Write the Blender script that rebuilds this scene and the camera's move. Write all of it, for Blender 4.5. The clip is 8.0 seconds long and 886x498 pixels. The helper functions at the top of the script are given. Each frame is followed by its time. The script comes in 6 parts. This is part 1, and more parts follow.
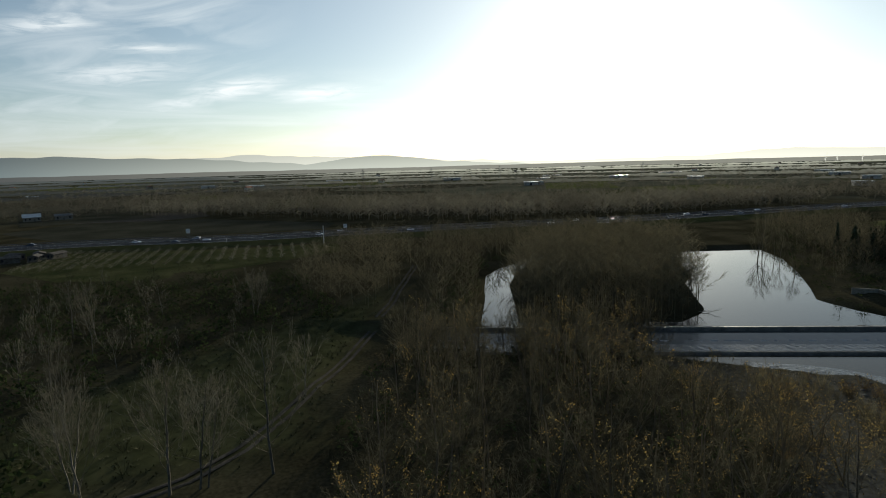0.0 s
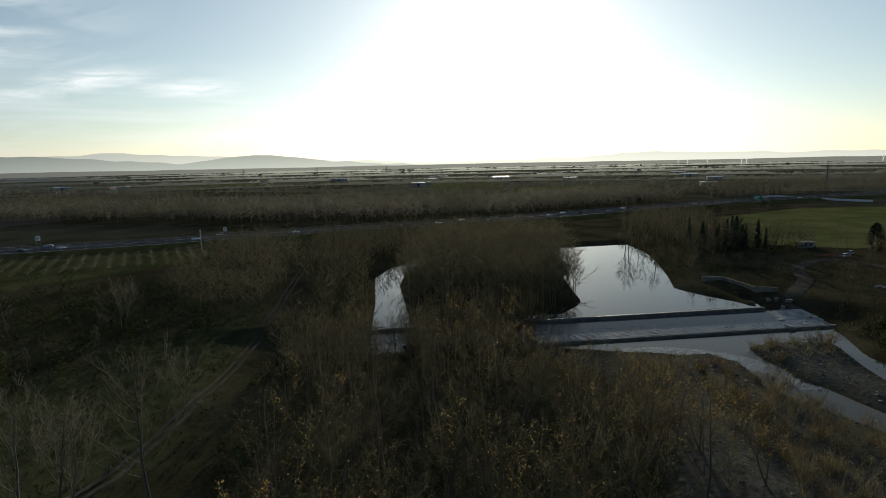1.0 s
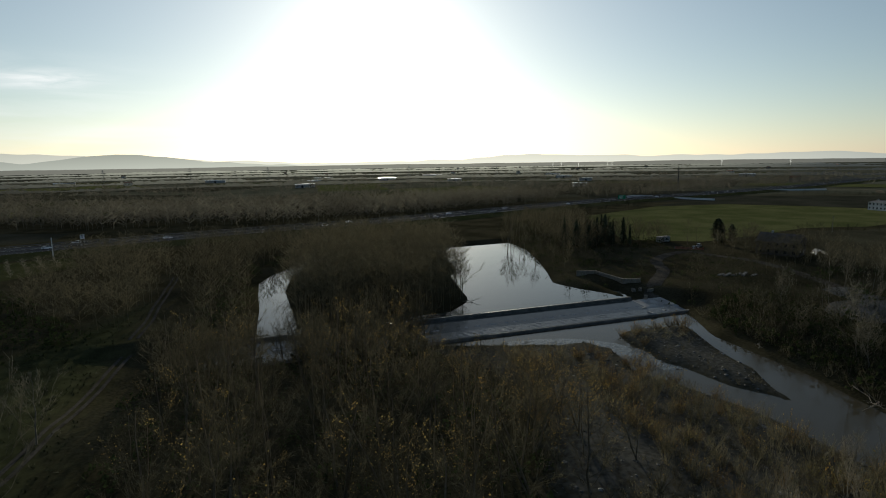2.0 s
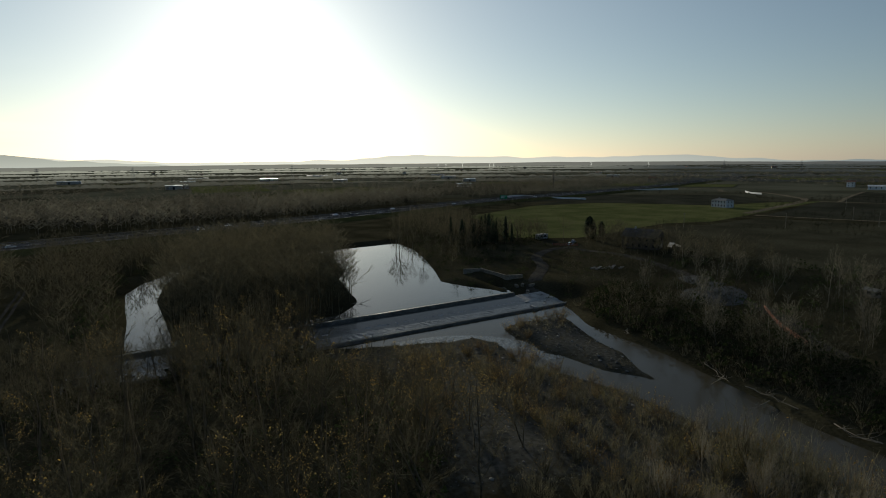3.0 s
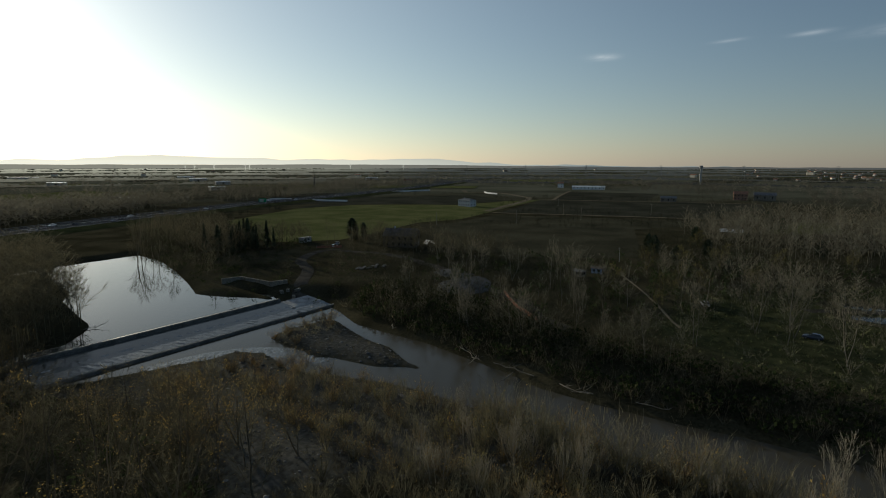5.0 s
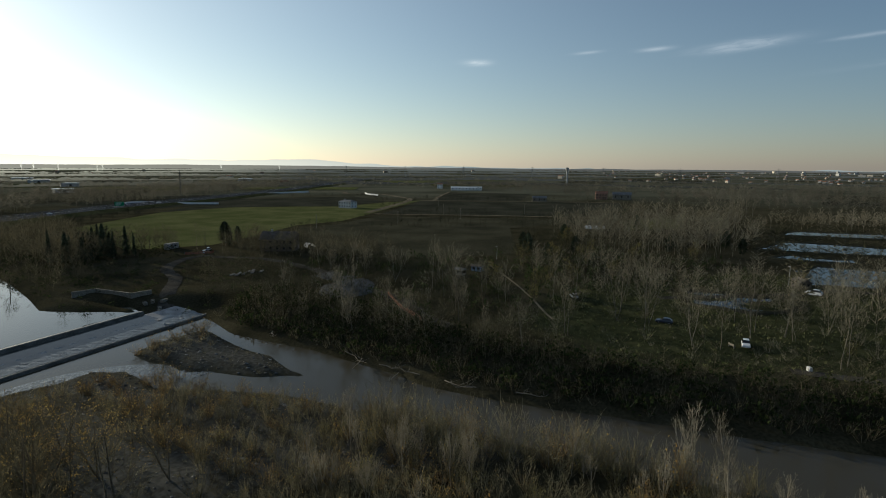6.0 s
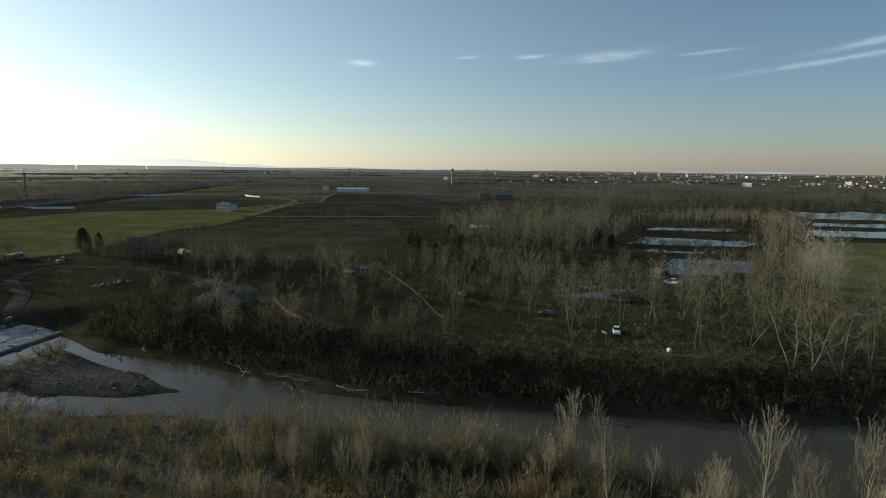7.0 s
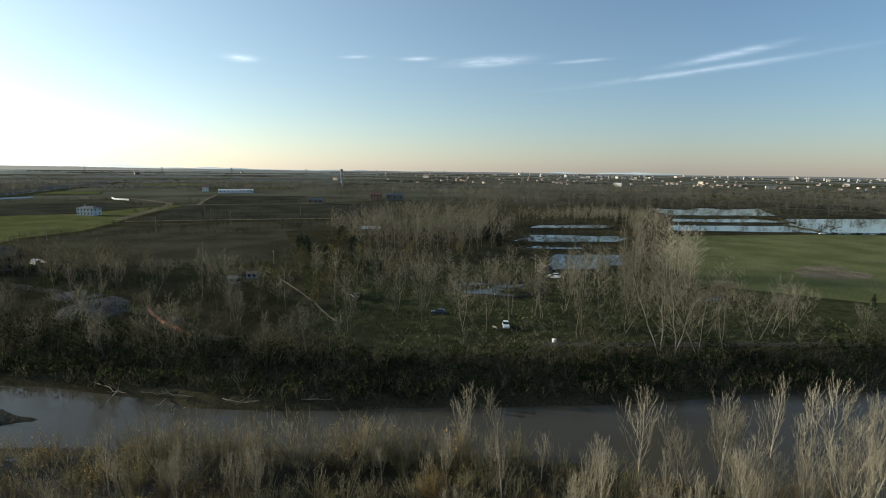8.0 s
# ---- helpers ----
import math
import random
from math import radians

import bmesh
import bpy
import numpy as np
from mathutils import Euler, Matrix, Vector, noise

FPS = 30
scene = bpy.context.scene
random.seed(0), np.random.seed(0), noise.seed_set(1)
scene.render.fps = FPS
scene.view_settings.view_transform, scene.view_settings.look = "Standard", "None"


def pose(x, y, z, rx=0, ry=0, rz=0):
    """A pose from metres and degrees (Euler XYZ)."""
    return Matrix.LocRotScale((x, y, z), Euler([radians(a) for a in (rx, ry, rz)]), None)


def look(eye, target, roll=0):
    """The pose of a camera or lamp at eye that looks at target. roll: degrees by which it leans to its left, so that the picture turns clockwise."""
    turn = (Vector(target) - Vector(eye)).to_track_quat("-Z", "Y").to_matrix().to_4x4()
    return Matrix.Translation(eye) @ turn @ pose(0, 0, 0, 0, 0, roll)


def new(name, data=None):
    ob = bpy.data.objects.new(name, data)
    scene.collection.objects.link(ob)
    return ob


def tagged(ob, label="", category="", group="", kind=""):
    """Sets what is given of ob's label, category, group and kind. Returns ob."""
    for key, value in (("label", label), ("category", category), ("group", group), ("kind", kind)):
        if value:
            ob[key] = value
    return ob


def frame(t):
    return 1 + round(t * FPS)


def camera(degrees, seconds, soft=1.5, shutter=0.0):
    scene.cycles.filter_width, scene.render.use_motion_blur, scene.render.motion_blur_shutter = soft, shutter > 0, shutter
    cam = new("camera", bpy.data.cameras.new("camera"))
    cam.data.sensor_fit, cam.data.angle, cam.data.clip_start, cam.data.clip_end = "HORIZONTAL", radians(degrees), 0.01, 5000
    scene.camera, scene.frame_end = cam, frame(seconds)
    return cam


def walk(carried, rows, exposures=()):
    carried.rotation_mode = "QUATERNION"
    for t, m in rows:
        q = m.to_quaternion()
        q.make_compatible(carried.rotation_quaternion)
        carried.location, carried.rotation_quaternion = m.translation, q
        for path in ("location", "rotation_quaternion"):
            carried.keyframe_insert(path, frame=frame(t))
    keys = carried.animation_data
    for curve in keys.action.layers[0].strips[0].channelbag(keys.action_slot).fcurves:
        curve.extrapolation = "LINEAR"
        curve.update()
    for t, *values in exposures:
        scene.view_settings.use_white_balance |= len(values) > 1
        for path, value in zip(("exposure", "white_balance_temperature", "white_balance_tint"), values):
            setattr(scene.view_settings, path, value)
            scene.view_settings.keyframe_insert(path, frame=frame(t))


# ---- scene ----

from mathutils.geometry import tessellate_polygon

# ---- camera and its turn ----
cam = camera(77.7, 8.0, soft=1.0)
EYE = Vector((0.0, 0.0, 45.0))
# seconds, heading (clockwise from +y), tilt, lean to the right
ROWS = [
    (0.0, 0.0, -8.69, 1.54), (0.5, 5.6, -8.78, 1.38), (1.0, 11.62, -8.88, 1.2), (1.5, 17.52, -8.91, 1.04),
    (3.0, 35.11, -9.01, 0.58), (3.5, 41.01, -8.99, 0.37), (4.0, 47.06, -8.99, 0.23), (4.5, 53.29, -8.94, 0.1),
    (6.0, 71.93, -8.71, -0.36), (6.5, 77.82, -8.63, -0.43), (7.0, 83.61, -8.52, -0.55), (7.5, 89.36, -8.42, -0.63),
    (8.0, 94.92, -8.33, -0.68),
]


def heading(az, el):
    a, e = radians(az), radians(el)
    return Vector((math.sin(a) * math.cos(e), math.cos(a) * math.cos(e), math.sin(e)))


EXPOSURES = [(0.0, -0.22, 6120, 4), (1.5, -0.4, 6120, 4), (3.5, -0.68, 6120, 4), (4.5, -0.62, 6180, 4), (6.0, -0.04, 6120, 4), (7.0, 0.24, 6120, 4), (8.0, 0.64, 6050, 4)]
walk(cam, [(t, look(EYE, EYE + heading(az, el), -lean)) for t, az, el, lean in ROWS], EXPOSURES)

# ---- sky and sun ----
SUN_AZ, SUN_EL = 17.5, 11.0
SKY_STRENGTH = 0.094
world = bpy.data.worlds.new("sky")
scene.world = world
world.use_nodes = True
wn, wl = world.node_tree.nodes, world.node_tree.links
wn.clear()


def wnode(kind, **values):
    n = wn.new(kind)
    for k, v in values.items():
        n.inputs[k.replace("_", " ")].default_value = v
    return n


def wmath(op, a, b=0.0, c=0.0, clamp=False):
    n = wn.new("ShaderNodeMath")
    n.operation, n.use_clamp = op, clamp
    for i, v in enumerate((a, b, c)):
        if isinstance(v, (int, float)):
            n.inputs[i].default_value = v
        else:
            wl.new(v, n.inputs[i])
    return n.outputs[0]


sky = wn.new("ShaderNodeTexSky")
sky.sky_type, sky.sun_disc = "NISHITA", False
sky.sun_elevation, sky.sun_rotation = radians(SUN_EL), radians(SUN_AZ)
sky.air_density, sky.dust_density, sky.ozone_density, sky.altitude = 1.0, 0.28, 1.6, 60
coord = wn.new("ShaderNodeTexCoord")
sep = wn.new("ShaderNodeSeparateXYZ")
wl.new(coord.outputs["Generated"], sep.inputs[0])
sx, sy, sz = sep.outputs
azimuth = wmath("ARCTAN2", sx, sy)
azimuth = wmath("MULTIPLY", azimuth, 57.29578)
elev = wmath("MULTIPLY", wmath("ARCSINE", sz), 57.29578)


def window(value, lo, hi, soft):
    """1 between lo and hi, falling to 0 over soft on either side."""
    up = wmath("DIVIDE", wmath("SUBTRACT", value, lo - soft), soft, clamp=True)
    down = wmath("DIVIDE", wmath("SUBTRACT", hi + soft, value), soft, clamp=True)
    return wmath("MULTIPLY", up, down)


def cloud_sheet(sx_, sy_, tilt, seed, lo, hi, warp=1.6):
    """Wispy cirrus, drawn out along the horizon; the coordinates are degrees of azimuth and elevation."""
    comb = wn.new("ShaderNodeCombineXYZ")
    wl.new(wmath("MULTIPLY", azimuth, sx_), comb.inputs[0])
    wl.new(wmath("MULTIPLY", wmath("ADD", elev, wmath("MULTIPLY", azimuth, tilt)), sy_), comb.inputs[1])
    comb.inputs[2].default_value = seed
    n = wnode("ShaderNodeTexNoise", Scale=1.0, Detail=7.0, Roughness=0.55, Distortion=warp)
    wl.new(comb.outputs[0], n.inputs["Vector"])
    return wmath("DIVIDE", wmath("SUBTRACT", n.outputs["Fac"], lo), hi - lo, clamp=True)


left_bank = wmath("MULTIPLY", cloud_sheet(0.075, 0.3, -0.2, 3.0, 0.4, 0.7, 1.2), wmath("MULTIPLY", window(azimuth, -80, -25, 12), window(elev, 5, 15, 5)))
low_veil = wmath("MULTIPLY", cloud_sheet(0.05, 0.5, 0.0, 8.0, 0.36, 0.7), wmath("MULTIPLY", window(azimuth, -80, -8, 12), window(elev, 2, 6, 4)))
cover = wmath("MAXIMUM", wmath("MULTIPLY", left_bank, 0.5), wmath("MULTIPLY", low_veil, 0.4))
grain = cloud_sheet(0.3, 1.6, -0.06, 21.0, 0.3, 0.62, 1.0)
# single wisps: azimuth, elevation, half length, half thickness, slope, strength
WISPS = [
    (-19.8, 7.6, 5.0, 1.0, 0.15, 1.0), (-12.0, 7.2, 4.6, 0.85, 0.06, 1.0), (-27.0, 10.8, 4.5, 0.5, 0.05, 0.8), (-33.5, 12.2, 4.5, 0.9, 0.2, 0.9), (-29.0, 8.6, 6.0, 1.1, 0.1, 0.8), (-24.5, 6.2, 5.0, 0.8, 0.2, 0.7),
    (99.5, 10.5, 3.6, 0.42, 0.06, 0.42), (92.2, 10.7, 1.5, 0.2, 0.03, 0.3), (121.3, 10.3, 4.2, 0.3, 0.14, 0.36), (119.5, 9.1, 9.5, 0.25, 0.09, 0.27), (75.2, 10.0, 1.4, 0.28, 0.0, 0.45), (86.0, 10.7, 1.3, 0.15, 0.05, 0.25), (108.3, 10.4, 2.4, 0.16, 0.05, 0.25),
]
for az0, el0, half, thick, slope, strong in WISPS:
    across = wmath("SUBTRACT", wmath("SUBTRACT", elev, el0), wmath("MULTIPLY", wmath("SUBTRACT", azimuth, az0), slope))
    across = wmath("DIVIDE", across, thick)
    along_ = wmath("DIVIDE", wmath("SUBTRACT", azimuth, az0), half)
    r2_ = wmath("ADD", wmath("MULTIPLY", across, across), wmath("MULTIPLY", along_, along_))
    shape = wmath("EXPONENT", wmath("MULTIPLY", r2_, -1.3))
    cover = wmath("MAXIMUM", cover, wmath("MULTIPLY", wmath("MULTIPLY", shape, wmath("ADD", wmath("MULTIPLY", grain, 0.75), 0.25)), strong))
mix = wn.new("ShaderNodeMix")
mix.data_type = "RGBA"
mix.inputs[7].default_value = (10.5, 10.4, 10.1, 1)
wl.new(cover, mix.inputs[0])
wl.new(sky.outputs[0], mix.inputs[6])
# hazy bright air round the low sun
sd = heading(SUN_AZ, SUN_EL)
dot = wn.new("ShaderNodeVectorMath")
dot.operation = "DOT_PRODUCT"
dot.inputs[1].default_value = sd
wl.new(coord.outputs["Generated"], dot.inputs[0])
angle = wmath("MULTIPLY", wmath("ARCCOSINE", wmath("MINIMUM", dot.outputs["Value"], 1.0)), 57.29578)
away = wmath("DIVIDE", wmath("SUBTRACT", angle, 35.0), 65.0, clamp=True)
low_air = wmath("EXPONENT", wmath("DIVIDE", wmath("MAXIMUM", elev, 0.0), -6.2))
near_haze = wmath("EXPONENT", wmath("DIVIDE", wmath("MAXIMUM", elev, 0.0), -4.8))
glow = wmath("ADD", wmath("MULTIPLY", wmath("EXPONENT", wmath("DIVIDE", angle, -4.4)), 11.0), wmath("MULTIPLY", wmath("MULTIPLY", wmath("EXPONENT", wmath("DIVIDE", angle, -15.5)), 20.0), near_haze))
glow = wmath("ADD", glow, wmath("MULTIPLY", wmath("EXPONENT", wmath("DIVIDE", angle, -28.0)), 8.0))
glow_rgb = wn.new("ShaderNodeMix")
glow_rgb.data_type = "RGBA"
glow_rgb.blend_type = "ADD"
glow_rgb.inputs[0].default_value = 1.0
tint = wn.new("ShaderNodeVectorMath")
tint.operation = "SCALE"
tint.inputs[0].default_value = (1.0, 0.95, 0.87)
wl.new(glow, tint.inputs["Scale"])
haze = wn.new("ShaderNodeVectorMath")
haze.operation = "MULTIPLY_ADD"
haze.inputs[1].default_value = (1.05, 0.95, 1.5)
wl.new(wmath("MULTIPLY", low_air, wmath("SUBTRACT", 1.0, wmath("MULTIPLY", away, 0.6))), haze.inputs[0])
wl.new(tint.outputs[0], haze.inputs[2])
dull = wn.new("ShaderNodeMix")
dull.data_type, dull.blend_type = "RGBA", "MULTIPLY"
dull.inputs[7].default_value = (0.82, 0.88, 0.98, 1)
wl.new(away, dull.inputs[0])
wl.new(mix.outputs[2], dull.inputs[6])
mauve = wn.new("ShaderNodeMix")
mauve.data_type, mauve.blend_type = "RGBA", "MULTIPLY"
mauve.inputs[7].default_value = (0.7, 0.68, 0.8, 1)
wl.new(wmath("MULTIPLY", low_air, away), mauve.inputs[0])
wl.new(dull.outputs[2], mauve.inputs[6])
wl.new(mauve.outputs[2], glow_rgb.inputs[6])
wl.new(haze.outputs[0], glow_rgb.inputs[7])
bg = wnode("ShaderNodeBackground", Strength=SKY_STRENGTH)
wl.new(glow_rgb.outputs[2], bg.inputs["Color"])
wout = wn.new("ShaderNodeOutputWorld")
wl.new(bg.outputs[0], wout.inputs[0])

sun_data = bpy.data.lights.new("sun", "SUN")
sun_data.energy, sun_data.angle, sun_data.color = 4.8, radians(0.6), (1.0, 0.88, 0.69)
sun = new("sun", sun_data)
sun.matrix_world = look(sd * 900, (0, 0, 0))

# ---- materials ----


def surf(name, c1, c2, scale=0.5, rough=0.9, bump=0.3, rand="", spec=0.1, metal=0.0, fine=9.0, vary=0.35, depth=0.05):
    """Two colours mixed by coarse and fine noise, with grain as relief. rand: '', 'object' or 'island'."""
    m = bpy.data.materials.new(name)
    m.use_nodes = True
    n, l = m.node_tree.nodes, m.node_tree.links
    p = n["Principled BSDF"]
    p.inputs["Roughness"].default_value, p.inputs["Metallic"].default_value = rough, metal
    p.inputs["Specular IOR Level"].default_value = spec
    tc = n.new("ShaderNodeTexCoord")
    big, small = n.new("ShaderNodeTexNoise"), n.new("ShaderNodeTexNoise")
    big.inputs["Scale"].default_value, big.inputs["Detail"].default_value = scale, 5
    small.inputs["Scale"].default_value, small.inputs["Detail"].default_value = scale * fine, 4
    for t in (big, small):
        l.new(tc.outputs["Object"], t.inputs["Vector"])
    ramp = n.new("ShaderNodeValToRGB")
    ramp.color_ramp.elements[0].position, ramp.color_ramp.elements[1].position = 0.36, 0.64
    ramp.color_ramp.elements[0].color, ramp.color_ramp.elements[1].color = (*c1, 1), (*c2, 1)
    l.new(big.outputs["Fac"], ramp.inputs[0])
    hsv = n.new("ShaderNodeHueSaturation")
    l.new(ramp.outputs[0], hsv.inputs["Color"])
    val = n.new("ShaderNodeMapRange")
    val.inputs["From Min"].default_value, val.inputs["From Max"].default_value = 0.3, 0.7
    val.inputs["To Min"].default_value, val.inputs["To Max"].default_value = 1 - vary, 1 + vary
    l.new(small.outputs["Fac"], val.inputs["Value"])
    value = val.outputs[0]
    if rand:
        info = n.new("ShaderNodeObjectInfo" if rand == "object" else "ShaderNodeNewGeometry")
        r2 = n.new("ShaderNodeMapRange")
        r2.inputs["To Min"].default_value, r2.inputs["To Max"].default_value = 1 - vary, 1 + vary
        l.new(info.outputs["Random" if rand == "object" else "Random Per Island"], r2.inputs["Value"])
        mul = n.new("ShaderNodeMath")
        mul.operation = "MULTIPLY"
        l.new(value, mul.inputs[0])
        l.new(r2.outputs[0], mul.inputs[1])
        value = mul.outputs[0]
        if rand == "island":
            each, r3, mul2 = n.new("ShaderNodeObjectInfo"), n.new("ShaderNodeMapRange"), n.new("ShaderNodeMath")
            r3.inputs["To Min"].default_value, r3.inputs["To Max"].default_value = 0.72, 1.28
            mul2.operation = "MULTIPLY"
            l.new(each.outputs["Random"], r3.inputs["Value"])
            l.new(value, mul2.inputs[0])
            l.new(r3.outputs[0], mul2.inputs[1])
            value = mul2.outputs[0]
    l.new(value, hsv.inputs["Value"])
    l.new(hsv.outputs[0], p.inputs["Base Color"])
    if bump:
        b = n.new("ShaderNodeBump")
        b.inputs["Strength"].default_value, b.inputs["Distance"].default_value = bump, depth
        l.new(small.outputs["Fac"], b.inputs["Height"])
        l.new(b.outputs[0], p.inputs["Normal"])
    return m


def see_through(m, share):
    """Lets thin leaves, and twigs of backlit woods, pass part of the light that falls on their back."""
    n, l = m.node_tree.nodes, m.node_tree.links
    p = n["Principled BSDF"]
    tr, mx = n.new("ShaderNodeBsdfTranslucent"), n.new("ShaderNodeMixShader")
    l.new(p.inputs["Base Color"].links[0].from_socket, tr.inputs["Color"])
    mx.inputs[0].default_value = share
    l.new(p.outputs[0], mx.inputs[1])
    l.new(tr.outputs[0], mx.inputs[2])
    l.new(mx.outputs[0], next(x for x in n if x.type == "OUTPUT_MATERIAL").inputs["Surface"])


def water(name, colour, rough, scale, bump, depth=0.05, stretch=(1, 1, 1), scum=None, spec=0.5):
    m = bpy.data.materials.new(name)
    m.use_nodes = True
    n, l = m.node_tree.nodes, m.node_tree.links
    p = n["Principled BSDF"]
    p.inputs["Base Color"].default_value = (*colour, 1)
    p.inputs["Roughness"].default_value, p.inputs["IOR"].default_value = rough, 1.33
    p.inputs["Specular IOR Level"].default_value = spec
    tc, mp = n.new("ShaderNodeTexCoord"), n.new("ShaderNodeMapping")
    mp.inputs["Scale"].default_value = stretch
    l.new(tc.outputs["Object"], mp.inputs["Vector"])
    t1 = n.new("ShaderNodeTexNoise")
    t1.inputs["Scale"].default_value, t1.inputs["Detail"].default_value = scale, 6
    l.new(mp.outputs[0], t1.inputs["Vector"])
    t2 = n.new("ShaderNodeTexNoise")
    t2.inputs["Scale"].default_value, t2.inputs["Detail"].default_value = scale * 0.12, 3
    l.new(mp.outputs[0], t2.inputs["Vector"])
    b = n.new("ShaderNodeBump")
    b.inputs["Distance"].default_value = depth
    mr = n.new("ShaderNodeMapRange")
    mr.inputs["From Min"].default_value, mr.inputs["From Max"].default_value = 0.35, 0.65
    mr.inputs["To Min"].default_value, mr.inputs["To Max"].default_value = bump * 0.25, bump
    l.new(t2.outputs["Fac"], mr.inputs["Value"])
    l.new(mr.outputs[0], b.inputs["Strength"])
    l.new(t1.outputs["Fac"], b.inputs["Height"])
    l.new(b.outputs[0], p.inputs["Normal"])
    if scum:
        ramp = n.new("ShaderNodeValToRGB")
        ramp.color_ramp.elements[0].position, ramp.color_ramp.elements[1].position = 0.52, 0.72
        ramp.color_ramp.elements[0].color, ramp.color_ramp.elements[1].color = (*colour, 1), (*scum, 1)
        l.new(t1.outputs["Fac"], ramp.inputs[0])
        l.new(ramp.outputs[0], p.inputs["Base Color"])
    return m


M_barrier = surf("dull grey crash barrier", (0.09, 0.092, 0.095), (0.13, 0.132, 0.135), 1.0, 0.8, 0, vary=0.1)
M_shed = surf("weathered dark boards", (0.07, 0.06, 0.05), (0.12, 0.105, 0.09), 0.8, 0.9, 0.2)
M_river = water("river water", (0.054, 0.047, 0.031), 0.08, 1.4, 0.12, 0.04, spec=0.2)
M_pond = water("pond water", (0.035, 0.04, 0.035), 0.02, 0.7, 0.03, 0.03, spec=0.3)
M_fish = water("fish pond water", (0.04, 0.046, 0.048), 0.05, 0.9, 0.06, 0.04, spec=0.2)
M_apron = water("thin running water", (0.07, 0.072, 0.066), 0.1, 2.2, 0.12, 0.05, (0.5, 1, 1), spec=0.34)
M_foam = water("broken water", (0.1, 0.1, 0.092), 0.25, 3.2, 0.8, 0.12, (1, 1, 1), (0.19, 0.192, 0.186))

M_rapid = water("shallow rapid water", (0.06, 0.058, 0.048), 0.15, 2.6, 0.9, 0.1, (1, 1, 1), (0.2, 0.2, 0.19), spec=0.4)
M_bark = surf("grey bark", (0.085, 0.069, 0.047), (0.15, 0.124, 0.086), 1.2, 0.95, 0.5, "object")
M_bark_pale = surf("pale poplar bark", (0.22, 0.192, 0.148), (0.34, 0.3, 0.235), 1.0, 0.9, 0.4, "object", vary=0.25)
M_twig = surf("bare brown twigs", (0.07, 0.0615, 0.037), (0.117, 0.103, 0.064), 0.3, 0.9, 0, "island")
M_twig_pale = surf("pale bare twigs", (0.23, 0.2, 0.142), (0.33, 0.29, 0.212), 0.3, 0.9, 0, "island")
M_twig_red = surf("russet willow stems", (0.17, 0.118, 0.058), (0.25, 0.18, 0.092), 0.3, 0.9, 0, "island")
M_straw = surf("straw-coloured stems", (0.165, 0.142, 0.08), (0.255, 0.222, 0.135), 0.3, 0.9, 0, "island")
M_leaf = surf("last yellow leaves", (0.37, 0.225, 0.055), (0.34, 0.255, 0.08), 0.4, 0.6, 0, "island")
M_twig_grey = surf("grey-tan bare twigs", (0.135, 0.12, 0.084), (0.21, 0.187, 0.135), 0.3, 0.9, 0, "island")
M_bark_grey = surf("grey-tan bark", (0.105, 0.094, 0.072), (0.165, 0.149, 0.118), 1.0, 0.95, 0.4, "object", vary=0.25)
M_leaf_olive = surf("olive late leaves", (0.1, 0.09, 0.026), (0.16, 0.135, 0.045), 0.4, 0.6, 0, "island")
M_leaf_pale = surf("pale olive-yellow leaves", (0.19, 0.16, 0.055), (0.27, 0.225, 0.085), 0.4, 0.7, 0, "island")
see_through(M_leaf_pale, 0.35)
M_ivy = surf("dark ivy-grown scrub", (0.034, 0.036, 0.018), (0.066, 0.062, 0.034), 0.3, 0.9, 0, "island", spec=0.02)
M_leaf_green = surf("dull green leaves", (0.025, 0.035, 0.014), (0.045, 0.056, 0.022), 0.4, 0.9, 0, "island", spec=0.0)
see_through(M_leaf, 0.45)
see_through(M_leaf_olive, 0.3)
see_through(M_twig_grey, 0.2)
see_through(M_twig, 0.35)
see_through(M_twig_pale, 0.2)
see_through(M_straw, 0.2)
see_through(M_leaf_green, 0.3)
M_needle = surf("dark conifer needles", (0.03, 0.04, 0.019), (0.046, 0.058, 0.03), 0.4, 0.7, 0, "island")
# greyed colour and translucency lift the far woods in place of haze
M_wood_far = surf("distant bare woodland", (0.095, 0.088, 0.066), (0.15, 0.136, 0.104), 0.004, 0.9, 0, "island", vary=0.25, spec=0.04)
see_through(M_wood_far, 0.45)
M_grass = surf("winter grass", (0.074, 0.082, 0.03), (0.112, 0.115, 0.047), 0.05, 0.9, 0.5, fine=30, depth=0.2, spec=0.0)
M_meadow = surf("thin winter meadow grass", (0.092, 0.102, 0.042), (0.138, 0.142, 0.064), 0.05, 0.9, 0.5, fine=30, depth=0.2, spec=0.0)
M_lawn = surf("rough meadow grass", (0.036, 0.042, 0.017), (0.066, 0.065, 0.03), 0.08, 0.9, 0.6, fine=24, depth=0.2, spec=0.0)
M_soil = surf("dark ploughed soil", (0.031, 0.031, 0.022), (0.051, 0.05, 0.036), 0.03, 0.95, 0.6, fine=40, depth=0.3, spec=0.0)
M_stubble = surf("brown fallow ground", (0.039, 0.037, 0.024), (0.063, 0.059, 0.038), 0.04, 0.95, 0.6, fine=30, depth=0.3, spec=0.0)
M_bare = surf("bare sandy earth", (0.115, 0.096, 0.066), (0.18, 0.15, 0.104), 0.1, 0.95, 0.5, fine=14, depth=0.1, spec=0.0)
M_asphalt = surf("grey asphalt", (0.044, 0.045, 0.047), (0.062, 0.063, 0.065), 0.08, 0.95, 0.1, fine=40, vary=0.15, spec=0.0)
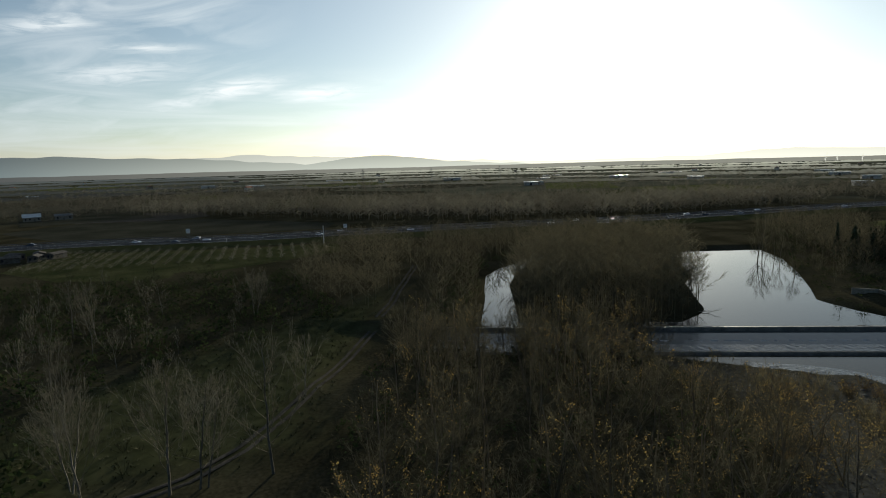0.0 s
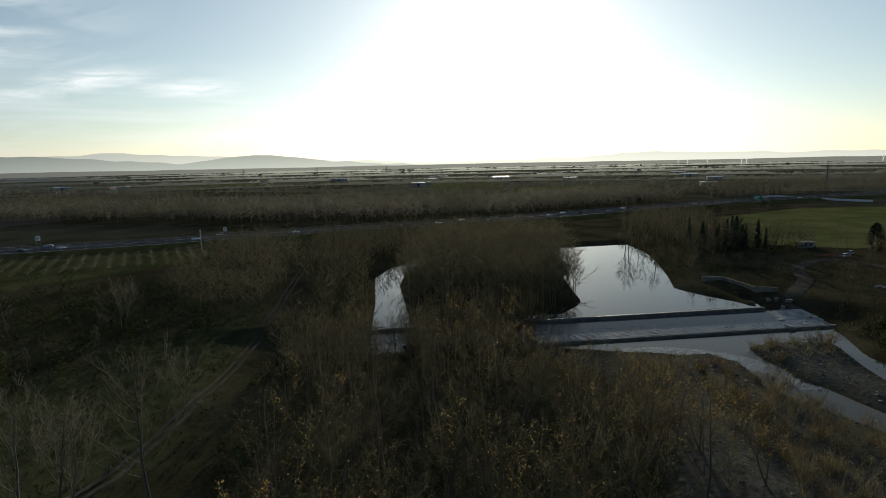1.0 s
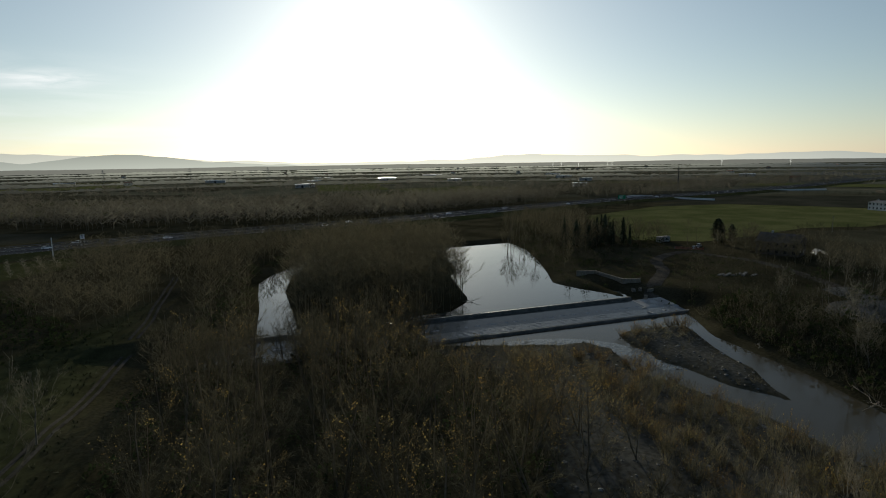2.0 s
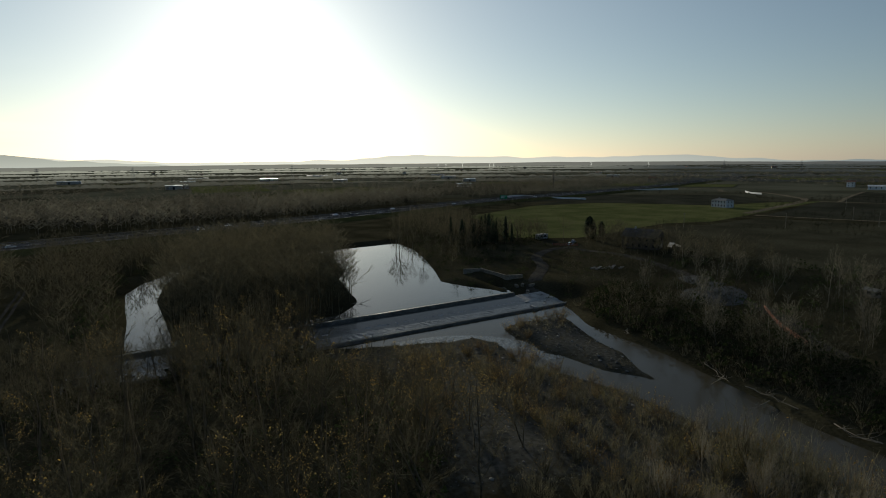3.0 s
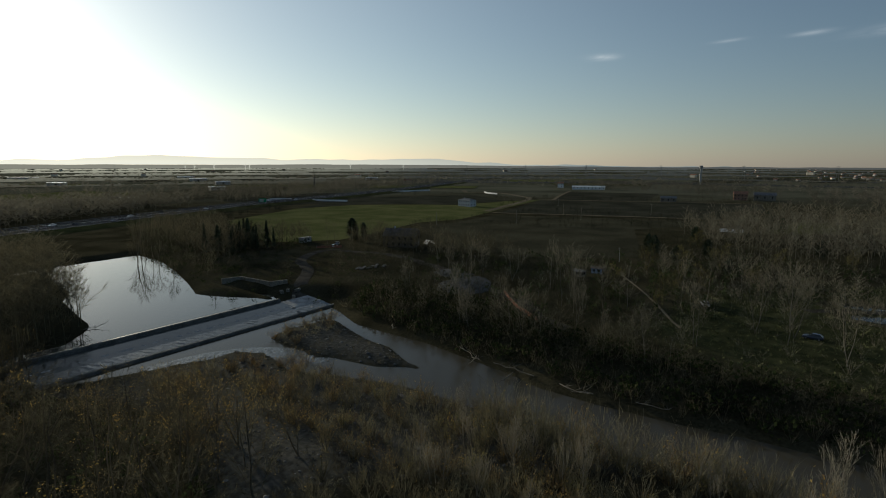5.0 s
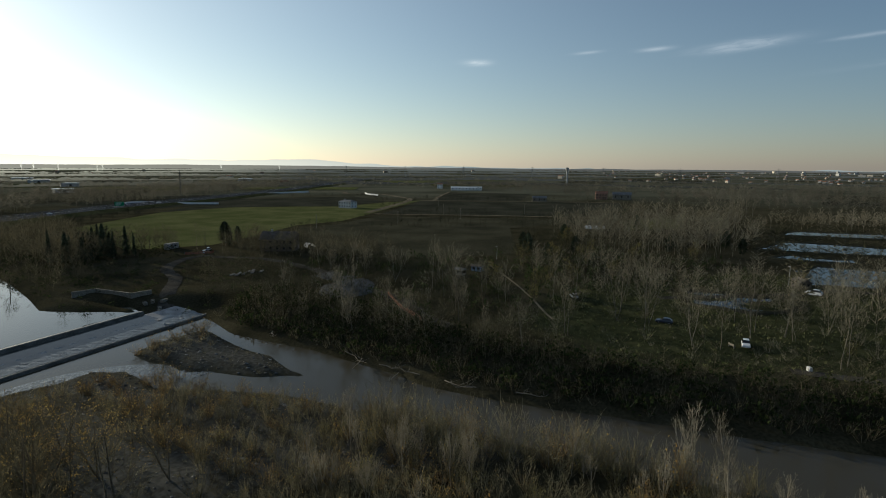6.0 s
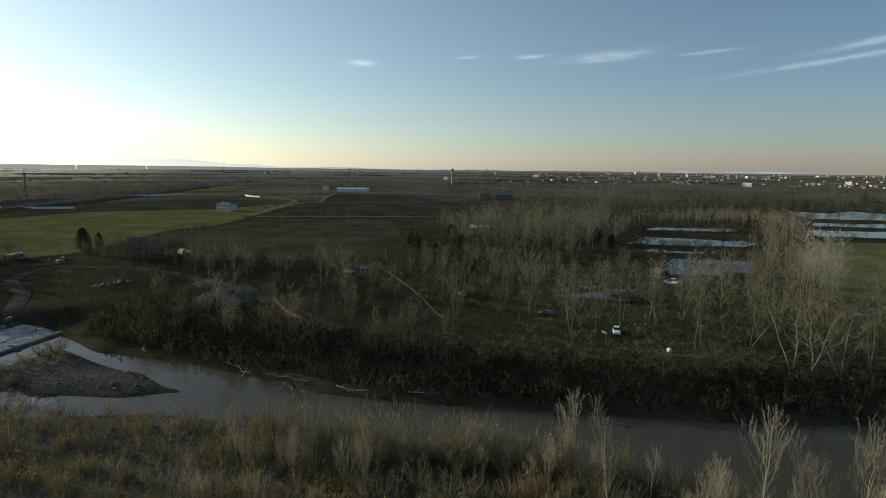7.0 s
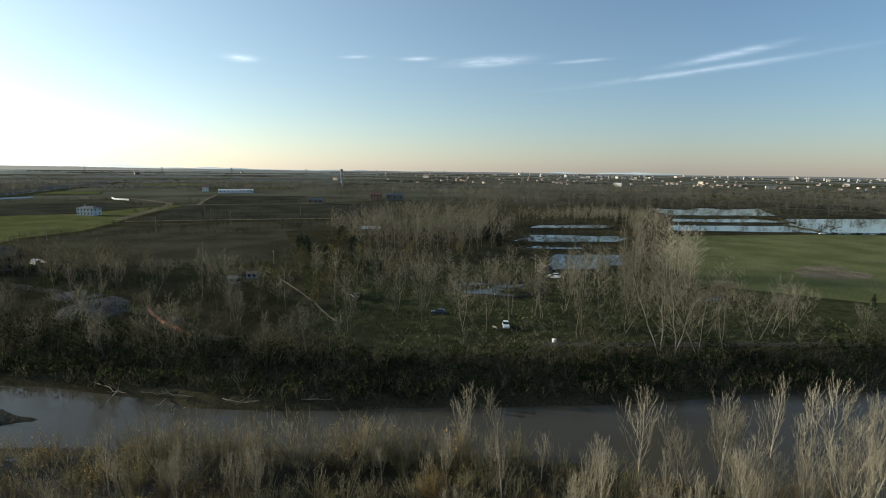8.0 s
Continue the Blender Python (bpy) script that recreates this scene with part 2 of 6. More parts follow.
M_paint = surf("white road paint", (0.6, 0.6, 0.58), (0.72, 0.72, 0.7), 0.4, 0.7, 0.1, vary=0.15)
M_dirt = surf("dirt track", (0.048, 0.044, 0.036), (0.078, 0.07, 0.058), 0.25, 0.95, 0.6, fine=10, spec=0.0)
M_concrete = surf("weathered concrete", (0.26, 0.25, 0.235), (0.38, 0.37, 0.35), 0.4, 0.85, 0.4, fine=12, vary=0.2)
M_concrete_pale = surf("new pale concrete", (0.5, 0.49, 0.47), (0.6, 0.59, 0.57), 0.4, 0.8, 0.2, fine=12, vary=0.12)
M_wet = surf("wet dark concrete", (0.06, 0.058, 0.05), (0.12, 0.115, 0.1), 0.5, 0.45, 0.5, fine=8)
M_white = surf("white plaster", (0.68, 0.66, 0.62), (0.78, 0.77, 0.74), 0.2, 0.85, 0.1, fine=10, vary=0.1)
M_cream = surf("cream plaster", (0.55, 0.48, 0.38), (0.64, 0.57, 0.46), 0.2, 0.85, 0.1, "object", vary=0.2)
M_brickred = surf("red brick wall", (0.24, 0.14, 0.1), (0.31, 0.19, 0.14), 0.4, 0.9, 0.2, vary=0.2)
M_rooftile = surf("clay roof tiles", (0.22, 0.11, 0.07), (0.32, 0.17, 0.11), 0.5, 0.85, 0.4, fine=14, rand="object", vary=0.25)
M_greyroof = surf("grey sheet roof", (0.12, 0.117, 0.112), (0.18, 0.176, 0.17), 0.3, 0.6, 0.2, vary=0.15)
M_glass = surf("dark window glass", (0.02, 0.022, 0.025), (0.03, 0.032, 0.036), 0.5, 0.1, 0, spec=0.6, vary=0.1)
M_stone = surf("pale driftwood", (0.16, 0.14, 0.108), (0.25, 0.218, 0.172), 1.5, 0.9, 0.4)
M_steel = surf("galvanised steel", (0.22, 0.225, 0.23), (0.3, 0.305, 0.31), 1.0, 0.7, 0.05, metal=0.7, vary=0.1)
M_orange = surf("orange safety netting", (0.26, 0.095, 0.06), (0.36, 0.14, 0.085), 1.0, 0.8, 0.1, vary=0.2)
M_green = surf("green road sign", (0.01, 0.16, 0.07), (0.015, 0.2, 0.09), 1.0, 0.5, 0, vary=0.05)
M_carwhite = surf("white car paint", (0.7, 0.7, 0.7), (0.76, 0.76, 0.76), 0.3, 0.3, 0, spec=0.5, vary=0.04)
M_cargrey = surf("silver car paint", (0.32, 0.33, 0.35), (0.38, 0.39, 0.41), 0.3, 0.3, 0, spec=0.5, metal=0.5, vary=0.04)
M_cardark = surf("dark car paint", (0.03, 0.035, 0.05), (0.045, 0.05, 0.065), 0.3, 0.25, 0, spec=0.5, vary=0.04)
M_rubber = surf("black tyre rubber", (0.02, 0.02, 0.02), (0.03, 0.03, 0.03), 2.0, 0.8, 0, vary=0.1)
M_sheet = surf("smooth sheet-metal roof", (0.5, 0.51, 0.52), (0.62, 0.63, 0.64), 0.2, 0.3, 0, metal=0.6, spec=0.5, vary=0.1)
M_pylon = surf("dull grey steel lattice", (0.16, 0.165, 0.17), (0.22, 0.225, 0.23), 0.5, 0.8, 0, vary=0.1)
M_heap = surf("grey crushed gravel", (0.07, 0.069, 0.066), (0.115, 0.113, 0.108), 0.4, 0.95, 0.6, fine=16, depth=0.1, spec=0.0)
M_bluetarp = surf("pale blue tarpaulin", (0.25, 0.32, 0.42), (0.34, 0.4, 0.5), 0.4, 0.6, 0.3, vary=0.15)


def ground_material():
    m = surf("river plain soil and dry grass", (0.03, 0.027, 0.0155), (0.055, 0.049, 0.029), 0.06, 0.95, 0.2, fine=28, depth=0.15, spec=0.0)
    n, l = m.node_tree.nodes, m.node_tree.links
    p, hsv = n["Principled BSDF"], next(x for x in n if x.type == "HUE_SAT")
    tc = next(x for x in n if x.type == "TEX_COORD")
    last = hsv.outputs[0]
    # distant: paler, greyer ground far out, haze painted into the base colour
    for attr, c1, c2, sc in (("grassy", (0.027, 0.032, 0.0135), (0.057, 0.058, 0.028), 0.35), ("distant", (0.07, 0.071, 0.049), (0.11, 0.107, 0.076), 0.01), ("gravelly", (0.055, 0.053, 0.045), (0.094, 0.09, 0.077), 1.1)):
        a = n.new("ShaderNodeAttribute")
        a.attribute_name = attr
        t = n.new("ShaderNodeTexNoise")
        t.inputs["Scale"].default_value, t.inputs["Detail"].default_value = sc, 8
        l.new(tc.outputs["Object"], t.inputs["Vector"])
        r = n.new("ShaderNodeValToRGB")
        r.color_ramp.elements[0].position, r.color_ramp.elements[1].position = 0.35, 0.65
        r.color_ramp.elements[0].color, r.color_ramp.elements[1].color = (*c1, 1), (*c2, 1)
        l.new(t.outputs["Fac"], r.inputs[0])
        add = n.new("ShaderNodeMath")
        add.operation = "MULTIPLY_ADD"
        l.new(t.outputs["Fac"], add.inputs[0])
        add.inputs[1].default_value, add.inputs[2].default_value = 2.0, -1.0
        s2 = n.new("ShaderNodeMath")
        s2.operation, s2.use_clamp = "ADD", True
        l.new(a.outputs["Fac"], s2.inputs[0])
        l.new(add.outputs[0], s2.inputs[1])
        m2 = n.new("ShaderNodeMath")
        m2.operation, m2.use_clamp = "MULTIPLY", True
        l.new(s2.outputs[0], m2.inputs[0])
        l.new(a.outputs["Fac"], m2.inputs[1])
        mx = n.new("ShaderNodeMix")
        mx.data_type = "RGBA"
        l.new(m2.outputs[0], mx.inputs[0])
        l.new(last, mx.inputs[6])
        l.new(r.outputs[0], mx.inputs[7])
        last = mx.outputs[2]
    l.new(last, p.inputs["Base Color"])
    return m


M_ground = ground_material()

# ---- mesh helpers ----


def np_mesh(name, V, F, mat=None, smooth=False):
    """A mesh from an array of vertices and one of triangles or quads."""
    V, F = np.asarray(V, dtype=np.float32), np.asarray(F, dtype=np.int32)
    me = bpy.data.meshes.new(name)
    me.vertices.add(len(V))
    me.vertices.foreach_set("co", V.ravel())
    me.loops.add(F.size)
    me.loops.foreach_set("vertex_index", F.ravel())
    me.polygons.add(len(F))
    me.polygons.foreach_set("loop_start", np.arange(len(F), dtype=np.int32) * F.shape[1])
    if smooth:
        me.polygons.foreach_set("use_smooth", np.ones(len(F), dtype=bool))
    me.update(calc_edges=True)
    if mat:
        me.materials.append(mat)
    return me


def bm_mesh(name, bm, mat):
    me = bpy.data.meshes.new(name)
    bmesh.ops.recalc_face_normals(bm, faces=bm.faces)
    bm.to_mesh(me)
    bm.free()
    me.materials.append(mat)
    return me


def part(name, bm, mat, parent, label=""):
    ob = new(name, bm_mesh(name, bm, mat))
    ob.parent = parent
    return tagged(ob, label) if label else ob


def thing(name, x, y, z, rz=0.0, label="", category="", group="", kind=""):
    ob = new(name)
    ob.matrix_world = pose(x, y, z, 0, 0, rz)
    return tagged(ob, label, category, group, kind)


def box(bm, x0, x1, y0, y1, z0, z1, bevel=0.0):
    r = bmesh.ops.create_cube(bm, size=1.0)
    bmesh.ops.scale(bm, vec=(x1 - x0, y1 - y0, z1 - z0), verts=r["verts"])
    bmesh.ops.translate(bm, vec=((x0 + x1) / 2, (y0 + y1) / 2, (z0 + z1) / 2), verts=r["verts"])
    if bevel:
        edges = list({e for v in r["verts"] for e in v.link_edges})
        bmesh.ops.bevel(bm, geom=edges, offset=bevel, segments=1, affect="EDGES")
    return bm


def box_bm(*a, **k):
    return box(bmesh.new(), *a, **k)


def rod(bm, a, b, r0, r1, sides=6):
    a, b = Vector(a), Vector(b)
    r = bmesh.ops.create_cone(bm, cap_ends=True, segments=sides, radius1=r0, radius2=r1, depth=(b - a).length)
    m = Matrix.Translation((a + b) / 2) @ (b - a).to_track_quat("Z", "Y").to_matrix().to_4x4()
    bmesh.ops.transform(bm, matrix=m, verts=r["verts"])
    return bm


def rod_bm(*a, **k):
    return rod(bmesh.new(), *a, **k)


def sheet(name, pts, z, mat, label, category):
    """A flat piece of the setting with a closed outline."""
    V = [(x, y, z) for x, y in pts]
    me = bpy.data.meshes.new(name)
    tris = tessellate_polygon([[Vector(v) for v in V]])
    me.from_pydata(V, [], [list(t) for t in tris])
    bm = bmesh.new()
    bm.from_mesh(me)
    bmesh.ops.recalc_face_normals(bm, faces=bm.faces)
    for f in bm.faces:
        if f.normal.z < 0:
            f.normal_flip()
    bm.to_mesh(me)
    bm.free()
    me.materials.append(mat)
    return tagged(new(name, me), label, category, kind="structure")


def smooth_line(pts, step):
    """A Catmull-Rom line through pts, resampled about every step metres."""
    P = [np.array(p, float) for p in pts]
    P = [2 * P[0] - P[1]] + P + [2 * P[-1] - P[-2]]
    out = []
    for i in range(1, len(P) - 2):
        n = max(1, int(np.linalg.norm(P[i + 1] - P[i]) / step))
        for k in range(n):
            t = k / n
            out.append(0.5 * (2 * P[i] + (P[i + 1] - P[i - 1]) * t + (2 * P[i - 1] - 5 * P[i] + 4 * P[i + 1] - P[i + 2]) * t * t + (3 * P[i] - P[i - 1] - 3 * P[i + 1] + P[i + 2]) * t ** 3))
    out.append(P[-2])
    return np.array(out)


def ribbon(name, line, profile, mat, step=8.0):
    """A strip along line; profile: (offset to the left, height) pairs across it. line may hold heights as third numbers."""
    L = smooth_line(line, step)
    xy = L[:, :2]
    d = np.gradient(xy, axis=0)
    d /= np.linalg.norm(d, axis=1)[:, None]
    nrm = np.stack([-d[:, 1], d[:, 0]], 1)
    base = L[:, 2] if L.shape[1] > 2 else np.zeros(len(L))
    k = len(profile)
    V = np.concatenate([np.stack([xy[:, 0] + nrm[:, 0] * o, xy[:, 1] + nrm[:, 1] * o, base + h], 1)[:, None] for o, h in profile], 1).reshape(-1, 3)
    F = []
    for i in range(len(L) - 1):
        for j in range(k - 1):
            a = i * k + j
            F.append((a + 1, a, a + k, a + k + 1))
    return np_mesh(name, V, F, mat)


def sdf(X, Y, poly):
    """Signed distance to a closed outline, negative inside."""
    P = np.array(poly, float)
    Q = np.roll(P, -1, axis=0)
    best = np.full(X.shape, 1e9)
    inside = np.zeros(X.shape, bool)
    for (ax, ay), (bx, by) in zip(P, Q):
        ex, ey = bx - ax, by - ay
        t = np.clip(((X - ax) * ex + (Y - ay) * ey) / (ex * ex + ey * ey), 0, 1)
        best = np.minimum(best, (X - ax - t * ex) ** 2 + (Y - ay - t * ey) ** 2)
        if ay != by:
            inside ^= ((ay > Y) != (by > Y)) & (X < (bx - ax) * (Y - ay) / (by - ay) + ax)
    return np.where(inside, -1, 1) * np.sqrt(best)


def wave(X, Y, seed, size):
    """Cheap smooth relief in -1..1 from a few crossed waves."""
    r = np.random.RandomState(seed)
    out = np.zeros(X.shape)
    for k in range(7):
        a, s, p = r.uniform(0, 6.28), size * r.uniform(0.5, 1.6), r.uniform(0, 6.28)
        out += np.sin((X * np.cos(a) + Y * np.sin(a)) * 6.28 / s + p)
    return out / 4.0


# ---- the lie of the land ----
LAND, POND_Z = 4.0, 2.6
def ragged(outline, seed, step=9.0, amount=1.5):
    """The outline with an uneven, washed-out edge."""
    r = np.random.RandomState(seed)
    out = []
    for (ax, ay), (bx, by) in zip(outline, outline[1:] + outline[:1]):
        n = max(2, int(math.hypot(bx - ax, by - ay) / step))
        for i in range(n):
            u = i / n
            out.append((ax + (bx - ax) * u + r.normal(0, amount), ay + (by - ay) * u + r.normal(0, amount)))
    return out


NEAR_SHORE = [(-2, 127), (20, 126), (50, 122), (66, 114.5), (75, 111), (79, 104), (80.5, 95), (84, 83), (87, 72), (88, 60), (87, 48), (86, 31), (84.5, 19), (83, 0), (78.5, -26), (71, -42), (66, -60), (62, -90), (60, -140), (60, -260)]
FAR_SHORE = [(98, -260), (100, -140), (102, -90), (101, -70), (98.5, -50), (98, -37), (98, -20), (99, 0), (98.5, 12), (99.3, 24), (101, 37), (105, 45), (109, 58), (113, 70), (115, 84), (117, 97), (125, 110), (128, 117), (121, 130), (54, 136), (-2, 141)]
RIVER = NEAR_SHORE + FAR_SHORE
ISLAND = ragged([(97.6, 109), (109, 109.5), (117, 106), (115, 100), (111, 90), (106, 78), (101.5, 68), (97.5, 62), (94, 72), (92, 84), (92, 95), (93, 101)], 330, 5.0, 0.9)
BAR = [(77, 106), (82, 107), (87, 103), (88, 100), (84, 99), (79, 102)]
SHOAL = ragged([(66.1, 109.1), (72.7, 110.0), (80.8, 108.8), (85.6, 106.3), (85.4, 98.6), (84.4, 90.7), (76.5, 86.3), (73.6, 96.0)], 331, 4.0, 0.7)
POND = [(9.5, 141), (13, 170), (14, 186), (16, 205), (23, 221), (30, 229), (40, 249), (104, 251), (128, 253), (146, 252), (141, 225), (129, 196), (119, 175), (110, 158), (112.5, 147), (116, 139), (118, 132), (54, 136)]
POND_ISLAND = [(20, 143), (62, 139.5), (71, 147), (74, 152), (76, 160), (83, 185), (91, 197), (99, 229), (102, 243), (69, 246), (45, 243), (29, 214), (23, 189), (21, 158)]
GRAVEL = [(45, 119), (66, 113), (77, 108), (81, 92), (86, 78), (88, 55), (86, 25), (80, 8), (72, 20), (52, 44), (36, 51), (45, 66), (52, 82), (50, 100)]
SITE = [(116, 130), (112, 150), (118, 168), (150, 185), (190, 190), (205, 165), (195, 140), (160, 120), (130, 118)]
GLADE = [(-75, 95), (-40, 150), (-15, 190), (-18, 140), (-22, 110), (-20, 75), (-55, 60), (-75, 70)]
LAWN = [(122, -120), (120, 0), (140, 30), (200, 10), (240, -50), (230, -110), (170, -130)]


def axis(lo, hi, fine_lo, fine_hi, step):
    a = list(np.arange(fine_lo, fine_hi, step))
    s, v = step, fine_hi
    while v < hi:
        a.append(v)
        s *= 1.09
        v += s
    a.append(hi)
    s, v = step, fine_lo
    while v > lo:
        s *= 1.09
        v -= s
        a.insert(0, max(v, lo))
    return np.array(a)


gx, gy = axis(-4900, 4900, -110, 240, 2.6), axis(-4900, 4900, -130, 260, 2.6)


def land_height(X, Y):
    d_far, d_near = np.full(X.shape, 1e9), np.full(X.shape, 1e9)
    dr = sdf(X, Y, RIVER)
    # which shore is nearer: the far bank is steep, the near one a gentle gravel slope
    far = X > np.interp(Y, [-260, -60, 0, 60, 110, 140], [79, 83, 91, 103, 115, 125])
    near_h = np.where(dr < 0, dr * 0.25, np.minimum(dr * 0.11, LAND))
    bank = np.where(dr < 0, dr * 0.35, np.interp(dr, [0, 2, 8, 13, 17], [0, 0.8, 1.3, 3.4, LAND]))
    h = np.where(far, bank, near_h)
    h = np.maximum(h, -1.2)
    dp = sdf(X, Y, POND)
    hp = np.clip(POND_Z + dp * np.where(dp < 0, 0.35, 0.3), 1.0, LAND)
    h = np.minimum(h, np.where(Y > 128, hp, LAND))
    # above the weir the land rises from the pond, not from the river
    h = np.where((Y > 141.0 - 0.08 * (X + 2)) & (X < 120), hp, h)
    di = sdf(X, Y, POND_ISLAND)
    h = np.where(di < 3, np.maximum(h, np.clip(POND_Z - di * 0.25, 0, LAND - 0.4)), h)
    for poly, top in ((ISLAND, 1.1), (BAR, 0.4), (SHOAL, 0.35)):
        d = sdf(X, Y, poly)
        h = np.where(d < 3, np.maximum(h, np.minimum(-d * 0.3, top)), h)
    near = np.clip((230 - np.hypot(X - 30, Y - 60)) / 60, 0, 1)
    rough = wave(X, Y, 3, 26) * 0.25 + wave(X, Y, 5, 9) * 0.1
    dry = np.clip(np.minimum(np.where(dr < 0, 0, dr - 1), np.where(dp < 0, 0, dp - 1)) / 6, 0, 1)
    return h + rough * near * dry


GXX, GYY = np.meshgrid(gx, gy)
GZ = land_height(GXX, GYY)
nxg, nyg = len(gx), len(gy)
idx = np.arange(nxg * nyg).reshape(nyg, nxg)
quads = np.stack([idx[:-1, :-1], idx[:-1, 1:], idx[1:, 1:], idx[1:, :-1]], -1).reshape(-1, 4)
ground_me = np_mesh("ground", np.stack([GXX, GYY, GZ], -1).reshape(-1, 3), quads, M_ground, smooth=True)


def zone(polys, soft):
    d = np.min([sdf(GXX, GYY, p) for p in polys], axis=0)
    return np.clip(0.5 - d / soft, 0, 1)


# distant grows from 500 to 800 m out and spreads the painted haze tint
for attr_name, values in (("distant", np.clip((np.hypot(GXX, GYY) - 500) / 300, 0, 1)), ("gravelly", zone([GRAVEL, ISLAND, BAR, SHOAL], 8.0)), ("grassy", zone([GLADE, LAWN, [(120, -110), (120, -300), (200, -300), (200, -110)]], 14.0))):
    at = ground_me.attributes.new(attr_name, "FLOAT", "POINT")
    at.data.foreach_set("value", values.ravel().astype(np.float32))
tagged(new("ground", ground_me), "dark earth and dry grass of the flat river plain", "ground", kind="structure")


def ground_z(x, y):
    return float(land_height(np.array([[float(x)]]), np.array([[float(y)]]))[0, 0])


# ---- water ----
sheet("river_water", [(x - 6 if x < 95 else x + 5, y) for x, y in NEAR_SHORE] + [(x + 5, y) for x, y in FAR_SHORE[:-3]] + [(119, 118.5), (54, 122), (-2, 127.5)], 0.0, M_river, "slow muddy brown river water below the weir", "river")
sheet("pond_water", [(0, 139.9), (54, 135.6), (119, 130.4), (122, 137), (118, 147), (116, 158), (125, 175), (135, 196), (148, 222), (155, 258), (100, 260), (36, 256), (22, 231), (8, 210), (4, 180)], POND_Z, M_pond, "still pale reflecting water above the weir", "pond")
FISH = [
    [(219, -61), (250, -66), (262, -80), (262, -112), (234, -104), (221, -92)], [(275, -70), (284, -68), (292, -76), (289, -103), (275, -98)],
    [(306, -64), (330, -76), (346, -80), (338, -136), (318, -140), (303, -126)], [(376, -92), (404, -104), (406, -160), (378, -150)],
    [(495, -250), (600, -285), (610, -420), (488, -360)], [(427, -222), (463, -240), (462, -318), (423, -326)],
    [(362, -190), (408, -208), (402, -304), (350, -294)], [(350, -292), (405, -306), (465, -345), (470, -560), (345, -480)],
]

FISH = [ragged(o, 300 + k) for k, o in enumerate(FISH)] + [
    ragged([(194, -17), (197, -34), (193, -54), (178, -50), (172, -35), (176, -20)], 320, 6.0, 1.0), ragged([(169, -98), (171.5, -108), (163, -105), (161, -96)], 321, 5.0, 0.7)]
for outline in FISH:
    sheet("fish_pond_water", outline, LAND + 0.06, M_fish, "flat pale water of a fish pond between banks", "pond")


def pond_rim(outline):
    pts = outline + outline[:1]
    me = ribbon("pond_bank", [(x, y, LAND) for x, y in pts], [(-1.8, 0.0), (-0.9, 0.45), (0.9, 0.45), (1.5, 0.0)], M_stubble, step=400.0)
    tagged(new("pond_bank", me), "low earth bank round a fish pond", "bank", kind="structure")


for outline in FISH:
    pond_rim(outline)

# the weir: crest wall, sloping apron, second sill
WEIR_L, WEIR_R = (-2.0, 139.6), (119.5, 129.9)


def weir_piece(name, profile, mat, label, right=0.0):
    a, b = Vector((*WEIR_L, 0)), Vector((*WEIR_R, 0))
    d = (b - a).normalized()
    b = b + d * right
    me = ribbon(name, [(*a[:2], 0), (*((a + b) / 2)[:2], 0), (*b[:2], 0)], profile, mat, step=500)
    ob = new(name, me)
    ob.parent = weir
    return tagged(ob, label)


weir = tagged(new("weir"), "long low concrete weir with two stepped drops across the river", "weir", kind="structure")
weir_piece("crest_wall", [(1.0, 0.5), (0.9, 2.66), (0.0, 2.68), (-0.4, 2.5), (-0.8, 1.4)], M_wet, "wet dark concrete crest")
weir_piece("apron", [(-0.4, 1.72), (-6, 1.25), (-12.4, 0.45), (-12.6, -1.2)], M_concrete, "concrete apron under thin water", 11)
weir_piece("sill", [(-12.0, 0.3), (-12.1, 0.62), (-12.7, 0.62), (-13.2, 0.4), (-13.8, -1.0)], M_wet, "dark wet lower sill", 13)


def rough_water(name, line, width, z0, z1, amp, mat, label, step=0.6, seed=1, size=2.6):
    """A strip of running water with broken, standing ripples."""
    L = smooth_line(line, step)
    d = np.gradient(L, axis=0)
    d /= np.linalg.norm(d, axis=1)[:, None]
    nrm = np.stack([-d[:, 1], d[:, 0]], 1)
    k = max(3, int(width / step))
    off = np.linspace(-width / 2, width / 2, k)
    X = L[:, :1] + nrm[:, :1] * off
    Y = L[:, 1:2] + nrm[:, 1:2] * off
    Z = np.linspace(z0, z1, k)[None] + amp * np.maximum(wave(X, Y, seed, size) + 0.5 * wave(X, Y, seed + 1, size / 2), -0.3) * np.sin(np.linspace(0.15, 2.99, k))[None]
    I = np.arange(X.size).reshape(X.shape)
    F = np.stack([I[:-1, :-1], I[:-1, 1:], I[1:, 1:], I[1:, :-1]], -1).reshape(-1, 4)[:, ::-1]
    me = np_mesh(name, np.stack([X, Y, Z], -1).reshape(-1, 3), F, mat, smooth=True)
    return tagged(new(name, me), label, "water", kind="structure")


def along(off, ext=0.0):
    a, b = Vector(WEIR_L), Vector(WEIR_R)
    d = (b - a).normalized()
    n = Vector((-d.y, d.x))
    return [tuple(a + n * off), tuple((a + b) / 2 + n * off), tuple(b + d * ext + n * off)]


rough_water("apron_water", along(-4.4), 7.6, 1.0, 1.85, 0.02, M_apron, "smooth thin sheet of water sliding over the apron", 0.9, 4)
rough_water("broken_water", along(-10.0, 9), 4.4, 0.66, 1.02, 0.12, M_foam, "glittering broken water above the lower sill", 0.35, 9, 1.5)
rough_water("rapids", [(66, 113), (78, 110), (86, 104), (90, 96), (92, 88), (91, 84)], 7.0, 0.03, 0.03, 0.1, M_rapid, "shallow rapids running over gravel", 0.45, 21, 1.6)

